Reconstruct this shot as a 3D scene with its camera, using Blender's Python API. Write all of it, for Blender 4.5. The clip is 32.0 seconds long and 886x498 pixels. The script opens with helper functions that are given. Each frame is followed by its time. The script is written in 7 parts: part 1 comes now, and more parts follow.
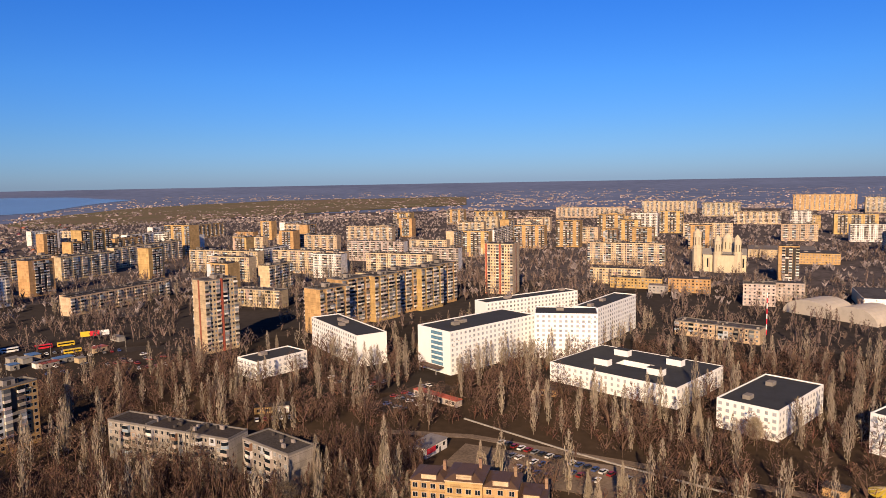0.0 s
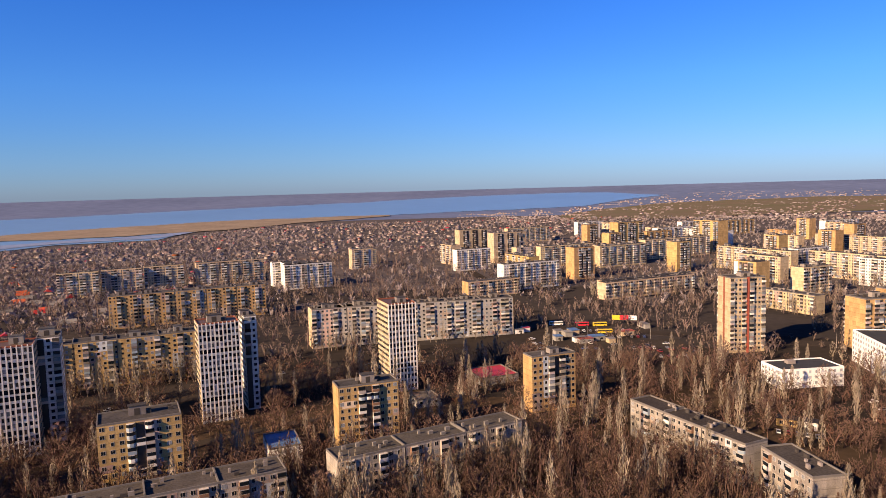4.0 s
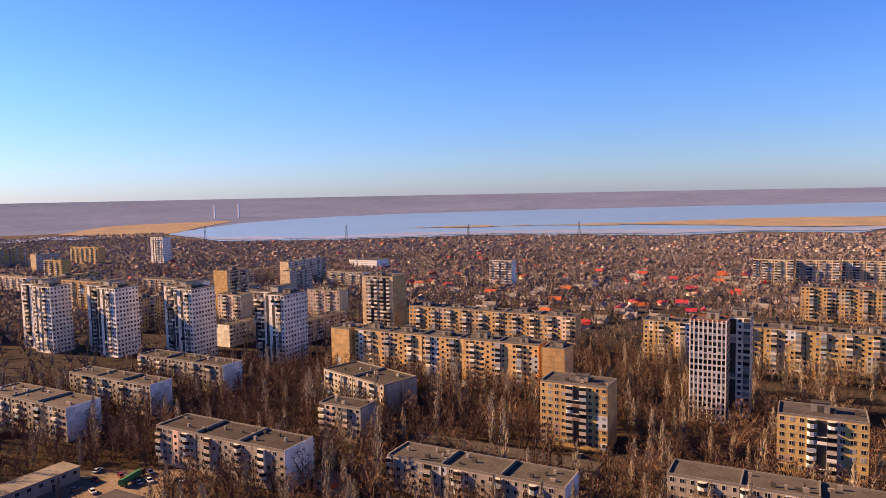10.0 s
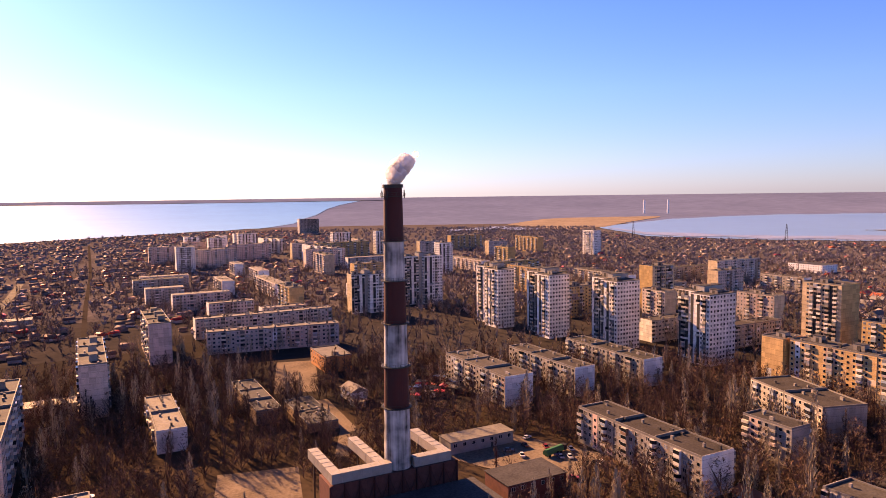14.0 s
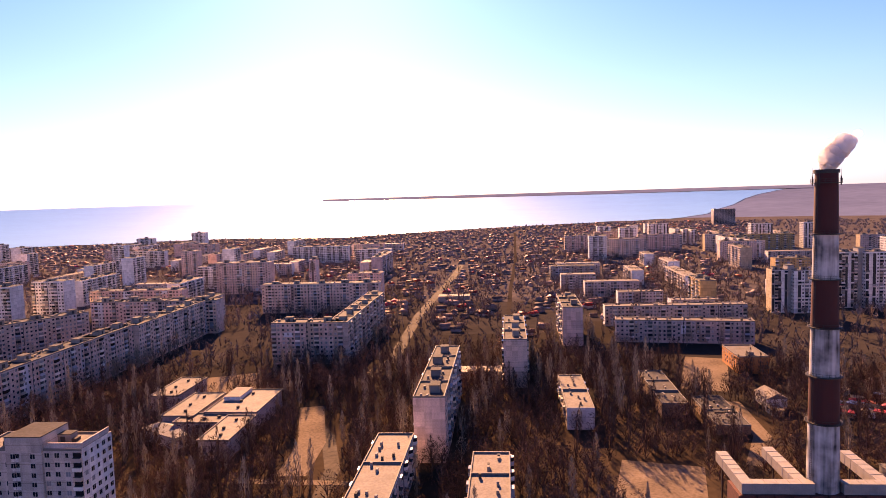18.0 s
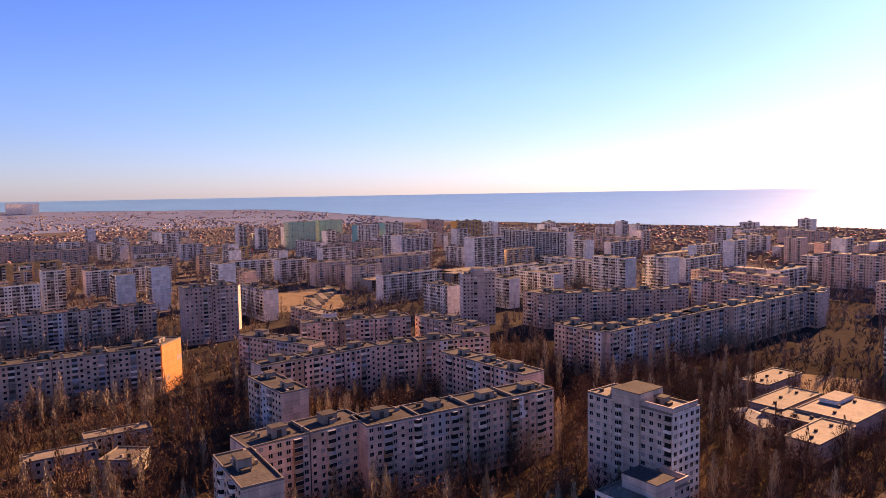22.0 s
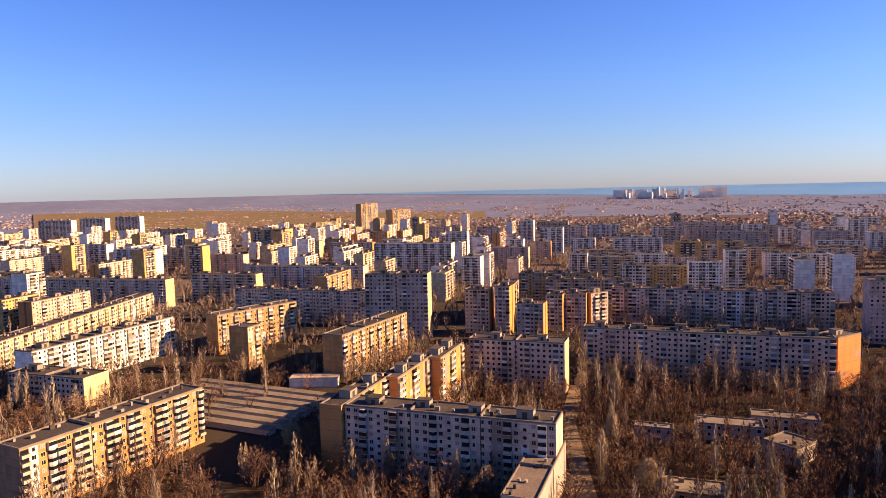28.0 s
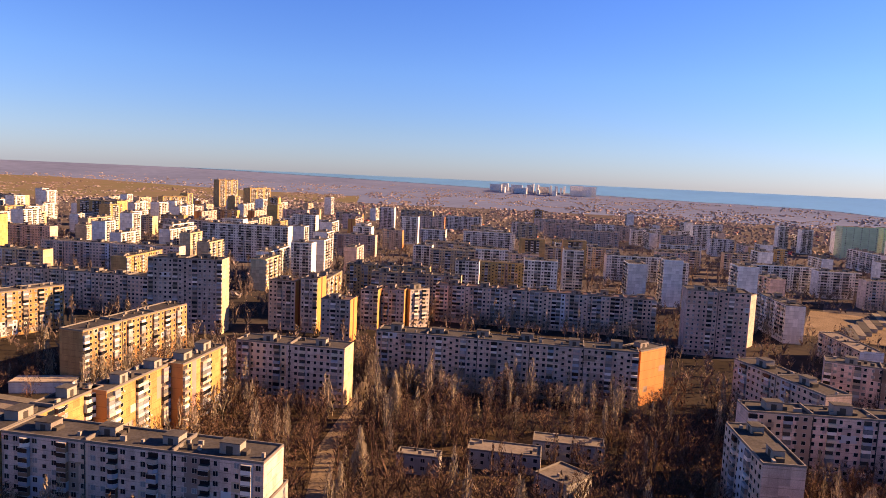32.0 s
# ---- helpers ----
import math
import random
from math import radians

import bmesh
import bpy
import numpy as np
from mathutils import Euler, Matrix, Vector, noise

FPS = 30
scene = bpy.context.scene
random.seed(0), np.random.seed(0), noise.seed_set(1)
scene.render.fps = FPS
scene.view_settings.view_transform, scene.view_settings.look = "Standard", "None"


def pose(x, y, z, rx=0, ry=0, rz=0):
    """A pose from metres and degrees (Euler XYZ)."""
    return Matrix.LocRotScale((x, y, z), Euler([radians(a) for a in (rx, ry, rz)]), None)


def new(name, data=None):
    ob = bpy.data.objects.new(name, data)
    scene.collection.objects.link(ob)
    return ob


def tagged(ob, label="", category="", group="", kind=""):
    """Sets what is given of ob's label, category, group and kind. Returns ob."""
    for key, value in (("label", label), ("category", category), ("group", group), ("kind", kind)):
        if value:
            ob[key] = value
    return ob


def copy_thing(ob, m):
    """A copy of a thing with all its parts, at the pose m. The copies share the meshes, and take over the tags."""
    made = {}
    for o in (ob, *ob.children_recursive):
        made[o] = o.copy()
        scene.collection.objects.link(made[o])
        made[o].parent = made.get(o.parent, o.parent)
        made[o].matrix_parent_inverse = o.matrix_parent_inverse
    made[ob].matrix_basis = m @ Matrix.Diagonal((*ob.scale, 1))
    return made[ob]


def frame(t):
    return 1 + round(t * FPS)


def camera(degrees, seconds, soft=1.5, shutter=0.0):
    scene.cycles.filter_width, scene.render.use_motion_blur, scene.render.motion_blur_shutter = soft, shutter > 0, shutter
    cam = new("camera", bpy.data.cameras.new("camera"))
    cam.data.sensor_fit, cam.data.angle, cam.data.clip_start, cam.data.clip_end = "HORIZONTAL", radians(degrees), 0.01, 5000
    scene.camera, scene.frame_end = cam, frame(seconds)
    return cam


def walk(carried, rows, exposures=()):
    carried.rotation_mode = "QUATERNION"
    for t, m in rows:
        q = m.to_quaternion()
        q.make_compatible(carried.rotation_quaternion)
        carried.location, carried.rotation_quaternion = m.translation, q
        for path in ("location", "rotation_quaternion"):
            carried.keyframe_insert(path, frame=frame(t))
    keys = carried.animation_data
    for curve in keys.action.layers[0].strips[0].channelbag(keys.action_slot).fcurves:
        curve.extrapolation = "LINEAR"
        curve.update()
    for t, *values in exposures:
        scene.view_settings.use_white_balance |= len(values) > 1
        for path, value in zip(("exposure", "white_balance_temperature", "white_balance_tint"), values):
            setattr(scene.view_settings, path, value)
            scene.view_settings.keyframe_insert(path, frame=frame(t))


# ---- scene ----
# ---------- camera ----------
cam = camera(65.0, 32.0, soft=0.8)
ROWS = [
    (0.0, 0.00, 0.00, 105.00, 84.357, 1.013, -0.104),
    (0.5, 0.00, 0.00, 105.00, 84.449, 0.932, 5.697),
    (1.0, 0.00, 0.00, 105.00, 84.598, 1.047, 12.348),
    (1.5, 0.00, 0.00, 105.00, 84.558, 1.229, 16.379),
    (2.0, 0.00, 0.00, 105.00, 84.406, 1.103, 20.279),
    (2.5, 0.00, 0.00, 105.00, 84.394, 0.795, 27.411),
    (3.0, 0.00, 0.00, 105.00, 84.580, 1.197, 34.554),
    (3.5, 0.00, 0.00, 105.00, 84.820, 1.563, 37.931),
    (5.5, 0.00, 0.00, 105.00, 84.781, 1.210, 54.805),
    (6.0, 0.00, 0.00, 105.00, 84.856, 1.546, 57.394),
    (6.5, 0.00, 0.00, 105.00, 84.937, 1.612, 59.039),
    (7.0, 0.00, 0.00, 105.00, 85.024, 1.567, 63.239),
    (7.5, 0.00, 0.00, 105.00, 85.171, 1.326, 69.470),
    (8.0, 0.00, 0.00, 105.00, 85.240, 1.457, 74.838),
    (8.5, 0.00, 0.00, 105.00, 85.261, 1.680, 77.305),
    (9.0, 0.00, 0.00, 105.00, 85.125, 1.310, 82.091),
    (9.5, 0.00, 0.00, 105.00, 85.165, 1.075, 88.699),
    (10.0, 0.00, 0.00, 105.00, 85.301, 1.075, 95.026),
    (10.5, 0.00, 0.00, 105.00, 85.340, 1.336, 98.619),
    (11.0, 0.00, 0.00, 105.00, 85.399, 1.445, 101.477),
    (11.5, 0.00, 0.00, 105.00, 85.325, 1.172, 106.696),
    (12.0, 0.00, 0.00, 105.00, 85.495, 0.915, 113.030),
    (12.5, 0.00, 0.00, 105.00, 85.617, 1.184, 117.440),
    (13.0, 0.00, 0.00, 105.00, 85.791, 1.299, 120.023),
    (13.5, 0.00, 0.00, 105.00, 85.594, 1.064, 123.079),
    (14.0, 0.00, 0.00, 105.00, 85.479, 0.738, 129.284),
    (14.5, 0.00, 0.00, 105.00, 85.226, 0.785, 136.177),
    (16.5, 0.00, 0.00, 105.00, 85.144, 1.578, 149.070),
    (17.0, 0.00, 0.00, 105.00, 85.042, 1.357, 153.666),
    (17.5, 0.00, 0.00, 105.00, 85.353, 1.371, 158.742),
    (18.0, 0.00, 0.00, 105.00, 85.410, 1.814, 162.171),
    (18.5, 0.00, 0.00, 105.00, 85.491, 1.914, 163.601),
    (19.0, 0.00, 0.00, 105.00, 85.323, 1.540, 165.725),
    (19.5, 0.00, 0.00, 105.00, 85.163, 0.919, 171.605),
    (20.0, 0.00, 0.00, 105.00, 85.083, 0.913, 178.110),
    (20.5, 0.00, 0.00, 105.00, 85.030, 1.097, 184.961),
    (21.0, 0.00, 0.00, 105.00, 85.020, 1.228, 192.396),
    (21.5, 0.00, 0.00, 105.00, 85.168, 1.171, 200.652),
    (22.0, 0.00, 0.00, 105.00, 85.260, 0.981, 209.161),
    (22.5, 0.00, 0.00, 105.00, 85.342, 0.797, 217.424),
    (23.0, 0.00, 0.00, 105.00, 85.264, 0.901, 225.224),
    (23.5, 0.00, 0.00, 105.00, 85.118, 1.100, 232.453),
    (24.0, 0.00, 0.00, 105.00, 85.201, 1.294, 238.103),
    (24.5, 0.00, 0.00, 105.00, 85.297, 1.660, 240.612),
    (25.0, 0.00, 0.00, 105.00, 85.466, 1.422, 244.868),
    (25.5, 0.00, 0.00, 105.00, 85.399, 1.098, 250.679),
    (26.0, 0.00, 0.00, 105.00, 85.197, 0.700, 257.211),
    (26.5, 0.00, 0.00, 105.00, 85.037, 1.321, 259.961),
    (28.5, 0.00, 0.00, 105.00, 85.037, 1.321, 261.511),
    (28.7, 0.09, -0.14, 104.99, 85.034, 1.311, 261.505),
    (28.8, 1.10, -1.66, 104.93, 85.004, 1.201, 261.427),
    (28.9, 3.11, -4.69, 104.82, 84.943, 0.983, 261.257),
    (29.0, 5.28, -7.95, 104.69, 84.877, 0.749, 261.052),
    (29.1, 7.44, -11.21, 104.56, 84.811, 0.514, 260.824),
    (29.2, 9.60, -14.47, 104.43, 84.745, 0.280, 260.572),
    (29.3, 11.76, -17.73, 104.30, 84.679, 0.045, 260.298),
    (29.4, 13.92, -20.99, 104.18, 84.613, -0.189, 260.001),
    (29.5, 16.09, -24.25, 104.05, 84.547, -0.423, 259.681),
    (29.6, 18.25, -27.51, 103.92, 84.481, -0.658, 259.337),
    (29.7, 20.41, -30.77, 103.79, 84.415, -0.892, 258.971),
    (29.8, 22.57, -34.03, 103.66, 84.348, -1.126, 258.581),
    (29.9, 24.73, -37.29, 103.53, 84.282, -1.360, 258.169),
    (30.0, 26.90, -40.55, 103.41, 84.215, -1.594, 257.733),
    (30.1, 29.06, -43.80, 103.28, 84.148, -1.828, 257.274),
    (30.2, 31.22, -47.06, 103.15, 84.081, -2.062, 256.792),
    (30.3, 33.38, -50.32, 103.02, 84.014, -2.295, 256.287),
    (30.4, 35.54, -53.57, 102.89, 83.948, -2.528, 255.761),
    (30.5, 37.00, -55.78, 102.81, 83.902, -2.687, 255.325),
    (30.6, 37.36, -56.32, 102.79, 83.891, -2.726, 255.061),
    (31.0, 37.36, -56.32, 102.79, 83.891, -2.726, 254.245),
    (31.5, 37.36, -56.32, 102.79, 83.999, -2.715, 253.114),
    (32.0, 37.36, -56.32, 102.79, 84.027, -2.575, 252.182),
]
EXPOSURES = [(0.0, 0.64, 6350, 15), (2.0, 0.79, 6400, 15), (4.5, 1.18, 6700, 19), (7.0, 1.46, 7150, 22), (10.5, 1.64, 8300, 29), (13.0, 1.66, 9000, 39), (14.2, 1.82, 9600, 48), (17.0, 1.89, 9700, 54), (20.0, 1.78, 9700, 54), (23.0, 1.63, 9650, 42), (26.0, 1.65, 9350, 35), (32.0, 1.65, 9050, 32)]
walk(cam, [(t, pose(x, y, z, a, b, c)) for t, x, y, z, a, b, c in ROWS], EXPOSURES)

# ---------- sky and sun ----------
SUN_TURN, SUN_HEIGHT = 170.0, 24.0     # degrees anticlockwise from +y, and above the horizon
world = bpy.data.worlds.new("sky")
scene.world = world
world.use_nodes = True
wn = world.node_tree.nodes
sky = wn.new("ShaderNodeTexSky")
sky.sky_type = "NISHITA"
sky.sun_disc = False
sky.sun_elevation = radians(SUN_HEIGHT)
sky.sun_rotation = radians(-SUN_TURN)
sky.altitude = 100
sky.air_density, sky.dust_density, sky.ozone_density = 0.9, 0.27, 4.0
wn["Background"].inputs["Strength"].default_value = 0.105
rich = wn.new("ShaderNodeHueSaturation")
rich.inputs["Saturation"].default_value = 1.12
world.node_tree.links.new(sky.outputs[0], rich.inputs["Color"])
where, split, ramp = wn.new("ShaderNodeTexCoord"), wn.new("ShaderNodeSeparateXYZ"), wn.new("ShaderNodeValToRGB")
world.node_tree.links.new(where.outputs["Generated"], split.inputs[0])
world.node_tree.links.new(split.outputs["Z"], ramp.inputs[0])
tones = ramp.color_ramp.elements
tones[0].position, tones[0].color = 0.0, (0.25, 0.345, 0.57, 1)
tones[1].position, tones[1].color = 1.0, (0.08, 0.14, 0.26, 1)
for at, tone in ((0.06, (0.25, 0.385, 0.59, 1)), (0.14, (0.23, 0.44, 0.70, 1)), (0.24, (0.18, 0.43, 0.77, 1)), (0.5, (0.125, 0.31, 0.56, 1))):
    tones.new(at).color = tone
blend = wn.new("ShaderNodeMix")
blend.data_type, blend.blend_type = "RGBA", "MULTIPLY"
blend.inputs["Factor"].default_value = 1.0
world.node_tree.links.new(rich.outputs[0], blend.inputs["A"])
world.node_tree.links.new(ramp.outputs[0], blend.inputs["B"])
world.node_tree.links.new(blend.outputs["Result"], wn["Background"].inputs["Color"])
sun_data = bpy.data.lights.new("sun", "SUN")
sun_data.energy, sun_data.angle, sun_data.color = 4.7, radians(0.5), (1.0, 0.72, 0.43)
sun = new("sun", sun_data)
to_sun = Vector((-math.sin(radians(SUN_TURN)) * math.cos(radians(SUN_HEIGHT)), math.cos(radians(SUN_TURN)) * math.cos(radians(SUN_HEIGHT)), math.sin(radians(SUN_HEIGHT))))
sun.matrix_world = Matrix.Translation((0, 0, 400)) @ to_sun.to_track_quat("Z", "Y").to_matrix().to_4x4()


# ---------- materials ----------
def surface(name, colour, rough=0.8, vary=0.25, scale=0.3, fine=6.0, second=None, metal=0.0, tint=0.0, lines=None, streak=0.0, bump=0.0, spec=0.3, island=False, panels=0.0):
    """colour, broken by two sizes of noise towards second; tint: change from object to object; lines: joints every so many metres up."""
    m = bpy.data.materials.new(name)
    m.use_nodes = True
    nt = m.node_tree
    n, link = nt.nodes, nt.links.new
    b = n["Principled BSDF"]
    b.inputs["Roughness"].default_value = rough
    b.inputs["Metallic"].default_value = metal
    b.inputs["Specular IOR Level"].default_value = spec
    co = n.new("ShaderNodeTexCoord")
    big, small = n.new("ShaderNodeTexNoise"), n.new("ShaderNodeTexNoise")
    big.inputs["Scale"].default_value, small.inputs["Scale"].default_value = scale, fine
    big.inputs["Detail"].default_value = 5.0
    small.inputs["Detail"].default_value = 3.0
    source = co.outputs["Object"]
    if streak:
        mp = n.new("ShaderNodeMapping")
        mp.inputs["Scale"].default_value = (1.0, 1.0, streak)
        link(source, mp.inputs[0])
        link(mp.outputs[0], big.inputs["Vector"])
    else:
        link(source, big.inputs["Vector"])
    link(source, small.inputs["Vector"])
    add = n.new("ShaderNodeMath")
    add.operation = "ADD"
    link(big.outputs[0], add.inputs[0])
    link(small.outputs[0], add.inputs[1])
    rng = n.new("ShaderNodeMapRange")
    rng.inputs["From Min"].default_value, rng.inputs["From Max"].default_value = 0.72, 1.28
    link(add.outputs[0], rng.inputs[0])
    mix = n.new("ShaderNodeMix")
    mix.data_type = "RGBA"
    second = second or tuple(c * (1 - vary) for c in colour)
    mix.inputs["A"].default_value, mix.inputs["B"].default_value = (*colour, 1), (*second, 1)
    link(rng.outputs[0], mix.inputs["Factor"])
    last = mix.outputs["Result"]
    if lines:
        sep, mod, less = n.new("ShaderNodeSeparateXYZ"), n.new("ShaderNodeMath"), n.new("ShaderNodeMath")
        link(source, sep.inputs[0])
        mod.operation, less.operation = "MODULO", "LESS_THAN"
        mod.inputs[1].default_value, less.inputs[1].default_value = lines, 0.16
        link(sep.outputs["Z"], mod.inputs[0])
        link(mod.outputs[0], less.inputs[0])
        jm = n.new("ShaderNodeMix")
        jm.data_type = "RGBA"
        jm.blend_type = "MULTIPLY"
        jm.inputs["B"].default_value = (0.62, 0.6, 0.58, 1)
        link(less.outputs[0], jm.inputs["Factor"])
        link(last, jm.inputs["A"])
        last = jm.outputs["Result"]
    if panels:
        cell, flo, info = n.new("ShaderNodeVectorMath"), n.new("ShaderNodeVectorMath"), n.new("ShaderNodeObjectInfo")
        cell.operation, flo.operation = "MULTIPLY_ADD", "FLOOR"
        cell.inputs[1].default_value, cell.inputs[2].default_value = (1 / 3.1, 1 / 3.1, 1 / 2.8), (0.37, 0.37, -0.28)
        link(source, cell.inputs[0])
        link(cell.outputs[0], flo.inputs[0])
        white, pr, pm = n.new("ShaderNodeTexWhiteNoise"), n.new("ShaderNodeMapRange"), n.new("ShaderNodeHueSaturation")
        white.noise_dimensions = "4D"
        link(flo.outputs[0], white.inputs["Vector"])
        link(info.outputs["Random"], white.inputs["W"])
        pr.inputs["To Min"].default_value, pr.inputs["To Max"].default_value = 1 - panels, 1 + panels * 0.7
        link(white.outputs["Value"], pr.inputs[0])
        link(pr.outputs[0], pm.inputs["Value"])
        link(last, pm.inputs["Color"])
        last = pm.outputs[0]
    if tint:
        info = n.new("ShaderNodeNewGeometry" if island else "ShaderNodeObjectInfo")
        hsv, vr, hr = n.new("ShaderNodeHueSaturation"), n.new("ShaderNodeMapRange"), n.new("ShaderNodeMapRange")
        vr.inputs["To Min"].default_value, vr.inputs["To Max"].default_value = 1 - tint, 1 + tint
        wave = n.new("ShaderNodeMath")
        wave.operation = "PINGPONG"
        wave.inputs[1].default_value = 0.13
        hr.inputs["From Max"].default_value = 0.13
        hr.inputs["To Min"].default_value, hr.inputs["To Max"].default_value = 0.5 - 0.02 * tint / 0.2, 0.5 + 0.015 * tint / 0.2
        out = info.outputs["Random Per Island" if island else "Random"]
        link(out, vr.inputs[0])
        link(out, wave.inputs[0])
        link(wave.outputs[0], hr.inputs[0])
        link(vr.outputs[0], hsv.inputs["Value"])
        link(hr.outputs[0], hsv.inputs["Hue"])
        link(last, hsv.inputs["Color"])
        last = hsv.outputs[0]
    link(last, b.inputs["Base Color"])
    if bump:
        bp = n.new("ShaderNodeBump")
        bp.inputs["Strength"].default_value, bp.inputs["Distance"].default_value = bump, 0.1
        link(add.outputs[0], bp.inputs["Height"])
        link(bp.outputs[0], b.inputs["Normal"])
    return m


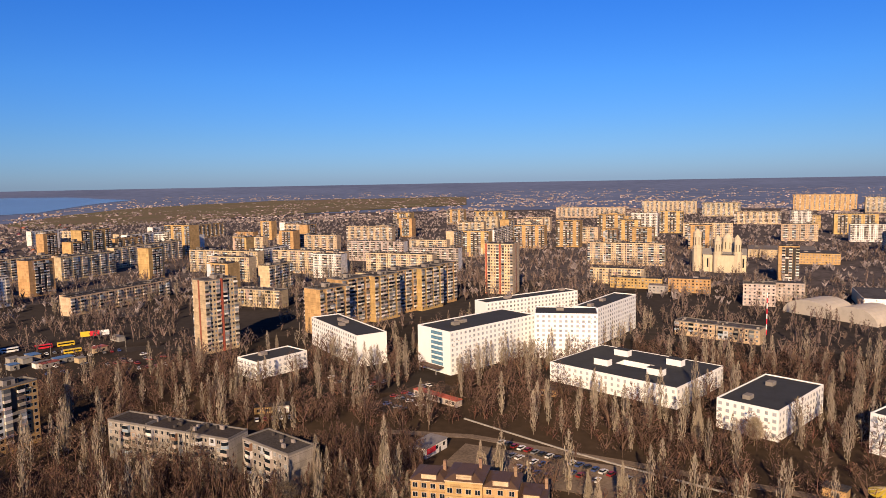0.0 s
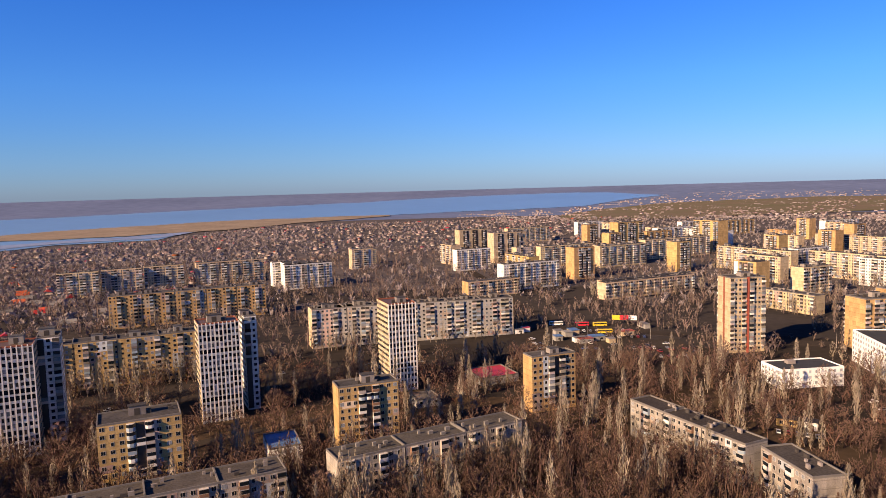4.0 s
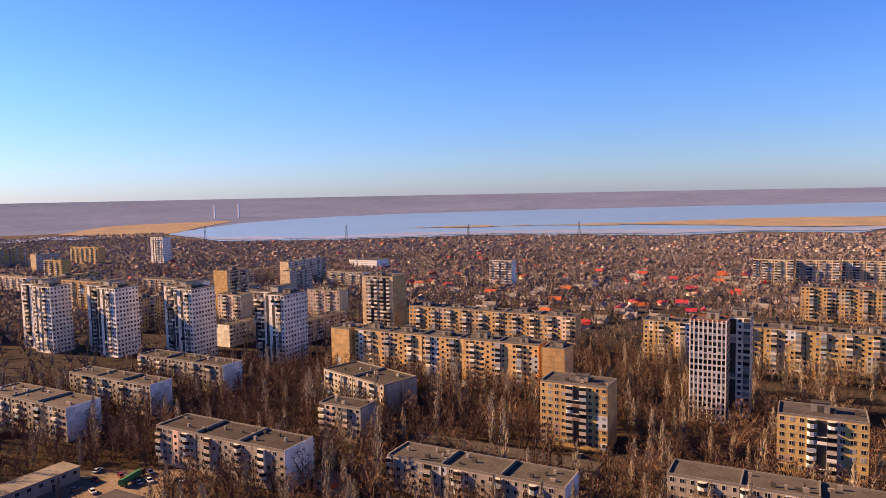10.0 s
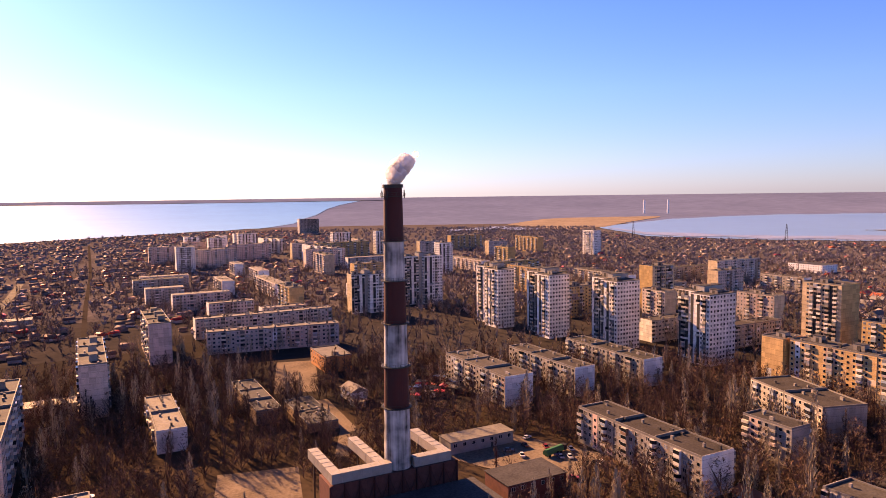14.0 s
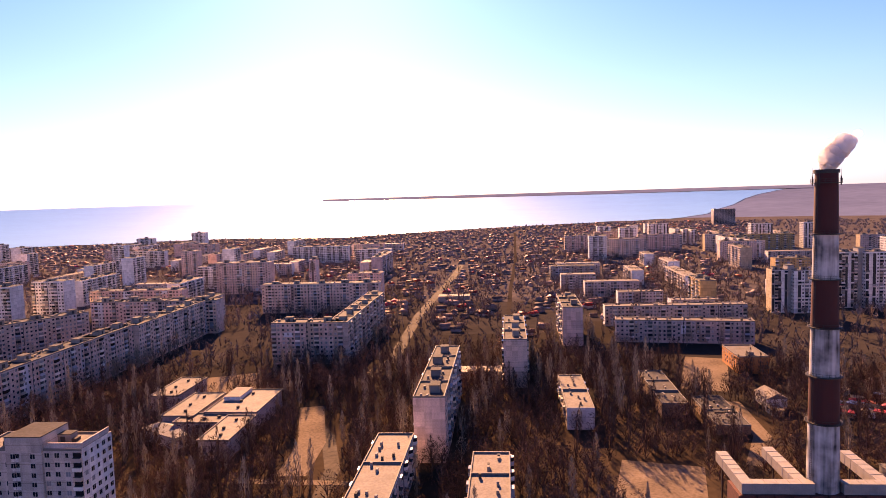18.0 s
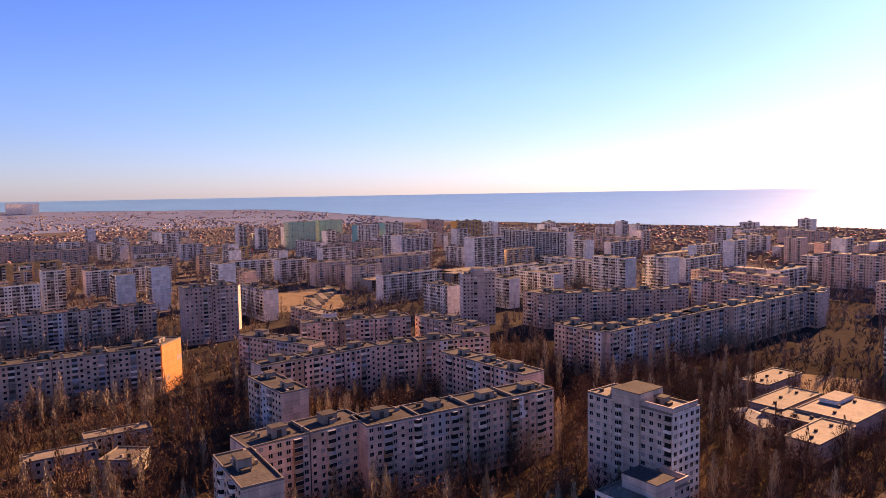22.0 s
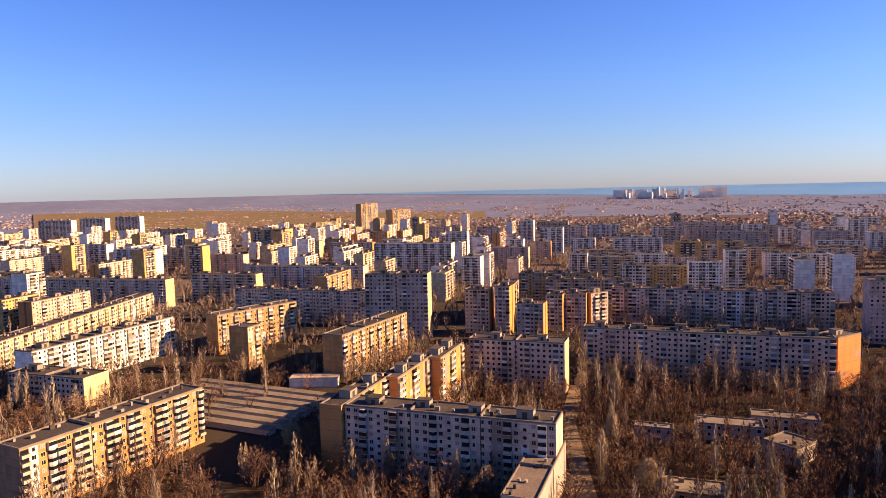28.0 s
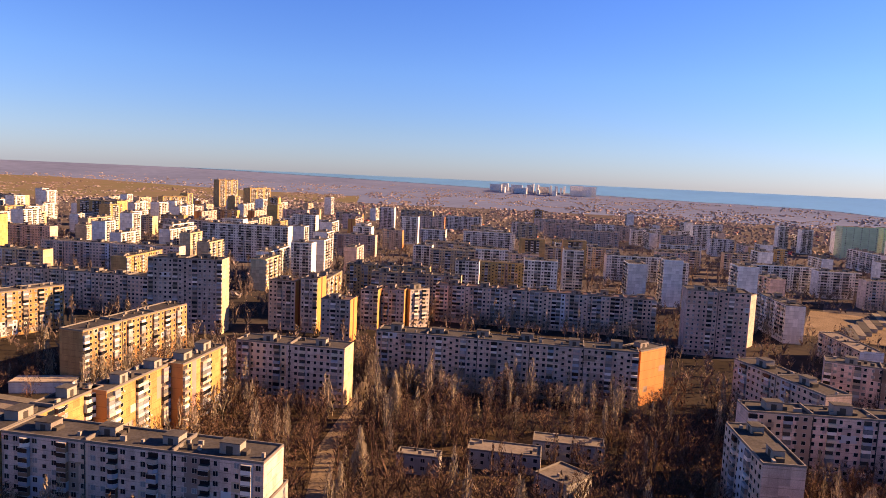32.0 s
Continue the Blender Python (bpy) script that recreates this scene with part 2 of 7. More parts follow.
PANEL = dict(panels=0.2, rough=0.85, lines=2.8, streak=0.25, scale=0.5, fine=3.0, bump=0.25)
M = {
    "yellow": surface("yellow_brick", (0.54, 0.355, 0.15), tint=0.12, vary=0.3, **PANEL),
    "cream": surface("cream_panel", (0.62, 0.475, 0.30), tint=0.12, vary=0.3, **PANEL),
    "grey": surface("grey_panel", (0.57, 0.475, 0.42), tint=0.14, vary=0.35, **PANEL),
    "khrwall": surface("weathered_pale_brick", (0.38, 0.34, 0.29), tint=0.12, vary=0.4, **PANEL),
    "pinkgrey": surface("pinkish_panel", (0.67, 0.50, 0.42), tint=0.14, vary=0.35, **PANEL),
    "white": surface("white_panel", (0.80, 0.77, 0.72), tint=0.08, vary=0.25, **PANEL),
    "hospital": surface("white_painted_wall", (0.84, 0.84, 0.82), rough=0.8, streak=0.3, scale=0.3, vary=0.08, bump=0.15),
    "orange": surface("orange_panel", (0.66, 0.42, 0.19), tint=0.06, vary=0.35, **PANEL),
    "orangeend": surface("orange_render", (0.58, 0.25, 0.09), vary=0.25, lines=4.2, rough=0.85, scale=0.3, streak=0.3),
    "redbrick": surface("red_accent", (0.42, 0.10, 0.06), vary=0.3, rough=0.8),
    "brown": surface("brown_brick", (0.30, 0.19, 0.12), tint=0.1, vary=0.3, **PANEL),
    # dark brown all over, the wall of the low halls
    "darkwall": surface("dark_brown_panel", (0.16, 0.13, 0.11), tint=0.1, vary=0.3, **PANEL),
    "roof": surface("bitumen_roof", (0.085, 0.08, 0.078), rough=0.9, vary=0.5, scale=0.15, fine=1.2, tint=0.25, bump=0.4, spec=0.1),
    "roofnew": surface("dark_roof_felt", (0.055, 0.058, 0.062), rough=0.85, vary=0.25, scale=0.2, bump=0.2, spec=0.1),
    "roofmid": surface("worn_roof_felt", (0.095, 0.085, 0.075), rough=0.9, vary=0.5, scale=0.15, fine=1.2, tint=0.25, bump=0.4, spec=0.05),
    "redfar": surface("red_house_roofs", (0.36, 0.07, 0.045), rough=0.6, vary=0.3, tint=0.4, island=True, spec=0.1),
    "rooflight": surface("pale_roof_felt", (0.22, 0.195, 0.165), vary=0.4, scale=0.15, fine=1.0, tint=0.2, bump=0.3, spec=0.08, rough=0.8),
    "roofbrown": surface("brown_roof_sheet", (0.115, 0.07, 0.048), rough=0.6, vary=0.35, scale=0.3),
    "parapet": surface("parapet_cap", (0.18, 0.165, 0.15), rough=0.8, vary=0.3),
    "hut": surface("roof_hut_render", (0.28, 0.25, 0.22), rough=0.85, vary=0.35, tint=0.2, bump=0.3),
    "glass": surface("window_glass", (0.012, 0.016, 0.022), rough=0.15, vary=0.4, spec=0.18, tint=0.3, island=True),
    "frame": surface("white_window_frame", (0.55, 0.51, 0.46), rough=0.5, vary=0.12),
    "balc": surface("balcony_panel", (0.42, 0.365, 0.31), rough=0.7, vary=0.25, island=True, tint=0.6),
    "balcblue": surface("blue_balcony_panel", (0.30, 0.37, 0.44), rough=0.6, vary=0.25, tint=0.2, island=True),
    "balcbrown": surface("brown_balcony_panel", (0.26, 0.15, 0.09), rough=0.7, vary=0.3, tint=0.3, island=True),
    "balcwhite": surface("white_balcony_panel", (0.76, 0.72, 0.66), rough=0.6, vary=0.15, tint=0.1, island=True),
    # shade of loggias and openings, put into the colour; dark roof vents share it
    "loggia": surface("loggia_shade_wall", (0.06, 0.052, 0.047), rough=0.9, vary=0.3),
    "soil": surface("winter_ground", (0.08, 0.056, 0.038), rough=0.95, second=(0.048, 0.036, 0.025), scale=0.013, fine=0.18, bump=0.3, spec=0.0),
    # paler, greyer ground of the far rings, haze mixed into the colour
    "suburb": surface("haze_pale_ground", (0.13, 0.115, 0.115), rough=0.95, second=(0.062, 0.055, 0.056), scale=0.02, fine=0.15, spec=0.0),
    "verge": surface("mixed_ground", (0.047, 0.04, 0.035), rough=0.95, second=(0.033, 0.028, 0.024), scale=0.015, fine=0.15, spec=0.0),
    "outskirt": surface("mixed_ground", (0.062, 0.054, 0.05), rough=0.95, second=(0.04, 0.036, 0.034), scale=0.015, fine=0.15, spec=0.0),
    "asphalt": surface("asphalt", (0.06, 0.05, 0.043), rough=0.9, vary=0.35, scale=0.05, fine=1.0, spec=0.0),
    "paving": surface("dusty_yard", (0.25, 0.195, 0.145), rough=0.9, vary=0.5, scale=0.06, fine=0.8, bump=0.3, spec=0.0),
    "street": surface("worn_street", (0.095, 0.073, 0.056), rough=0.95, vary=0.6, scale=0.1, fine=0.5, spec=0.08),
    "concrete": surface("concrete", (0.36, 0.34, 0.31), rough=0.85, vary=0.3, scale=0.4, bump=0.3, tint=0.15, spec=0.1),
    "sea": surface("sea_water", (0.12, 0.29, 0.36), vary=0.25, scale=0.004, fine=0.03, spec=0.4, rough=0.28),
    "estuary": surface("estuary_water", (0.17, 0.27, 0.37), rough=0.30, vary=0.15, scale=0.003, fine=0.02, spec=0.5),
    "shallow": surface("shallow_water", (0.32, 0.33, 0.34), rough=0.35, vary=0.4, scale=0.01, fine=0.05, spec=0.5),
    "sand": surface("sand_flat", (0.30, 0.245, 0.19), rough=0.95, vary=0.35, scale=0.01, fine=0.06, spec=0.0),
    # blue haze of distance put into the base colour of the far land
    "farland": surface("haze_blue_land", (0.142, 0.182, 0.30), rough=0.95, second=(0.105, 0.138, 0.235), scale=0.0022, fine=0.02, spec=0.0),
    "field": surface("distant_field", (0.13, 0.125, 0.075), rough=0.95, second=(0.17, 0.13, 0.10), scale=0.003, fine=0.03, spec=0.0),
    "bark": surface("bark", (0.17, 0.125, 0.085), rough=0.95, vary=0.4, tint=0.2, spec=0.0),
    "twig": surface("bare_twigs", (0.15, 0.115, 0.09), rough=0.95, vary=0.35, tint=0.3, scale=0.2, spec=0.0),
    "poplar": surface("poplar_twigs", (0.34, 0.285, 0.215), rough=0.95, vary=0.4, tint=0.25, scale=0.15, spec=0.0),
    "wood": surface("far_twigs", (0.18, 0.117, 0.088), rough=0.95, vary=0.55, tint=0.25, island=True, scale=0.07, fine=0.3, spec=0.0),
    # next two lightened and greyed: haze of distance put into the twig colour
    "greywood": surface("haze_grey_scrub", (0.32, 0.275, 0.27), rough=0.95, vary=0.45, tint=0.25, island=True, scale=0.03, fine=0.1, spec=0.0),
    "midwood": surface("haze_pale_twigs", (0.225, 0.172, 0.148), rough=0.95, vary=0.55, tint=0.3, island=True, scale=0.06, fine=0.2, spec=0.0),
    "palewood": surface("pale_grey_twigs", (0.35, 0.295, 0.225), rough=0.95, vary=0.5, tint=0.25, island=True, scale=0.07, fine=0.3, spec=0.0),
    "redwood": surface("reddish_brush", (0.165, 0.09, 0.063), rough=0.95, vary=0.5, tint=0.3, island=True, scale=0.07, fine=0.3, spec=0.0),
    "oldpoplar": surface("old_poplar_twigs", (0.46, 0.385, 0.28), rough=0.95, vary=0.4, scale=0.2, spec=0.0),
    "thickettwig": surface("thicket_twigs", (0.13, 0.085, 0.066), rough=0.95, vary=0.5, tint=0.3, island=True, scale=0.07, fine=0.3, spec=0.0),
    "redtile": surface("red_roof_sheet", (0.42, 0.07, 0.04), rough=0.5, vary=0.3, tint=0.3),
    "slate": surface("grey_slate_roof", (0.22, 0.21, 0.20), rough=0.85, vary=0.35, tint=0.35),
    "render": surface("house_render", (0.52, 0.46, 0.38), rough=0.9, vary=0.25, tint=0.3),
    "housewall": surface("far_house_walls", (0.42, 0.365, 0.34), rough=0.9, vary=0.3, tint=0.5, island=True, spec=0.0),
    "houseroof": surface("far_house_roofs", (0.22, 0.165, 0.155), rough=0.8, vary=0.3, tint=0.5, island=True, spec=0.03),
    "chimneyred": surface("sooty_red_paint", (0.08, 0.014, 0.012), rough=0.7, vary=0.6, streak=0.2, scale=0.3, second=(0.06, 0.02, 0.018)),
    "chimneywhite": surface("sooty_white_paint", (0.60, 0.58, 0.54), rough=0.7, streak=0.06, scale=0.75, fine=0.2, second=(0.035, 0.03, 0.028)),
    "steel": surface("dark_steel", (0.06, 0.055, 0.05), rough=0.6, vary=0.4, metal=0.3),
    "duct": surface("flue_cladding", (0.33, 0.305, 0.265), rough=0.6, vary=0.3, scale=0.4),
    "boilerwall": surface("dark_red_brick", (0.15, 0.05, 0.04), rough=0.9, vary=0.4, scale=0.6),
    "church": surface("shell_limestone", (0.62, 0.53, 0.37), rough=0.9, vary=0.25, scale=0.4, streak=0.4),
    "teal": surface("teal_glass_cladding", (0.10, 0.42, 0.42), rough=0.3, vary=0.25, spec=0.6),
    "green": surface("green_glass_cladding", (0.40, 0.62, 0.42), rough=0.25, vary=0.3, spec=0.6, lines=3.3, scale=0.1),
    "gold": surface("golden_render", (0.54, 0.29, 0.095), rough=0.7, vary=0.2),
    "tent": surface("tent_cloth", (0.50, 0.45, 0.38), rough=0.8, vary=0.2),
    # pale glazing: reflected sky and blinds put into the base colour
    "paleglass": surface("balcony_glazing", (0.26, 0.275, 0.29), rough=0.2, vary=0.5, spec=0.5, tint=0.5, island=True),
    "palepane": surface("pale_window_glass", (0.40, 0.43, 0.47), rough=0.3, vary=0.35, spec=0.3, tint=0.3, island=True),
    "winblue": surface("blue_stair_glass", (0.16, 0.33, 0.46), rough=0.15, vary=0.5, spec=0.6, scale=0.5, lines=1.4),
    "ochre": surface("ochre_panel", (0.48, 0.285, 0.11), tint=0.1, vary=0.35, **PANEL),
    "patchdark": surface("brown_render_patch", (0.36, 0.26, 0.21), rough=0.85, vary=0.25, tint=0.3, island=True),
    "patchwarm": surface("warm_render_patch", (0.62, 0.46, 0.34), rough=0.85, vary=0.2, tint=0.3, island=True),
    "patchcool": surface("cool_render_patch", (0.52, 0.55, 0.58), rough=0.85, vary=0.2, tint=0.3, island=True),
    "stripe": surface("brown_red_stripe", (0.30, 0.10, 0.06), rough=0.85, vary=0.3),
    "shedroof": surface("pale_shed_roof", (0.46, 0.39, 0.30), rough=0.8, vary=0.35, scale=0.1, fine=0.8, tint=0.2),
    "tyre": surface("tyre", (0.02, 0.02, 0.02), rough=0.9, vary=0.2),
    "signred": surface("red_sign", (0.62, 0.03, 0.05), rough=0.5, vary=0.1),
    "signyellow": surface("yellow_sign", (0.7, 0.5, 0.04), rough=0.5, vary=0.1),
    "signwhite": surface("white_sign", (0.8, 0.8, 0.8), rough=0.5, vary=0.05),
    "bluesheet": surface("blue_sheet_roof", (0.10, 0.19, 0.36), rough=0.5, vary=0.25),
    "greensheet": surface("green_paint", (0.04, 0.20, 0.07), rough=0.5, vary=0.25),
}
CAR_COLOURS = [(0.6, 0.6, 0.6), (0.75, 0.75, 0.74), (0.03, 0.03, 0.035), (0.25, 0.02, 0.02), (0.05, 0.08, 0.2), (0.2, 0.2, 0.21)]
PAINTS = [surface("car_paint", c, rough=0.3, vary=0.05, spec=0.6) for c in CAR_COLOURS]


# ---------- mesh tools ----------
class Solid:
    """Collects boxes and prisms for one mesh."""

    def __init__(self):
        self.v, self.f, self.m = [], [], []

    def box(self, x0, x1, y0, y1, z0, z1, mat=0, bottom=True):
        k = len(self.v)
        self.v += [(x0, y0, z0), (x1, y0, z0), (x1, y1, z0), (x0, y1, z0), (x0, y0, z1), (x1, y0, z1), (x1, y1, z1), (x0, y1, z1)]
        fs = [(k, k + 1, k + 5, k + 4), (k + 1, k + 2, k + 6, k + 5), (k + 2, k + 3, k + 7, k + 6), (k + 3, k, k + 4, k + 7), (k + 4, k + 5, k + 6, k + 7)]
        if bottom:
            fs.append((k + 3, k + 2, k + 1, k))
        self.f += fs
        self.m += [mat] * len(fs)
        return self

    def pane(self, x0, x1, y, z0, z1, mat=0):
        k = len(self.v)
        self.v += [(x0, y, z0), (x1, y, z0), (x1, y, z1), (x0, y, z1)]
        self.f.append((k, k + 1, k + 2, k + 3))
        self.m.append(mat)

    def prism(self, points, z0, z1, mat=0, top=None):
        k, n = len(self.v), len(points)
        top = top or points
        self.v += [(x, y, z0) for x, y in points] + [(x, y, z1) for x, y in top]
        self.f += [(k + i, k + (i + 1) % n, k + n + (i + 1) % n, k + n + i) for i in range(n)]
        self.f += [tuple(range(k + n, k + 2 * n)), tuple(range(k + n - 1, k - 1, -1))]
        self.m += [mat] * (n + 2)
        return self

    def tube(self, x, y, r0, r1, z0, z1, n=16, mat=0):
        ring = [(math.cos(2 * math.pi * i / n), math.sin(2 * math.pi * i / n)) for i in range(n)]
        return self.prism([(x + r0 * a, y + r0 * b) for a, b in ring], z0, z1, mat, [(x + r1 * a, y + r1 * b) for a, b in ring])

    def cone(self, p, q, r0, r1=0.0, n=3, mat=0):
        """A tapering stick from p to q."""
        p, q = Vector(p), Vector(q)
        d = (q - p).normalized()
        a = d.orthogonal().normalized()
        b = d.cross(a)
        k = len(self.v)
        for i in range(n):
            w = a * math.cos(2 * math.pi * i / n) + b * math.sin(2 * math.pi * i / n)
            self.v.append(tuple(p + w * r0))
        if r1 > 0:
            for i in range(n):
                w = a * math.cos(2 * math.pi * i / n) + b * math.sin(2 * math.pi * i / n)
                self.v.append(tuple(q + w * r1))
            self.f += [(k + i, k + (i + 1) % n, k + n + (i + 1) % n, k + n + i) for i in range(n)]
        else:
            self.v.append(tuple(q))
            self.f += [(k + i, k + (i + 1) % n, k + n) for i in range(n)]
        self.m += [mat] * n
        return self

    def gable(self, x0, x1, y0, y1, z0, z1, over=0.4, mat=0):
        """A pitched roof with its ridge along x."""
        x0, x1, y0, y1 = x0 - over, x1 + over, y0 - over, y1 + over
        k, ym = len(self.v), (y0 + y1) / 2
        self.v += [(x0, y0, z0), (x1, y0, z0), (x1, y1, z0), (x0, y1, z0), (x0, ym, z1), (x1, ym, z1)]
        self.f += [(k, k + 1, k + 5, k + 4), (k + 2, k + 3, k + 4, k + 5), (k + 1, k + 2, k + 5), (k + 3, k, k + 4), (k + 3, k + 2, k + 1, k)]
        self.m += [mat] * 5
        return self

    def blade(self, p, q, width, rng, mat=0):
        """One thin twig from p to q."""
        p, q = Vector(p), Vector(q)
        side = (q - p).cross(Vector((rng.gauss(0, 1), rng.gauss(0, 1), rng.gauss(0, 1)))).normalized() * width
        k = len(self.v)
        self.v += [tuple(p - side), tuple(p + side), tuple(q)]
        self.f.append((k, k + 1, k + 2))
        self.m.append(mat)

    def turned(self, other, x, y, angle, z=0.0):
        c, s, k = math.cos(angle), math.sin(angle), len(self.v)
        self.v += [(x + c * a - s * b, y + s * a + c * b, z + h) for a, b, h in other.v]
        self.f += [tuple(i + k for i in f) for f in other.f]
        self.m += other.m
        return self

    def mesh(self, name, mats):
        me = bpy.data.meshes.new(name)
        me.from_pydata(self.v, [], self.f)
        for m in mats:
            me.materials.append(M[m] if isinstance(m, str) else m)
        if len(mats) > 1:
            me.polygons.foreach_set("material_index", self.m)
        return me


def part(name, shape, mats, parent=None, label="", at=None, turn=0.0):
    """One mesh object under a thing or a part; shape is a Solid or a mesh that is shared."""
    me = shape.mesh(name, mats) if isinstance(shape, Solid) else shape
    ob = new(name, me)
    ob.parent = parent
    if at is not None:
        ob.location = at
    if turn:
        ob.rotation_euler = (0, 0, turn)
    if label:
        ob["label"] = label
    return ob


def thing(name, x, y, yaw, label, category, group="", kind="", z=0.0):
    ob = new(name)
    ob.empty_display_size = 1
    ob.matrix_world = pose(x, y, z, 0, 0, yaw)
    return tagged(ob, label, category, group, kind)


FOOT = []      # ground that trees keep off: x, y, cos, sin, half length, half depth


def footprint(x, y, yaw, length, depth, margin=2.5):
    FOOT.append((x, y, math.cos(radians(yaw)), math.sin(radians(yaw)), length / 2 + margin, depth / 2 + margin))


# ---------- ground, water and distance ----------
EYE, NEAR, FAR = 105.0, 2200.0, 24000.0


def lie(azimuth, d, lift=0.0):
    """A point of the ground at its true distance d; past NEAR the distance is drawn together and rises so as to look the same."""
    r = d if d < NEAR else NEAR + 2600 * (1 - NEAR / d)
    z = 0.0 if d < NEAR else EYE - r * EYE / d
    a = radians(azimuth)
    return (-math.sin(a) * r, math.cos(a) * r, z + lift)


def band(name, label, mat, stretch, inner, outer, steps, lift, rings, kind="structure", category="ground"):
    """A sheet between two smooth shore lines, each a list of (azimuth, distance)."""
    s = Solid()
    a0, a1 = stretch
    xi, yi = zip(*inner)
    xo, yo = zip(*outer)
    rows = []
    for i in range(steps + 1):
        a = a0 + (a1 - a0) * i / steps
        wob = 1 + 0.02 * noise.noise((a * 0.35, 3.1, lift)) + 0.012 * noise.noise((a * 1.7, 7.7, lift))
        lo, hi = 1 / (np.interp(a, xi, yi) * wob), 1 / (np.interp(a, xo, yo) * (2 - wob))
        rows.append([lie(a, 1 / (lo + (hi - lo) * j / rings), lift) for j in range(rings + 1)])
    for r in rows:
        s.v += r
    w = rings + 1
    s.f = [(i * w + j + 1, i * w + j, (i + 1) * w + j, (i + 1) * w + j + 1) for i in range(steps) for j in range(rings)]
    s.m = [0] * len(s.f)
    ob = part(name, s, [mat])
    return tagged(ob, label, category, kind=kind)


g = Solid()
RADII = [0, 60, 120, 200, 260, 300, 340, 380, 420, 460, 510, 560, 610, 660, 720, 800, 900, 1100, 1350, 1650, 1950, 2200, 2400, 2700, 3100, 3700, 4600, 6000, 8000, 11000, 16000, 24000]
TURNS = 180
for d in RADII[1:]:
    g.v += [lie(360 * i / TURNS, d) for i in range(TURNS)]
centre = len(g.v)
g.v.append((0, 0, 0))
for i in range(TURNS):
    j = (i + 1) % TURNS
    g.f.append((centre, i, j))
    g.m.append(0)
    for k in range(len(RADII) - 2):
        p = k * TURNS
        g.f.append((p + i, p + TURNS + i, p + TURNS + j, p + j))
        at = RADII[k + 1] * (1 + 0.18 * noise.noise((i * 0.21, k * 3.7, 0.0)))
        # material by distance: suburb and farland hold the haze in their colour
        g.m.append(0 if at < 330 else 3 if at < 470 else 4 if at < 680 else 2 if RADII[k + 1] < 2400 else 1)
tagged(part("ground", g, ["soil", "farland", "suburb", "verge", "outskirt"]), "brown winter ground with dry grass, coloured haze-blue towards the horizon", "ground", kind="structure")

SEA = [(135, 16000), (137, 9000), (139.5, 3900), (141.5, 2650), (144, 2330), (150, 2180), (157, 2040), (165, 1880), (171, 1770), (180, 1960), (189, 1990), (198, 2150), (207, 2354), (213, 2900), (218, 3650), (224, 5000), (233, 5400), (247, 6900), (256, 9500), (264, 14000), (272, 22800)]
band("sea", "wide calm sea glittering under the low sun", "sea", (136, 272), SEA, [(130, 23500), (280, 23500)], 150, 1.2, 14, category="sea")
band("headland", "low headland across the bay in haze-blue colour", "farland", (134, 172), [(134, 12500), (150, 12000), (172, 15000)], [(134, 23800), (172, 23800)], 60, 3.0, 4)
NEAR_SHORE = [(24, 5485), (27.5, 4186), (30, 3300), (35, 3050), (48, 2700), (58, 2560), (64, 1740), (71, 1740), (77, 1590), (90, 1660), (104, 1590), (113, 1680), (116.6, 2060)]
FAR_SHORE = [(24, 5600), (26, 6300), (28, 7600), (31, 8400), (35, 8000), (42, 7000), (48, 5600), (61, 4700), (70, 4200), (81, 3850), (95, 3500), (104, 3250), (111, 2750), (116.6, 2110)]
band("estuary", "broad pale blue estuary behind the houses", "estuary", (24, 116.6), NEAR_SHORE, FAR_SHORE, 150, 1.2, 10, category="water")
band("shallows", "pale shallow water along the near shore", "shallow", (58, 116), [(58, 2300), (64, 1790), (71, 1790), (77, 1640), (90, 1700), (104, 1630), (113, 1720), (116, 2060)], [(58, 2350), (64, 1960), (77, 1800), (90, 1800), (98, 1790), (104, 1720), (113, 1850), (116, 2085)], 80, 1.9, 3, category="water")
band("sand_flat", "orange sand spit reaching into the estuary", "sand", (46, 98), [(46, 2640), (58, 2100), (66, 1950), (74, 2010), (82, 2060), (98, 2020)], [(46, 2760), (58, 2700), (66, 2560), (74, 2350), (82, 2120), (98, 2035)], 80, 2.4, 3)
band("marsh", "orange salt marsh beyond the estuary's end", "sand", (112, 124), [(112, 2900), (116, 2150), (118, 1990), (121, 2010), (124, 2300)], [(112, 3050), (117, 2950), (121, 2800), (124, 2360)], 40, 1.4, 3)
band("lagoon", "white shallow lagoon in the marsh", "shallow", (121.2, 129), [(121.2, 1960), (125, 1990), (129, 1930)], [(121.2, 2000), (125, 2190), (129, 1960)], 24, 2.6, 2, category="water")
band("far_field", "flat green and brown fields behind the town", "field", (-2, 32), [(-2, 2900), (14, 2300), (24, 2050), (32, 2050)], [(-2, 4300), (14, 4200), (24, 3500), (32, 2350)], 50, 1.6, 3)
band("far_field", "flat green and brown fields behind the town", "field", (258, 292), [(258, 2350), (270, 2400), (292, 1750)], [(258, 3000), (270, 3400), (280, 4600), (292, 5200)], 50, 1.6, 3)


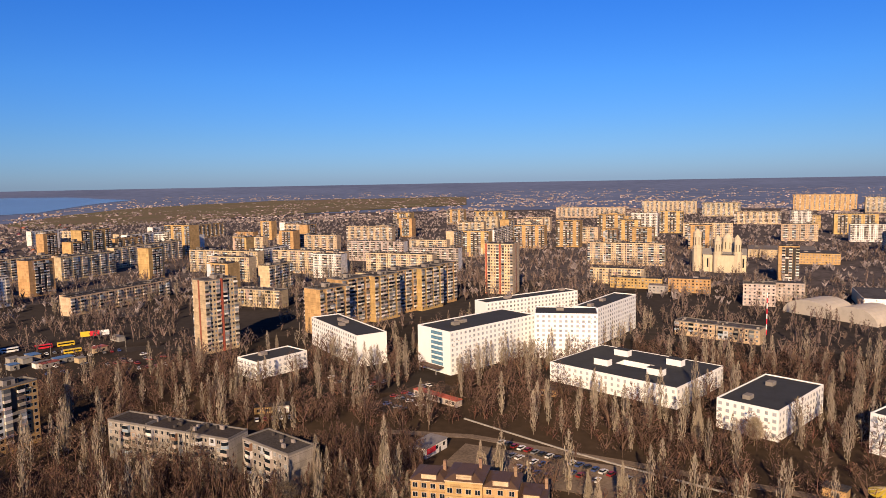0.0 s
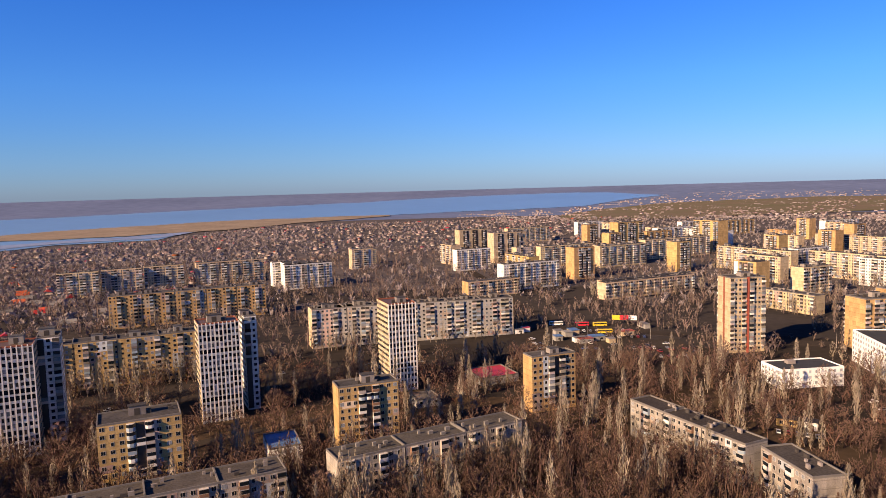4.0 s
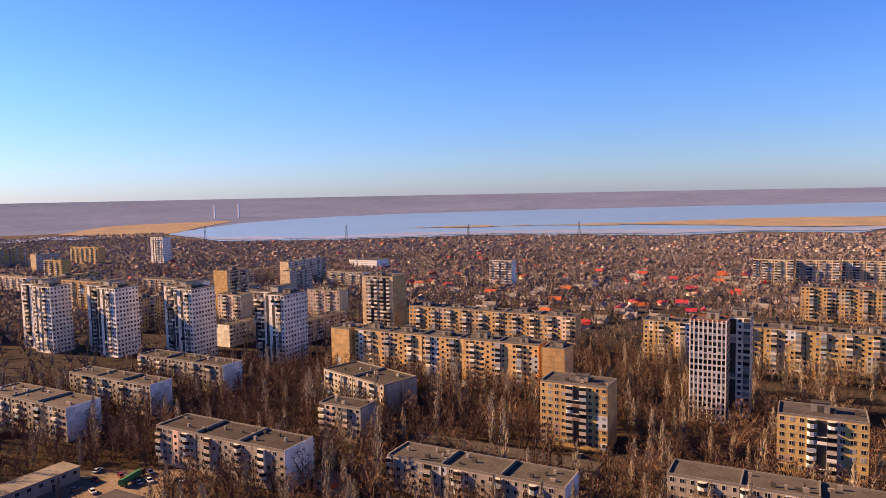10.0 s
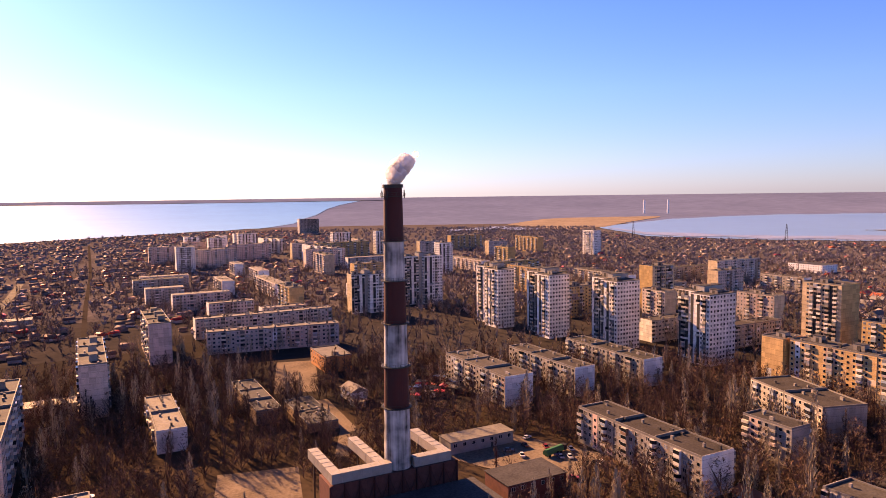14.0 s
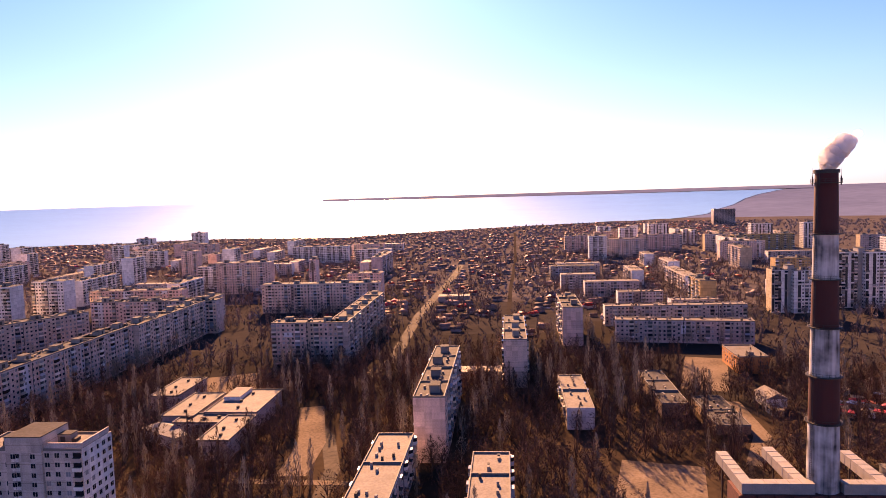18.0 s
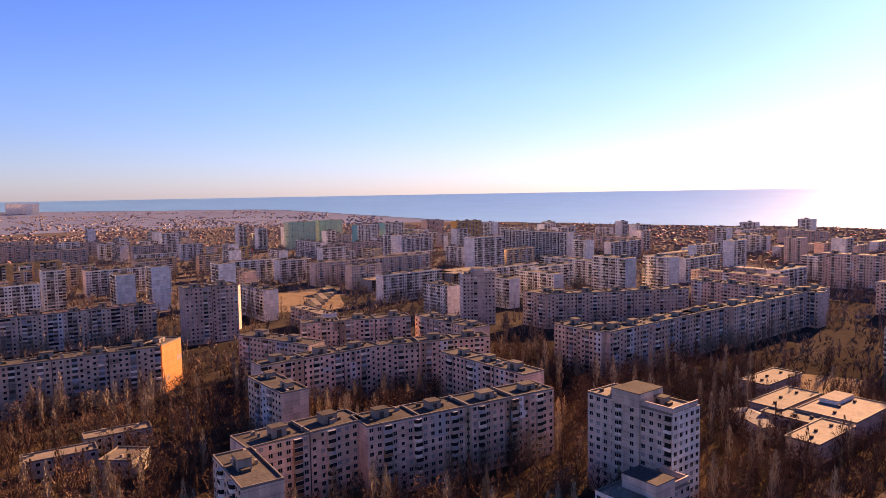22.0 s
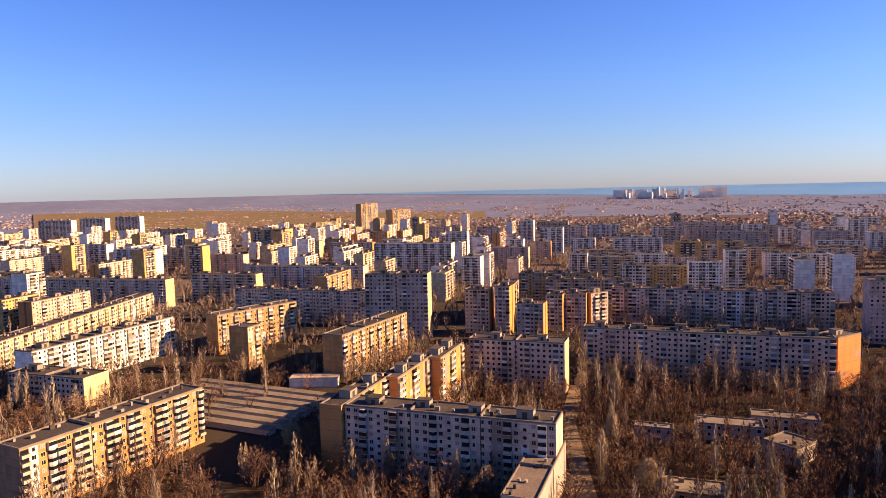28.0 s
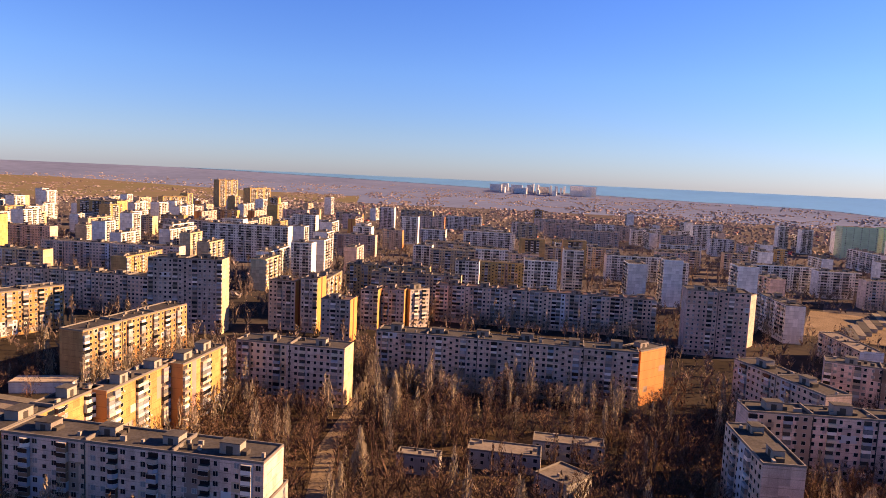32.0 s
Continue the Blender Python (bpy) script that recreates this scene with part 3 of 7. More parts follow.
# roads and yards: flat strips with a kerb's height
def strip(name, label, mat, points, width, lift=0.06, category="road"):
    s = Solid()
    n = len(points)
    for i, (x, y) in enumerate(points):
        xa, ya = points[max(i - 1, 0)]
        xb, yb = points[min(i + 1, n - 1)]
        d = Vector((xb - xa, yb - ya)).normalized()
        nx, ny = -d.y * width / 2, d.x * width / 2
        s.v += [(x - nx, y - ny, lift), (x + nx, y + ny, lift), (x - nx, y - ny, -0.4), (x + nx, y + ny, -0.4)]
    for i in range(n - 1):
        k = 4 * i
        s.f += [(k, k + 4, k + 5, k + 1), (k + 4, k, k + 2, k + 6), (k + 1, k + 5, k + 7, k + 3)]
        xa, ya = points[i]
        xb, yb = points[i + 1]
        footprint((xa + xb) / 2, (ya + yb) / 2, math.degrees(math.atan2(yb - ya, xb - xa)), math.hypot(xb - xa, yb - ya), width, 1.0)
    s.m = [0] * len(s.f)
    return tagged(part(name, s, [mat]), label, category, kind="structure")


def polar(azimuth, d):
    return (-math.sin(radians(azimuth)) * d, math.cos(radians(azimuth)) * d)


strip("road", "grey asphalt main road through the junction", "asphalt", [polar(75, 395), polar(60, 400), polar(50, 408), polar(42, 412), polar(36, 440), polar(32, 490), polar(27, 505), polar(20, 490), polar(8, 500), polar(-6, 540), polar(-14, 640), polar(-22, 760)], 14)
strip("road", "grey asphalt side road to the junction", "asphalt", [polar(32, 490), polar(33, 540), polar(36, 620), polar(38, 760), polar(40, 900)], 12, 0.10)
strip("pavement", "worn asphalt square with parked cars", "asphalt", [polar(34, 440), polar(28, 445), polar(22, 460)], 46, 0.14, "pavement")
strip("road", "pale sunlit street running towards the sea", "street", [(-70, -385), (-101, -429), (-159, -574), (-196, -654), (-277, -828), (-330, -950)], 8)
strip("road", "long straight street between the houses", "asphalt", [(-175, -420), (-300, -700), (-420, -960), (-560, -1280), (-700, -1600)], 4, 0.08)
strip("pavement", "car park of dusty paving beside the hospital trees", "paving", [(2, 257), (68, 227)], 27, 0.06, "pavement")
strip("trim", "long pale concrete kerb wall between lawn and car park", "concrete", [(8, 298), (25, 281), (46, 260), (63, 245), (84, 228), (110, 208)], 0.5, 0.55, "kerb")
strip("pavement", "asphalt yard with parked cars before the hospital", "street", [(-32, 312), (-14, 335), (-2, 352)], 20, 0.06, "pavement")
strip("road", "narrow worn lane beside the car park", "paving", [(-28, 285), (10, 277), (80, 240), (130, 212)], 4.5, 0.09)
strip("pavement", "dusty yard with parked lorries", "paving", [(-228, -176), (-232, -122)], 38, 0.06, "pavement")
strip("pavement", "bare ground of the boiler house yard", "paving", [(-112, -170), (-96, -128)], 34, 0.05, "pavement")
strip("path", "straight footpath with shadows of poplars", "paving", [(345, -121), (290, -97), (216, -79), (170, -66)], 7, 0.06, "path")
strip("path", "sunlit yard path among bare trees", "street", [(-34, -345), (-40, -300), (-36, -262), (-24, -228), (-16, -205)], 6, 0.06, "path")
strip("road", "yard road along the five-storey houses", "asphalt", [polar(48, 330), polar(62, 305), polar(75, 290), polar(88, 262), polar(100, 262)], 6, 0.05)
strip("road", "yard road behind the towers", "asphalt", [polar(52, 395), polar(66, 372), polar(80, 372), polar(92, 400)], 7, 0.05)
strip("road", "dark street in the shade of the long slab", "asphalt", [(205, 30), (300, 60), (420, 40), (560, -60), (700, -190)], 9, 0.07)
strip("road", "street along the tall slabs", "asphalt", [(330, -215), (420, -250), (520, -330), (620, -420)], 9, 0.07)


strip("pavement", "sunlit bare yard beside the boiler house", "paving", [(-155, -220), (-131, -187)], 30, 0.06, "pavement")
strip("pavement", "sunlit dusty yard before the orange house", "paving", [(-277, -349), (-232, -293)], 24, 0.06, "pavement")
strip("road", "dusty lane between the sheds", "paving", [(-231, -272), (-210, -229), (-185, -205)], 7, 0.07)
strip("road", "grey lane past the five-storey houses", "asphalt", [(-205, -222), (-236, -213), (-285, -202), (-324, -194)], 6, 0.08)
strip("pavement", "pale school yard striped by tree shadows", "paving", [(6, -430), (6, -392)], 46, 0.06, "pavement")
strip("path", "pale sunlit school path", "paving", [(-39, -347), (-32, -294), (-20, -262)], 12, 0.07, "path")
strip("path", "pale footpath across the school yard", "paving", [(2, -266), (-40, -247), (-60, -238)], 4, 0.1, "path")
strip("pavement", "bare asphalt yard in the shade of the slabs", "asphalt", [(362, -4), (332, 20), (302, 42), (262, 50)], 34, 0.05, "pavement")
strip("pavement", "wide depot yard with pale bands", "paving", [(488, -574), (406, -482)], 62, 0.06, "pavement")


# ---------- facade pieces ----------
def window_mesh(w, h, name="window", bars=1, pane="glass"):
    """A frame proud of the wall with flush panes, in one piece."""
    f, y = 0.065, -0.07
    xs = [-w / 2, -w / 2 + f]
    for i in range(bars):
        x = -w / 2 + w * (i + 1) / (bars + 1)
        xs += [x - 0.04, x + 0.04]
    xs += [w / 2 - f, w / 2]
    zs = [0, f, h - f, h]
    s = Solid()
    nx = len(xs)
    s.v = [(x, y, z) for z in zs for x in xs]
    for r in range(3):
        for c in range(nx - 1):
            k = r * nx + c
            s.f.append((k, k + 1, k + nx + 1, k + nx))
            s.m.append(1 if r == 1 and c % 2 == 1 else 0)
    k = len(s.v)
    s.v += [(-w / 2, 0.02, 0), (w / 2, 0.02, 0), (w / 2, 0.02, h), (-w / 2, 0.02, h)]
    s.f += [(k, k + 1, nx - 1, 0), (k + 1, k + 2, 4 * nx - 1, nx - 1), (k + 2, k + 3, 3 * nx, 4 * nx - 1), (k + 3, k, 0, 3 * nx)]
    s.m += [0] * 4
    return s.mesh(name, ["frame", pane])


def balcony_mesh(w, d, panel, glazed, name="balcony"):
    """Floor, breast panel and glazing or back wall as one bent piece."""
    if glazed:
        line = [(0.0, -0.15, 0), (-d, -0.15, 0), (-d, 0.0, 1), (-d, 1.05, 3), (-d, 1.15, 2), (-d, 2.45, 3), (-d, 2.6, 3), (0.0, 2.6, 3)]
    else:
        # inside of the open balcony: a flat top face in the dark shade colour
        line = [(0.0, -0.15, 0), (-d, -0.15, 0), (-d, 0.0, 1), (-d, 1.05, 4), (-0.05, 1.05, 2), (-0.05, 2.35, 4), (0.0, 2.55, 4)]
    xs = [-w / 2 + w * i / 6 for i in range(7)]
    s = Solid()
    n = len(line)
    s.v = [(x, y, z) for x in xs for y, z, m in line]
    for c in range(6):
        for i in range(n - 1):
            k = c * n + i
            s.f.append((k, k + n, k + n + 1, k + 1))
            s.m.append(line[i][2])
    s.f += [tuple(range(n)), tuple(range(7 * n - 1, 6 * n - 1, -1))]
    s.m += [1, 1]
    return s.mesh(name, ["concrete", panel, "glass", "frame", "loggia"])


def bow_mesh(w, d, panel, name="balcony"):
    """A glazed bow of three sides with white framing, as one bent shell."""
    plan = [(-w / 2, 0.0), (-w / 2 + 0.1, -d * 0.45), (-w / 2 + 0.85, -d), (-0.35, -d), (0.35, -d), (w / 2 - 0.85, -d), (w / 2 - 0.1, -d * 0.45), (w / 2, 0.0)]
    rows = [(-0.15, 0), (0.0, 1), (1.05, 3), (1.15, 2), (2.4, 3), (2.6, 3)]
    s = Solid()
    n = len(plan)
    s.v = [(x, y, z) for z, m in rows for x, y in plan]
    for r in range(len(rows) - 1):
        for c in range(n - 1):
            k = r * n + c
            s.f.append((k, k + 1, k + n + 1, k + n))
            s.m.append(rows[r][1])
    s.f += [tuple(range(n - 1, -1, -1)), tuple(range(len(s.v) - n, len(s.v)))]
    s.m += [0, 3]
    return s.mesh(name, ["concrete", panel, "glass", "frame"])


WIN = window_mesh(1.55, 1.5)
WIN_TALL = window_mesh(1.3, 1.5, pane="palepane")
WIN_WIDE = window_mesh(2.2, 1.5, bars=2)
WIN_PALE, WIN_NARROW = window_mesh(1.55, 1.5, pane="paleglass"), window_mesh(1.05, 1.45, bars=0)
BALCONIES = {
    "plain": [balcony_mesh(2.9, 1.1, "balc", False), balcony_mesh(2.9, 1.1, "balc", True), balcony_mesh(2.9, 1.15, "balcblue", True), balcony_mesh(2.9, 1.15, "balcbrown", True), balcony_mesh(2.9, 1.1, "balcwhite", True), balcony_mesh(2.9, 1.1, "balc", False), bow_mesh(2.95, 1.3, "balcblue"), bow_mesh(2.95, 1.3, "balcwhite")],
    "white": [balcony_mesh(2.5, 0.9, "balcwhite", False), balcony_mesh(2.5, 0.9, "balcwhite", False), balcony_mesh(2.5, 0.9, "balcwhite", True), balcony_mesh(2.5, 0.9, "balc", False)],
}
PANELS = {"plain": ["balc", "balc", "balcblue", "balcbrown", "balcwhite"], "white": ["balcwhite", "balcwhite", "balc"]}

# wall, end wall, roof, bays, bay width, kind of balcony, roof things, label, name
STYLES = {
    "yel9": ("yellow", "yellow", "roof", "wwBdBww", 2.9, "plain", "hut", "nine-storey yellow brick block of flats with stacked balconies", "apartment_block"),
    "white16": ("white", "cream", "roofbrown", "n", 1.9, "white", "hut", "sixteen-storey white tower of flats with rows of white balconies", "apartment_tower"),
    "red16": ("cream", "cream", "roof", "wBRBw", 2.6, "white", "hut", "sixteen-storey cream tower of flats with a red brick end", "apartment_tower"),
    "hospb": ("hospital", "hospital", "roofnew", "w", 3.3, "plain", "low", "long white rendered hospital wing with a blue glazed stair end", "hospital_block"),
    "hosp": ("hospital", "hospital", "roofnew", "w", 3.3, "plain", "low", "white rendered hospital block with rows of square windows", "hospital_block"),
    "hosplow": ("hospital", "hospital", "roofnew", "w", 3.3, "plain", "low", "low white hospital building with a dark flat roof", "hospital_block"),
    "yelslab": ("yellow", "yellow", "roof", "kBBwBB", 3.0, "white", "hut", "stepped yellow section of a long slab with balcony columns", "apartment_slab"),
    "khr": ("khrwall", "khrwall", "roofmid", "wBwwwBww", 3.0, "plain", "vents", "five-storey pale brick house with a grey roof among poplars", "apartment_house"),
    "khrw": ("khrwall", "white", "roofmid", "wwBwwswBw", 3.0, "plain", "vents", "five-storey panel house with a weathered grey roof", "apartment_house"),
    "orange": ("orange", "orangeend", "roof", "wBwwswBwk", 3.0, "plain", "hut", "long nine-storey orange panel slab in low sunlight", "apartment_slab"),
    "orangegable": ("orangeend", "orangeend", "roof", "k", 3.5, "plain", "hut", "orange rendered end section of a panel slab", "apartment_slab"),
    "orangee": ("orange", "yellow", "roof", "k", 3.5, "plain", "hut", "yellow-orange rendered end section of a panel slab", "apartment_slab"),
    "yelslab9": ("yellow", "yellow", "roof", "wwBwswBw", 3.0, "plain", "hut", "nine-storey yellow panel slab with balcony columns", "apartment_slab"),
    "yel16": ("cream", "yellow", "roof", "kwBdBwBdBk", 2.6, "white", "hut", "tall tower of flats with yellow sides and white balcony strips", "apartment_tower"),
    "grey16": ("white", "white", "roof", "dkdwBww", 2.6, "white", "hut", "sixteen-storey grey and white panel tower of flats", "apartment_tower"),
    "wing16": ("white", "cream", "roof", "dBdk", 2.4, "white", "hut", "striped wing of a sixteen-storey panel tower", "apartment_tower"),
    "khr9": ("grey", "cream", "roof", "wwBwswBww", 3.0, "plain", "hut", "nine-storey grey panel slab with mixed balconies", "apartment_slab"),
    # grey wall: the shade of the balconies put into the front's colour
    "khr9y": ("concrete", "yellow", "roof", "wwBwBBwsBBw", 3.0, "plain", "hut", "nine-storey slab crowded with balconies, wall greyed for their shade, yellow ends", "apartment_slab"),
    "khr9r": ("pinkgrey", "orangeend", "roofbrown", "wBBwswBBw", 3.0, "plain", "hut", "nine-storey pinkish slab with brown roof edges", "apartment_slab"),
    "grey9": ("grey", "white", "roof", "bwb", 3.0, "white", "hut", "grey panel block of flats", "apartment_block"),
    "grey14": ("cream", "cream", "roof", "kdBdk", 3.0, "white", "hut", "tall cream tower of flats with dark balcony strips", "apartment_tower"),
    "yelpan9": ("cream", "cream", "roof", "wBBwwBBw", 3.1, "plain", "hut", "pale yellow panel slab of flats", "apartment_slab"),
    "whtpan9": ("white", "white", "roof", "wBBwBw", 3.1, "white", "hut", "white panel slab of flats", "apartment_slab"),
    "whtpan14": ("white", "white", "roof", "wBBwBBw", 2.9, "white", "hut", "white high-rise panel block of flats", "apartment_tower"),
    "yel14": ("yellow", "yellow", "roof", "kBdBdBk", 2.9, "plain", "hut", "yellow high-rise block of flats", "apartment_tower"),
    "yelslab5": ("cream", "yellow", "roof", "wbwwbw", 3.1, "plain", "vents", "pale yellow house of flats in sunlight", "apartment_house"),
    "khr5y": ("cream", "cream", "roof", "wbwwbw", 3.1, "plain", "vents", "five-storey cream house of flats", "apartment_house"),
    "yel5": ("ochre", "brown", "roof", "wBBwBBw", 3.1, "plain", "vents", "eight-storey yellow house of flats with crowded balconies", "apartment_house"),
    "yel5s": ("ochre", "ochre", "roof", "wbw", 3.1, "plain", "vents", "yellow panel house of flats in low sun", "apartment_house"),
    "orange9": ("orange", "orange", "roof", "wwbw", 3.1, "plain", "hut", "orange panel slab of flats", "apartment_slab"),
    "school": ("yellow", "yellow", "roof", "w", 3.2, "plain", "low", "yellow brick public building with even rows of windows", "public_building"),
    "ruin": ("grey", "grey", "roof", "w", 3.4, "plain", "vents", "unfinished grey building with bare openings", "unfinished_building"),
    "mall": ("hospital", "teal", "roof", "k", 6.0, "plain", "low", "white shopping hall with teal glass front", "shopping_hall"),
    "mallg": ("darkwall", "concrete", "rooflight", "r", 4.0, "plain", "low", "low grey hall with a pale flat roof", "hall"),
    "hall": ("cream", "cream", "rooflight", "w", 6.0, "plain", "low", "wide flat-roofed hall with pale roof", "hall"),
    "brick": ("yellow", "yellow", "roofbrown", "wbw", 3.4, "plain", "hut", "new yellow brick house with a brown roof", "apartment_house"),
    "greyslab": ("pinkgrey", "pinkgrey", "roof", "wwBwswBww", 3.0, "plain", "hut", "nine-storey weathered panel slab with glazed balconies", "apartment_slab"),
    "greyslab5": ("grey", "white", "rooflight", "wBwswBww", 3.0, "plain", "vents", "five-storey panel house with a pale felt roof", "apartment_house"),
    "white12": ("grey", "white", "rooflight", "wwBwww", 3.0, "white", "hut", "white brick tower of flats with a pale roof", "apartment_tower"),
    "hotel": ("grey", "grey", "roof", "r", 4.0, "plain", "low", "large grey slab hotel by the sea", "hotel"),
    "orhouse": ("orangeend", "orangeend", "rooflight", "w", 4.0, "plain", "low", "orange stepped house with flat roofs", "house"),
    "garage": ("brown", "brown", "roof", "k", 5.0, "plain", "vents", "low concrete garage with felt roof", "garage"),
    "kg": ("concrete", "concrete", "rooflight", "w", 3.6, "plain", "vents", "low grey kindergarten wing with a flat roof", "kindergarten"),
    "bluehall": ("white", "white", "bluesheet", "k", 5.0, "plain", "none", "low hall with a blue sheet roof", "hall"),
    "redmarket": ("concrete", "concrete", "redtile", "k", 5.0, "plain", "none", "low market hall with a dull red roof", "market_hall"),
    "garage5": ("concrete", "cream", "rooflight", "k", 5.0, "plain", "vents", "narrow concrete building with a felt roof in two steps", "house"),
    "dkroof": ("white", "white", "roof", "wBBwd", 3.0, "white", "hut", "long white high-rise with a dark roof frame", "apartment_tower"),
    "green": ("green", "green", "roof", "kwk", 4.0, "plain", "low", "twin high-rise clad in green glass", "glass_tower"),
    "greenw": ("white", "teal", "roof", "wBwBw", 3.0, "white", "hut", "white high-rise with pale green glazing", "apartment_tower"),
    "gold": ("yellow", "gold", "roof", "wbw", 3.2, "plain", "hut", "golden yellow house with a stepped top", "apartment_house"),
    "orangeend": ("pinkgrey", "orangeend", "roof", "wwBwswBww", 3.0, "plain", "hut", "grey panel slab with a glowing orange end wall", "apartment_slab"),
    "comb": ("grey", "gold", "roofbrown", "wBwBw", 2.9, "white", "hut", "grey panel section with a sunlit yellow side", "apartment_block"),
    "zig": ("ochre", "orangeend", "roof", "kBBwk", 3.2, "plain", "hut", "stepped orange and yellow section of a slab", "apartment_block"),
}
STOREY = 2.8
FINS = {"white16": "balcwhite"}     # styles with upright fins between the bays


def facade(width, floors, pattern, bay, rng, base=0.8):
    """The pieces of one face in its own frame. w window, B stack of balconies, d flat strip in loggia shade colour, n
    narrow window between ribs, s stair windows, R red strip, r ribbon, k blank.
    """
    n = max(1, round(width / bay))
    step = width / n
    out = {c: [] for c in "wBdnsRr"}
    m = len(pattern)
    dark = {rng.randrange(2, max(3, floors)) for i in range(2)}
    for i in range(n):
        c = pattern[(i - n // 2 + m // 2) % m]
        c = "B" if c == "b" else c
        x = -width / 2 + step * (i + 0.5)
        if c in "dR":
            out[c].append((x, 0.0))
        if c in "kR":
            continue
        for k in range(floors):
            z = base + STOREY * k
            if c == "B" and k == 0:
                out["w"].append((x, z + 0.95))
            elif c == "s":
                out["w" if k == 0 else "s"].append((x, z + (0.95 if k == 0 else -0.2)))
            elif c == "n":
                out["r" if k in dark else "n"].append((x, z))
            elif c == "d":
                if k:
                    out["B"].append((x, z)) if rng.random() < 0.25 else None
            elif c == "w":
                out["w"].append((x, z + 0.95))
            else:
                out[c].append((x, z))
    return out, step


SLABS = []      # long slabs of the middle distance, with trees along them


def block(style, x, y, length, depth, yaw, floors, base_z=0.0, seed=0):
    wall, end, roof, pattern, bay, kind, top, label, name = STYLES[style]
    rng = random.Random(round(x * 7 + y * 13 + floors) + seed)
    dist = math.hypot(x, y)
    near = dist < 290
    far = dist > 640
    h = floors * STOREY + 1.6
    root = thing(name, x, y, yaw, label, name.replace("_", " "), group="blocks of the town")
    footprint(x, y, yaw, length, depth)
    if 300 < dist < 900 and length > 30 and 5 <= floors <= 10:
        SLABS.append((x, y, length, depth, yaw))
    a, b = length / 2, depth / 2
    s = Solid()
    s.box(-a, a, -b, b, -0.5, h if far else h - 0.7, 0)
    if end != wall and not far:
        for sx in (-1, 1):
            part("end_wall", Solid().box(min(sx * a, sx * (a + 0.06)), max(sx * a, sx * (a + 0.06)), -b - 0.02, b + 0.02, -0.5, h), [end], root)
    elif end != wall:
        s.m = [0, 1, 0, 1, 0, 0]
    p = Solid()
    t = 0.35
    p.box(-a, a, -b, -b + t, h - 0.7, h).box(-a, a, b - t, b, h - 0.7, h).box(-a, -a + t, -b + t, b - t, h - 0.7, h).box(a - t, a, -b + t, b - t, h - 0.7, h)
    cap = "stripe" if style == "white16" else "parapet" if style not in ("hosp", "hosplow", "hospb") else "hospital"
    part("wall", s, [wall, end] if far else [wall], root)
    if not far:
        part("parapet", p, [cap], root)
    r = Solid()
    r.box(-a + t, a - t, -b + t, b - t, h - 0.69, h - 0.55 if not far else h + 0.12)
    if not far:
        part("roof", r, [roof], root)
    # things on the roof
    huts = Solid()
    sections = max(1, round(length / 23)) if top in ("hut", "vents") and length > 34 else 1
    for i in range(1, sections):
        cx = -a + length * i / sections
        huts.box(cx - 0.25, cx + 0.25, -b + t, b - t, h - 0.55, h + rng.choice((0.15, 0.5)), 2)
    if top == "hut":
        count = max(1, round(length / 22))
        for i in range(count):
            hx = -a + length * (i + 0.5) / count + rng.uniform(-2, 2)
            w, d, hh = rng.uniform(2.2, 3.2), rng.uniform(1.6, 2.4), rng.uniform(2.2, 3.4)
            w, d = min(w, a * 0.7), min(d, b * 0.6)
            hy = rng.uniform(-0.15, 0.15) * depth
            q = huts if not near else Solid()
            q.box(hx - w, hx + w, hy - d, hy + d, h - 0.55, h - 0.55 + hh, 0).box(hx - w - 0.2, hx + w + 0.2, hy - d - 0.2, hy + d + 0.2, h - 0.55 + hh, h - 0.35 + hh, 1)
            # hut opening as a flat panel, its inner shade put into the colour
            q.box(hx - w * 0.35, hx + w * 0.3, hy - d - 0.05, hy - d, h - 0.5, h - 0.55 + hh * 0.75, 2 if near else 3)
            huts.box(hx + w, hx + w * 1.6, hy - d * 0.8, hy + d * 0.6, h - 0.55, h + rng.uniform(0.3, 0.9), 3)
            if near:
                part("roof_hut", q, ["hut", "roof", "loggia"], root)
    if top in ("hut", "vents"):
        for i in range(int(length / (4.5 if top == "vents" else 6))):
            vx, vy = rng.uniform(-a + 1, a - 1), rng.choice([-0.2, 0.05, 0.25]) * depth
            vw = rng.uniform(0.35, 0.95)
            huts.box(vx - vw, vx + vw, vy - 0.4, vy + 0.4, h - 0.55, h + rng.uniform(0.3, 1.0), rng.choice((0, 0, 3)))
    if top == "low":
        for i in range(max(1, int(length / 22))):
            vx, vy = rng.uniform(-a + 4, a - 4) if a > 5 else 0, rng.uniform(-0.2, 0.2) * depth
            huts.box(vx - 2.2, vx + 2.2, vy - 1.5, vy + 1.5, h - 0.55, h + 1.2, 0)
    if far:
        r.turned(huts, 0, 0, 0.0)
        r.m = [0] * 6 + [m + 1 for m in huts.m]
        part("roof", r, [roof, "hut", "roof", cap, "loggia"], root)
    elif huts.f:
        part("roof_vents", huts, ["hut", "roof", cap, "loggia"], root)["kind"] = "stuff"
    if style == "white12":
        part("stair_core", Solid().box(-a * 0.35, a * 0.3, -b - 0.9, b * 0.6, h - 0.5, h + 3.6, 0).box(-a * 0.35, a * 0.3, -b - 0.9, -b - 0.02, 0, h - 0.5, 0), ["grey"], root, "grey stair core rising above the roof")
        part("core_roof", Solid().box(-a * 0.35 - 0.1, a * 0.3 + 0.1, -b - 1.0, b * 0.6 + 0.1, h + 3.6, h + 3.85), ["roof"], root)
        for k in range(floors if near else 0):
            for u in (-0.22, 0.14):
                part("window", WIN, None, root, at=(a * u, -b - 0.9, 1.7 + STOREY * k))
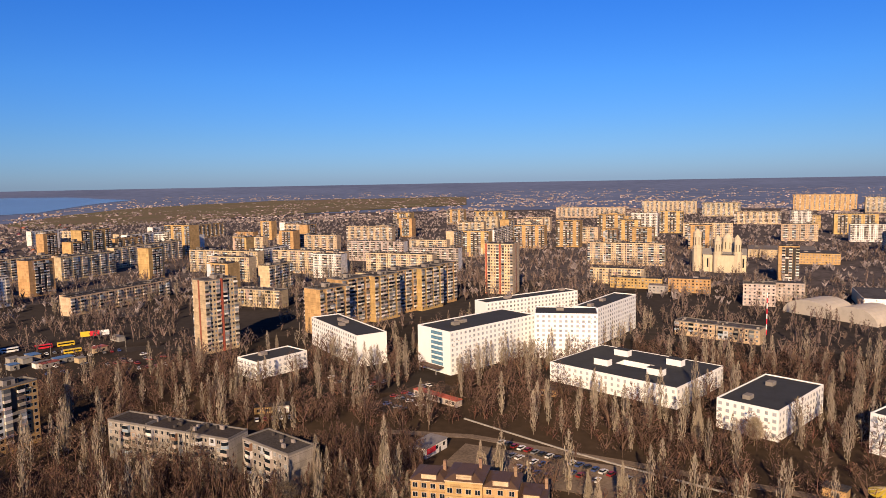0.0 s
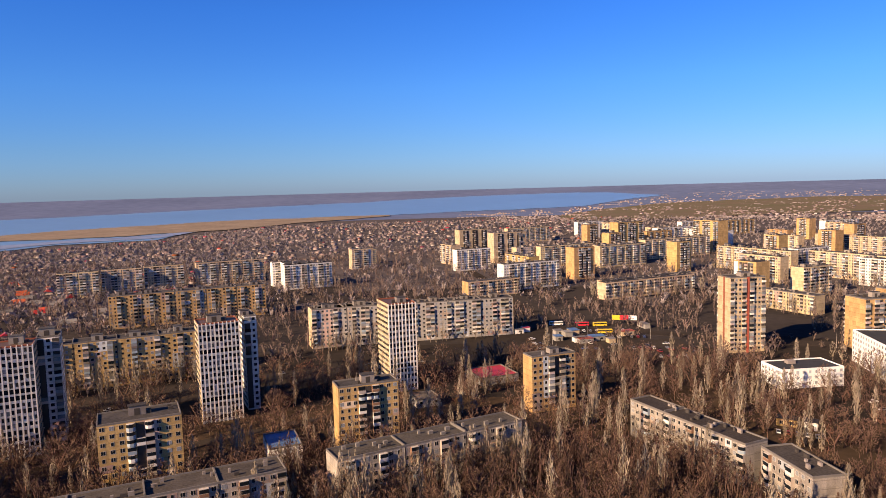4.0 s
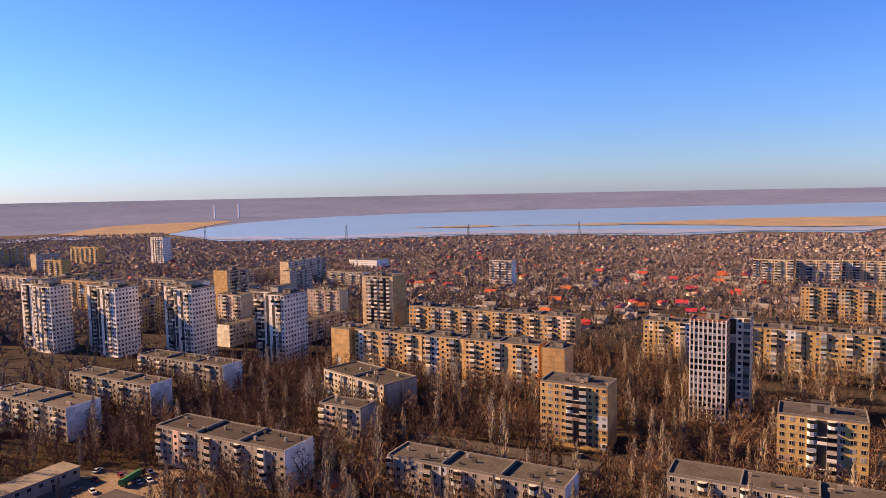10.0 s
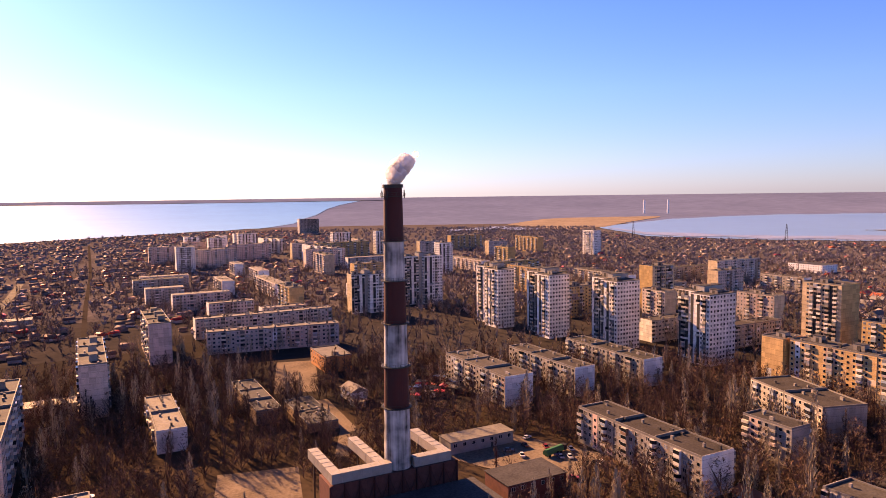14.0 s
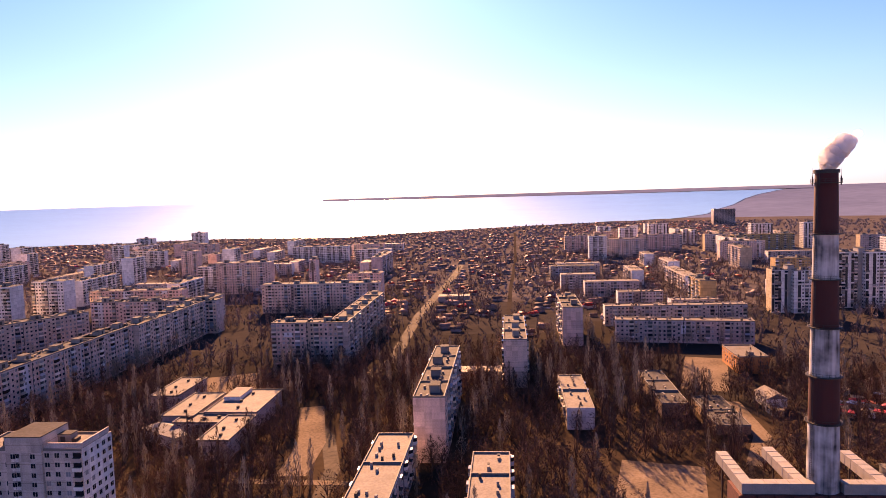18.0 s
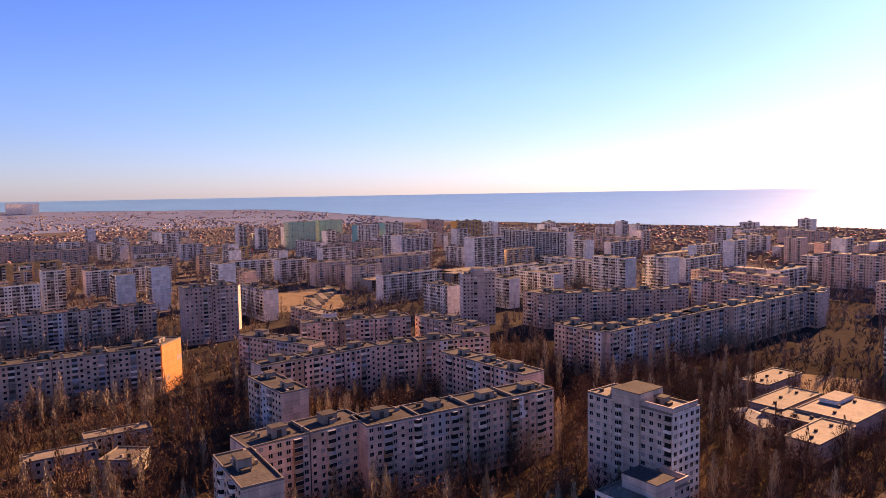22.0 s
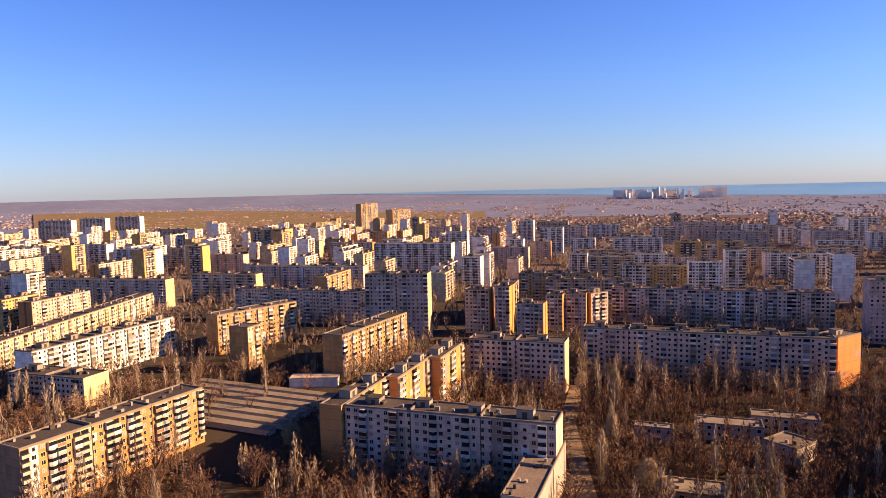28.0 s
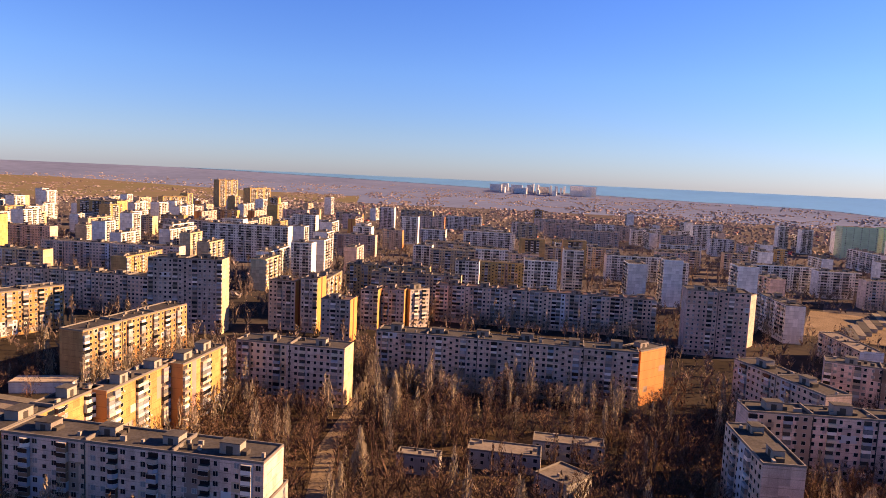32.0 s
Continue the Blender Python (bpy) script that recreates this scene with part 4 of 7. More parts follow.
        part("parapet_wall", Solid().box(a * 0.3, a, -b + 0.4, -b + 0.8, h, h + 1.6).box(a - 0.8, a - 0.4, -b + 0.8, b - 0.4, h, h + 1.6), ["grey"], root)
    # faces: front, back and the two ends
    joined, railings, marks, marks_of_render = Solid(), Solid(), Solid(), Solid()
    blind_end = style not in ("hosplow", "school", "grey16", "white16", "white12", "green", "hotel", "mallg", "brick")
    for face, (w, turn, ox, oy) in enumerate(((length, 0.0, 0, -b), (length, math.pi, 0, b), (depth, math.pi / 2, a + 0.07, 0), (depth, -math.pi / 2, -a - 0.07, 0))):
        if face > 1 and (blind_end or w < 5):
            continue
        got, step = facade(w, floors, pattern if face < 2 else ("w" if style != "hospb" else "k"), bay, rng)
        wins, balcs = got["w"], got["B"]
        if face == 1 and dist > 600:
            wins, balcs = wins + [(bx, bz + 0.95) for bx, bz in balcs], []
        c, sn = math.cos(turn), math.sin(turn)
        singly = near and face != 1 and len(wins) + len(balcs) <= 300
        bw = step / 2 - 0.06
        strips, patches = Solid(), Solid()
        # loggia strips: flat on the wall, the shade of the recess painted in
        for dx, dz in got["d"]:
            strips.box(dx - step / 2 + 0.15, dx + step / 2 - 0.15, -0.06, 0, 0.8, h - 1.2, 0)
        for dx, dz in got["R"]:
            strips.box(dx - step * 0.3, dx + step * 0.3, -0.5, 0, 0, h - 0.1, 1)
        if face < 2 and length > 34:
            # section joints: narrow strips with the pilaster's shadow in their colour
            for i in range(1, sections):
                u = -a + length * i / sections
                strips.box(u - 0.18, u + 0.18, -0.12, 0, 0, h - 0.7, 0)
        if strips.f:
            marks.turned(strips, ox, oy, turn)
        if kind == "plain" and top in ("hut", "vents") and dist < 1000 and face < 2:
            for i in range(int(w / step * floors * 0.06)):
                u = -w / 2 + step * (rng.randrange(round(w / step)) + 0.5)
                k, tall = rng.choice((0, rng.randrange(floors), rng.randrange(floors))), rng.choice((1, 1, 1, 2, 3, floors))
                wide = step * rng.choice((0.5, 0.5, 1.0)) - 0.05
                patches.pane(max(u - wide, -w / 2), min(u + wide, w / 2), -0.025, 0.8 + STOREY * k, min(0.8 + STOREY * (k + tall), h - 0.8), rng.choice((0, 1, 2, 2)))
            marks_of_render.turned(patches, ox, oy, turn)
        if singly:
            wm = WIN_TALL if style in ("hosp", "hosplow", "hospb") else (WIN_WIDE if style == "school" else WIN)
            for wx, wz in wins:
                pick = rng.choice((wm, wm, wm, WIN_PALE, WIN_NARROW)) if wm is WIN else wm
                part("window", pick, None, root, at=(ox + c * wx, oy + sn * wx, wz), turn=turn)
            habit = {}
            for bx, bz in balcs:
                usual = habit.setdefault(bx, rng.choice(BALCONIES[kind]))
                part("balcony", usual if rng.random() < 0.5 else rng.choice(BALCONIES[kind]), None, root, at=(ox + c * bx, oy + sn * bx, bz), turn=turn)
        f, q = Solid(), Solid()
        if not singly:
            for wx, wz in wins:
                ww = rng.choice((0.68, 0.68, 0.5))
                if dist < 600:
                    f.pane(wx - ww - 0.1, wx + ww + 0.1, -0.04, wz, wz + 1.5, 1)
                # far windows turn pale more often: haze and sky put into the glass colour
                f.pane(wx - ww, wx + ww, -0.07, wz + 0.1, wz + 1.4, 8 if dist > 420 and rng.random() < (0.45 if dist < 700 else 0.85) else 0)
                if dist < 600 and rng.random() < 0.07:
                    f.box(wx + ww + 0.15, wx + ww + 0.85, -0.35, 0, wz - 0.5, wz + 0.05, 1, False)
            for bx, bz in balcs:
                q.box(bx - bw, bx + bw, -1.0, 0, bz - 0.1, bz + 1.05, rng.choice((0, 0, 1, 2, 3)), False)
                if rng.random() < 0.5:
                    f.box(bx - bw, bx + bw, -0.95, 0, bz + 1.05, bz + 2.55, rng.choice((0, 8, 8)), False)
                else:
                    # dark pane painted in place of the shaded space behind the panel
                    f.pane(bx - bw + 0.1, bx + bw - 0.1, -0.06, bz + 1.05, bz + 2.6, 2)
        for wx, wz in got["s"]:
            f.pane(wx - 0.6, wx + 0.6, -0.06, wz, wz + 1.1, 0)
        for wx, wz in got["n"]:
            f.pane(wx - step * rng.choice((0.2, 0.3, 0.36)), wx + step * rng.choice((0.2, 0.3, 0.36)), -0.06, wz + rng.choice((0.3, 0.7, 0.7, 0.95)), wz + rng.choice((2.25, 2.4, 2.65)), rng.choice((0, 0, 0, 2, 8)))
        if style in FINS and face < 2:
            n = max(1, round(w / step))
            for i in range(n + 1):
                u = min(max(-w / 2 + step * i, -w / 2 + 0.2), w / 2 - 0.2)
                if face == 0:
                    part("fin", Solid().box(u - 0.2, u + 0.2, -0.8, 0, 0, h), [FINS[style]], root, at=(ox, oy, 0))
        for rx, rz in got["r"]:
            f.pane(rx - step / 2 + 0.2, rx + step / 2 - 0.2, -0.05, rz + 0.7, rz + 2.6, 0)
        joined.turned(f, ox, oy, turn)
        railings.turned(q, ox, oy, turn)
    if style == "hospb":
        for sx in (-1, 1):
            for k in range(1, floors):
                part("stair_window", Solid().box(min(sx * (a + 0.02), sx * (a + 0.14)), max(sx * (a + 0.02), sx * (a + 0.14)), -b * 0.55, b * 0.15, 1.4 + STOREY * k, 3.2 + STOREY * k), ["winblue"], root)
            part("canopy", Solid().box(min(sx * a, sx * (a + 5)), max(sx * a, sx * (a + 5)), -b * 0.6, b * 0.6, 3.2, 3.7), ["roofbrown"], root, "brown flat entrance canopy")
            for v in (-0.5, 0.5):
                part("canopy_post", Solid().box(sx * (a + 4.6) - 0.15, sx * (a + 4.6) + 0.15, b * v - 0.15, b * v + 0.15, -0.3, 3.2), ["concrete"], root)
    if style in ("comb", "orangeend", "red16"):
        for sx in (-1, 1):
            part("stripe", Solid().box(min(sx * (a + 0.05), sx * (a + 0.22)), max(sx * (a + 0.05), sx * (a + 0.22)), -1.0, 0.6, 0, h - 0.2), ["stripe"], root)
    if marks.f:
        k = len(joined.v)
        joined.v += marks.v
        joined.f += [tuple(i + k for i in f) for f in marks.f]
        joined.m += [m + 2 for m in marks.m]
    if marks_of_render.f:
        k = len(joined.v)
        joined.v += marks_of_render.v
        joined.f += [tuple(i + k for i in f) for f in marks_of_render.f]
        joined.m += [m + 9 for m in marks_of_render.m]
    ps = PANELS[kind]
    fronts = ["balc", ps[0], ps[2 % len(ps)], ps[-1]]
    if dist > 700 and railings.f:
        k = len(joined.v)
        joined.v += railings.v
        joined.f += [tuple(i + k for i in f) for f in railings.f]
        joined.m += [m + 4 for m in railings.m]
        railings = Solid()
    if joined.f:
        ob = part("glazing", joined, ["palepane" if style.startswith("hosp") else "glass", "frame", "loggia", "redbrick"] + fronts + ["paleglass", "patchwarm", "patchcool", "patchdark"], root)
        ob["kind"] = "stuff"
    if railings.f:
        ob = part("balcony_front", railings, fronts, root)
        ob["kind"] = "stuff"
    return root


def twin_tower(x, y, length, depth, yaw, floors):
    """A tower of two wings, the striped one standing back."""
    c, w = math.cos(radians(yaw)), math.sin(radians(yaw))
    for style, u, v, l, d, n in (("wing16", -0.36 * length, 0.14 * depth, 0.5 * length, 0.72 * depth, floors), ("grey16", 0.30 * length, -0.10 * depth, 0.56 * length, 0.8 * depth, floors)):
        block(style, x + c * u - w * v, y + w * u + c * v, l, d, yaw, n)
    core = thing("stair_tower", x - w * 0.1 * depth, y + c * 0.1 * depth, yaw, "grey stair and lift head of a tower of flats", "stair tower")
    h = floors * STOREY
    part("shaft", Solid().box(-2.6, 2.6, -0.26 * depth, 0.3 * depth, -0.5, h + 4.6), ["concrete"], core)
    part("cap", Solid().box(-2.9, 2.9, -0.26 * depth - 0.3, 0.3 * depth + 0.3, h + 4.6, h + 4.9), ["roof"], core)


def near_any(x, y, length, depth, yaw):
    c, s = math.cos(radians(yaw)), math.sin(radians(yaw))
    for u in (-0.5, -0.25, 0, 0.25, 0.5):
        for v in (-0.5, 0.5):
            px, py = x + c * u * length - s * v * depth, y + s * u * length + c * v * depth
            for fx, fy, fc, fs, hl, hd in FOOT:
                dx, dy = px - fx, py - fy
                if abs(fc * dx + fs * dy) < hl + 9 and abs(fc * dy - fs * dx) < hd + 9:
                    return True
    return False


def fill(a0, a1, d0, d1, count, styles, seed, lit=0.0):
    """More blocks of the same kinds, set to the town's street grid where there is room."""
    rng = random.Random(seed)
    made = 0
    for k in range(count * 14):
        if made >= count:
            break
        a, d = rng.uniform(a0, a1), math.sqrt(rng.uniform(d0 * d0, d1 * d1))
        x, y = polar(a, d)
        style, floors = rng.choice(styles)
        length = rng.choice((36, 52, 70, 90)) if floors < 12 else rng.uniform(18, 34)
        yaw = 67 + 90 * rng.randrange(4)
        if rng.random() < lit:
            yaw = -23
            length = min(length, 60)
        right = math.degrees(math.atan2(y, x)) - 90
        if math.cos(radians(yaw - right)) < 0.15 or near_any(x, y, length, 13, yaw):
            continue
        block(style, round(x, 1), round(y, 1), length, 13 if floors < 12 else 16, yaw, floors)
        made += 1


def brick_house(x, y, length, depth, yaw, floors):
    """Stepped house of yellow brick with brown hipped roofs and dormers."""
    root = thing("apartment_house", x, y, yaw, "new yellow brick house with stepped bays and brown hipped roofs", "apartment house", group="blocks of the town")
    footprint(x, y, yaw, length, depth)
    a, b, h = length / 2, depth / 2, floors * STOREY
    spans = [(-a, -a * 0.45, 0.0, 0.0), (-a * 0.45, a * 0.1, 1.6, 1.5), (a * 0.1, a * 0.6, 0.4, 0.0), (a * 0.6, a, 1.2, -2.8)]
    for x0, x1, out, up in spans:
        part("wall", Solid().box(x0, x1, -b - out, b, -0.5, h + up), ["yellow"], root)
        part("cornice", Solid().box(x0 - 0.25, x1 + 0.25, -b - out - 0.35, b + 0.35, h + up, h + up + 0.35), ["cream"], root)
        e = 3.2
        top = [(x0 + e, -b - out + e), (x1 - e, -b - out + e), (x1 - e, b - e), (x0 + e, b - e)]
        part("roof", Solid().prism([(x0 - 0.3, -b - out - 0.4), (x1 + 0.3, -b - out - 0.4), (x1 + 0.3, b + 0.4), (x0 - 0.3, b + 0.4)], h + up + 0.35, h + up + 2.0, 0, top), ["roofbrown"], root)
        mid = (x0 + x1) / 2
        part("dormer", Solid().box(mid - 2.2, mid + 2.2, -b - out + 0.3, -b - out + 4.5, h + up + 0.4, h + up + 2.1), ["cream"], root)
        part("dormer_roof", Solid().box(mid - 2.5, mid + 2.5, -b - out + 0.0, -b - out + 4.6, h + up + 2.1, h + up + 2.3), ["roofbrown"], root)
        part("chimney_stack", Solid().box(mid + 3.0, mid + 3.9, 0.5, 1.4, h + up + 1.2, h + up + 4.2), ["brown"], root)
        n = max(2, round((x1 - x0) / 3.0))
        for i in range(n):
            for k in range(floors):
                u = x0 + (x1 - x0) * (i + 0.5) / n
                z = 0.9 + STOREY * k
                if z + 1.6 < h + up:
                    part("window", WIN, None, root, at=(u, -b - out, z))
        part("string_course", Solid().box(x0 + 0.02, x1 - 0.02, -b - out - 0.12, -b - out, h * 0.55, h * 0.55 + 0.3), ["brown"], root)


# ---------- the blocks of the town: style, x, y, length, depth, turn, storeys ----------
block("yel9", -177.3, 271.8, 23.0, 8.8, 63.0, 9)
block("yel9", -211.9, 187.3, 25.1, 10.3, 63.0, 9)
block("yel9", -246.4, 109.0, 27.5, 15.0, 67.0, 9)
block("yel9", -286.3, 29.7, 28.1, 15.0, 67.0, 9)
block("white16", -318.9, 91.7, 15.4, 14.0, 67.0, 16)
block("grey16", -328.2, 108.5, 8.7, 16.0, 67.0, 16)
block("white16", -292.9, 168.3, 18.2, 14.0, 67.0, 16)
block("grey16", -297.0, 187.4, 5.9, 16.0, 67.0, 16)
block("white16", -260.8, 254.0, 14.9, 20.0, 63.0, 16)
block("red16", -145.0, 436.7, 22.7, 14.2, 50.0, 16)
block("red16", 54.8, 641.8, 26.8, 20.3, -23.0, 16)
block("hospb", 19.8, 399.8, 68.6, 27.4, 41.1, 8)
block("hosp", 72.7, 409.0, 36.0, 22.0, -9.2, 9)
block("hosp", 108.4, 457.6, 61.0, 16.0, 52.4, 8)
block("hosp", 61.0, 498.7, 84.3, 14.0, 32.5, 7)
block("hosplow", 139.8, 290.5, 49.2, 25.1, 43.1, 4)
block("hosplow", 179.2, 258.6, 38.8, 14.0, 34.9, 5)
block("hosp", -59.8, 420.9, 68.6, 19.0, -57.9, 6)
block("hosplow", -96.6, 382.9, 33.3, 18.6, 48.0, 3)
for k in range(6):
    u, v = -67 + 26.8 * k, (3.5 if k % 2 else -3.0) + 0.6 * k
    c, w = math.cos(radians(50)), math.sin(radians(50))
    block("yelslab", -41.9 + c * u - w * v, 539.5 + w * u + c * v, 26.4, 17.0, 50.0, 12 if k else 11)
block("khr", -58.9, 235.5, 26.0, 11.3, -40.0, 5)
block("khr", -101.8, 254.4, 58.7, 10.6, -23.5, 5)
block("khr", -169.8, 179.9, 74.3, 12.0, 70.0, 5)
block("khr", -207.2, 91.6, 84.7, 13.0, 67.0, 5)
block("khrw", -251.3, -104.8, 65.1, 15.7, 67.0, 5)
block("khrw", -296.5, -214.0, 61.5, 16.6, 67.0, 5)
block("khrw", -330.8, -196.0, 61.5, 12.7, 67.0, 5)
block("khrw", -369.2, -177.2, 66.1, 13.6, 67.0, 5)
block("khr", -338.3, -68.7, 47.4, 21.4, 50.3, 5)
block("khr", -289.3, -68.9, 21.7, 10.9, 67.0, 5)
block("khrw", -230.6, -9.6, 65.2, 14.0, 67.0, 4)
block("orange", -378.2, -33.3, 113.4, 13.0, 67.0, 9)
block("orangee", -402.7, -93.8, 12.9, 16.0, 67.0, 9)
block("orangee", -349.1, 25.8, 14.1, 11.9, 157.0, 9)
block("yelslab9", -459.0, -9.9, 119.6, 12.0, 67.0, 9)
block("yel16", -495.0, -87.7, 26.2, 18.0, 67.0, 16)
twin_tower(-433.5, -145.1, 26.2, 27.6, 67.0, 15)
twin_tower(-440.5, -209.3, 28.2, 24.6, 67.0, 16)
twin_tower(-447.0, -266.6, 31.2, 22.4, 67.0, 16)
twin_tower(-456.9, -321.4, 35.0, 18.8, 67.0, 16)
twin_tower(-501.2, -439.5, 33.9, 16.0, 157.0, 16)
twin_tower(-436.1, -447.3, 24.9, 16.0, 157.0, 12)
block("yel16", -589.6, -240.4, 25.7, 16.0, 157.0, 14)
block("khr9", -561.3, -147.0, 32.7, 12.0, 67.0, 9)
block("khr9", -538.8, -217.6, 24.8, 12.0, 67.0, 9)
block("yelslab9", -675.7, -448.2, 62.9, 12.0, 157.0, 9)
block("grey9", -790.7, -2.7, 27.2, 14.0, 67.0, 9)
block("khrw", -787.0, -181.8, 50.7, 12.0, 67.0, 5)
block("hosplow", -987.8, -196.5, 47.3, 30.0, 67.0, 3)
block("yelpan9", -768.9, 285.9, 39.1, 12.0, 67.0, 9)
block("yelpan9", -759.1, 327.2, 39.6, 12.0, 67.0, 9)
block("yelpan9", -748.9, 369.5, 40.6, 12.0, 67.0, 9)
block("yelpan9", -724.3, 438.1, 77.3, 12.0, 67.0, 9)
block("yelpan9", -695.2, 615.5, 29.2, 14.0, 67.0, 9)
block("yelslab9", -539.5, 287.1, 122.2, 13.0, 67.0, 9)
block("yelslab9", -401.9, 144.5, 129.8, 13.0, 67.0, 9)
block("khr9y", -334.3, 342.8, 140.0, 13.0, 53.0, 9)
block("grey14", -574.3, 778.4, 51.7, 18.0, 67.0, 14)
block("grey14", -666.0, 813.4, 49.3, 16.0, 67.0, 14)
block("whtpan9", -556.5, 678.3, 46.9, 13.0, 67.0, 9)
block("whtpan9", -405.4, 585.4, 66.0, 13.0, 67.0, 9)
block("whtpan9", -628.5, 461.4, 28.1, 40.0, 67.0, 9)
block("yelpan9", -730.9, 655.2, 28.1, 14.0, 67.0, 7)
block("yelslab5", -408.4, 526.6, 56.3, 13.0, 67.0, 5)
block("khr9", -364.3, 303.4, 43.6, 13.0, 63.0, 9)
block("khr5y", -287.6, 608.9, 106.2, 12.0, 67.0, 5)
block("yelpan9", -417.7, 807.3, 74.0, 13.0, 67.0, 9)
block("yel14", -485.6, 958.5, 47.0, 20.0, 67.0, 16)
block("yel14", -385.0, 1025.5, 46.6, 20.0, -23.0, 16)
block("yelpan9", -480.1, 775.8, 81.6, 12.0, 67.0, 9)
block("yelpan9", -258.4, 823.7, 101.0, 12.0, -23.0, 9)
block("yelpan9", -229.8, 752.8, 54.4, 12.0, -23.0, 9)
block("yelpan9", -153.7, 804.1, 95.7, 12.0, -23.0, 9)
block("yelpan9", -45.7, 754.1, 80.0, 13.0, -23.0, 9)
block("yelpan9", -426.0, 816.9, 70.2, 13.0, 67.0, 9)
block("yelpan9", -287.0, 1033.8, 55.3, 12.0, -23.0, 9)
block("yelpan9", -203.9, 1051.4, 106.9, 12.0, -23.0, 9)
block("yelpan9", -17.6, 923.7, 53.9, 12.0, -23.0, 9)
block("yelpan9", -126.5, 1220.3, 90.6, 12.0, -23.0, 9)
block("khr9", -506.2, 740.4, 54.6, 12.0, 67.0, 9)
block("khr5y", -292.2, 620.3, 111.3, 12.0, 67.0, 5)
block("khr5y", -156.6, 591.5, 46.4, 12.0, -23.0, 5)
block("yelpan9", -400.5, 935.4, 117.0, 12.0, 67.0, 9)
block("grey9", -8.6, 812.8, 62.1, 12.0, -23.0, 9)
block("grey9", -87.1, 917.4, 83.9, 12.0, -23.0, 9)
block("yel14", 48.1, 952.8, 37.2, 16.0, -23.0, 12)
block("yel14", 134.1, 1056.0, 46.5, 16.0, -23.0, 12)
block("yel14", 194.5, 1066.3, 37.3, 16.0, -23.0, 14)
block("yel14", 295.4, 1217.3, 44.0, 16.0, -23.0, 14)
block("whtpan14", 360.4, 1238.0, 45.3, 16.0, -23.0, 14)
block("yel14", 426.7, 1292.8, 41.5, 16.0, -23.0, 14)
block("whtpan14", 632.4, 1225.3, 34.1, 16.0, -23.0, 14)
block("yel14", 711.4, 1195.5, 66.6, 16.0, -23.0, 12)
block("yel14", 916.5, 1344.9, 71.8, 16.0, -23.0, 12)
block("yelpan9", 392.7, 1841.5, 181.2, 16.0, -23.0, 9)
block("yelpan9", 642.8, 1970.2, 146.4, 16.0, -23.0, 12)
block("yel14", 107.5, 1532.5, 74.3, 16.0, -23.0, 12)
block("yel14", 33.6, 1657.6, 43.3, 16.0, -23.0, 12)
block("yel14", -79.0, 1420.1, 39.7, 16.0, -23.0, 14)
block("yelpan9", 443.6, 1160.1, 76.9, 16.0, -23.0, 9)
block("yelpan9", 674.1, 1487.1, 92.0, 16.0, -23.0, 9)
block("yelpan9", 196.3, 1414.9, 50.9, 16.0, -23.0, 9)
block("yelpan9", 235.5, 1118.7, 32.3, 16.0, -23.0, 9)
block("orange9", 1083.4, 1972.2, 159.0, 16.0, -23.0, 16)
block("yelpan9", 720.1, 1794.9, 92.3, 16.0, -23.0, 12)
block("yelpan9", 1194.5, 1822.7, 150.0, 16.0, -23.0, 14)
block("school", 223.9, 626.3, 36.2, 15.0, -23.0, 4)
block("ruin", 255.3, 556.5, 24.0, 14.0, -23.0, 6)
block("ruin", 284.2, 574.7, 30.5, 14.0, -23.0, 5)
block("mall", 367.5, 533.2, 80.2, 60.0, -23.0, 3)
block("hall", 439.5, 898.1, 80.1, 60.0, -23.0, 3)
block("school", 438.5, 820.8, 54.7, 40.0, -23.0, 4)
block("khr5y", 178.1, 443.4, 53.5, 13.0, -40.0, 3)
block("school", 183.8, 655.5, 47.6, 12.0, -23.0, 3)
block("greyslab", -85.1, -637.1, 108.9, 12.0, 157.0, 9)
block("greyslab", -90.7, -295.2, 89.6, 12.4, -113.0, 9)
block("greyslab", -159.6, -368.6, 71.6, 12.5, -113.0, 9)
block("greyslab", -232.6, -439.5, 60.0, 13.5, 67.0, 9)
block("greyslab5", -293.4, -393.0, 88.3, 12.0, 148.6, 5)
block("greyslab5", -325.2, -446.4, 104.4, 12.0, 157.0, 5)
block("greyslab5", -357.2, -588.1, 51.5, 12.0, 157.0, 5)
block("greyslab5", -342.9, -518.9, 37.7, 12.0, 157.0, 5)
block("whtpan9", -724.3, -874.1, 6.5, 46.0, 157.0, 9)
block("whtpan9", -720.2, -852.8, 6.4, 46.0, 157.0, 9)
block("whtpan9", -716.3, -832.2, 6.3, 46.0, 157.0, 9)
block("whtpan9", -712.6, -812.2, 6.2, 46.0, 157.0, 9)
block("whtpan9", -708.9, -793.0, 6.1, 46.0, 157.0, 9)
block("whtpan9", -796.7, -1090.5, 8.9, 46.0, 157.0, 9)
block("whtpan9", -800.8, -1072.4, 8.8, 46.0, 157.0, 9)
block("whtpan9", -804.7, -1054.7, 8.7, 46.0, 157.0, 9)
block("greyslab", -683.7, -788.1, 60.0, 14.0, 157.0, 9)
block("yelslab9", -563.8, -577.5, 34.7, 14.0, 157.0, 9)
block("hotel", -1265.1, -1523.2, 55.6, 20.0, 157.0, 14)
block("orhouse", -281.8, -321.5, 29.8, 16.3, 67.0, 3)
block("garage", -208.6, -253.8, 41.3, 14.0, 67.0, 1)
block("garage", -203.0, -288.8, 58.3, 12.0, 67.0, 2)
block("greyslab5", -155.9, -290.2, 55.1, 12.0, 67.0, 3)
block("greyslab", 71.1, -469.8, 42.2, 12.0, -113.0, 9)
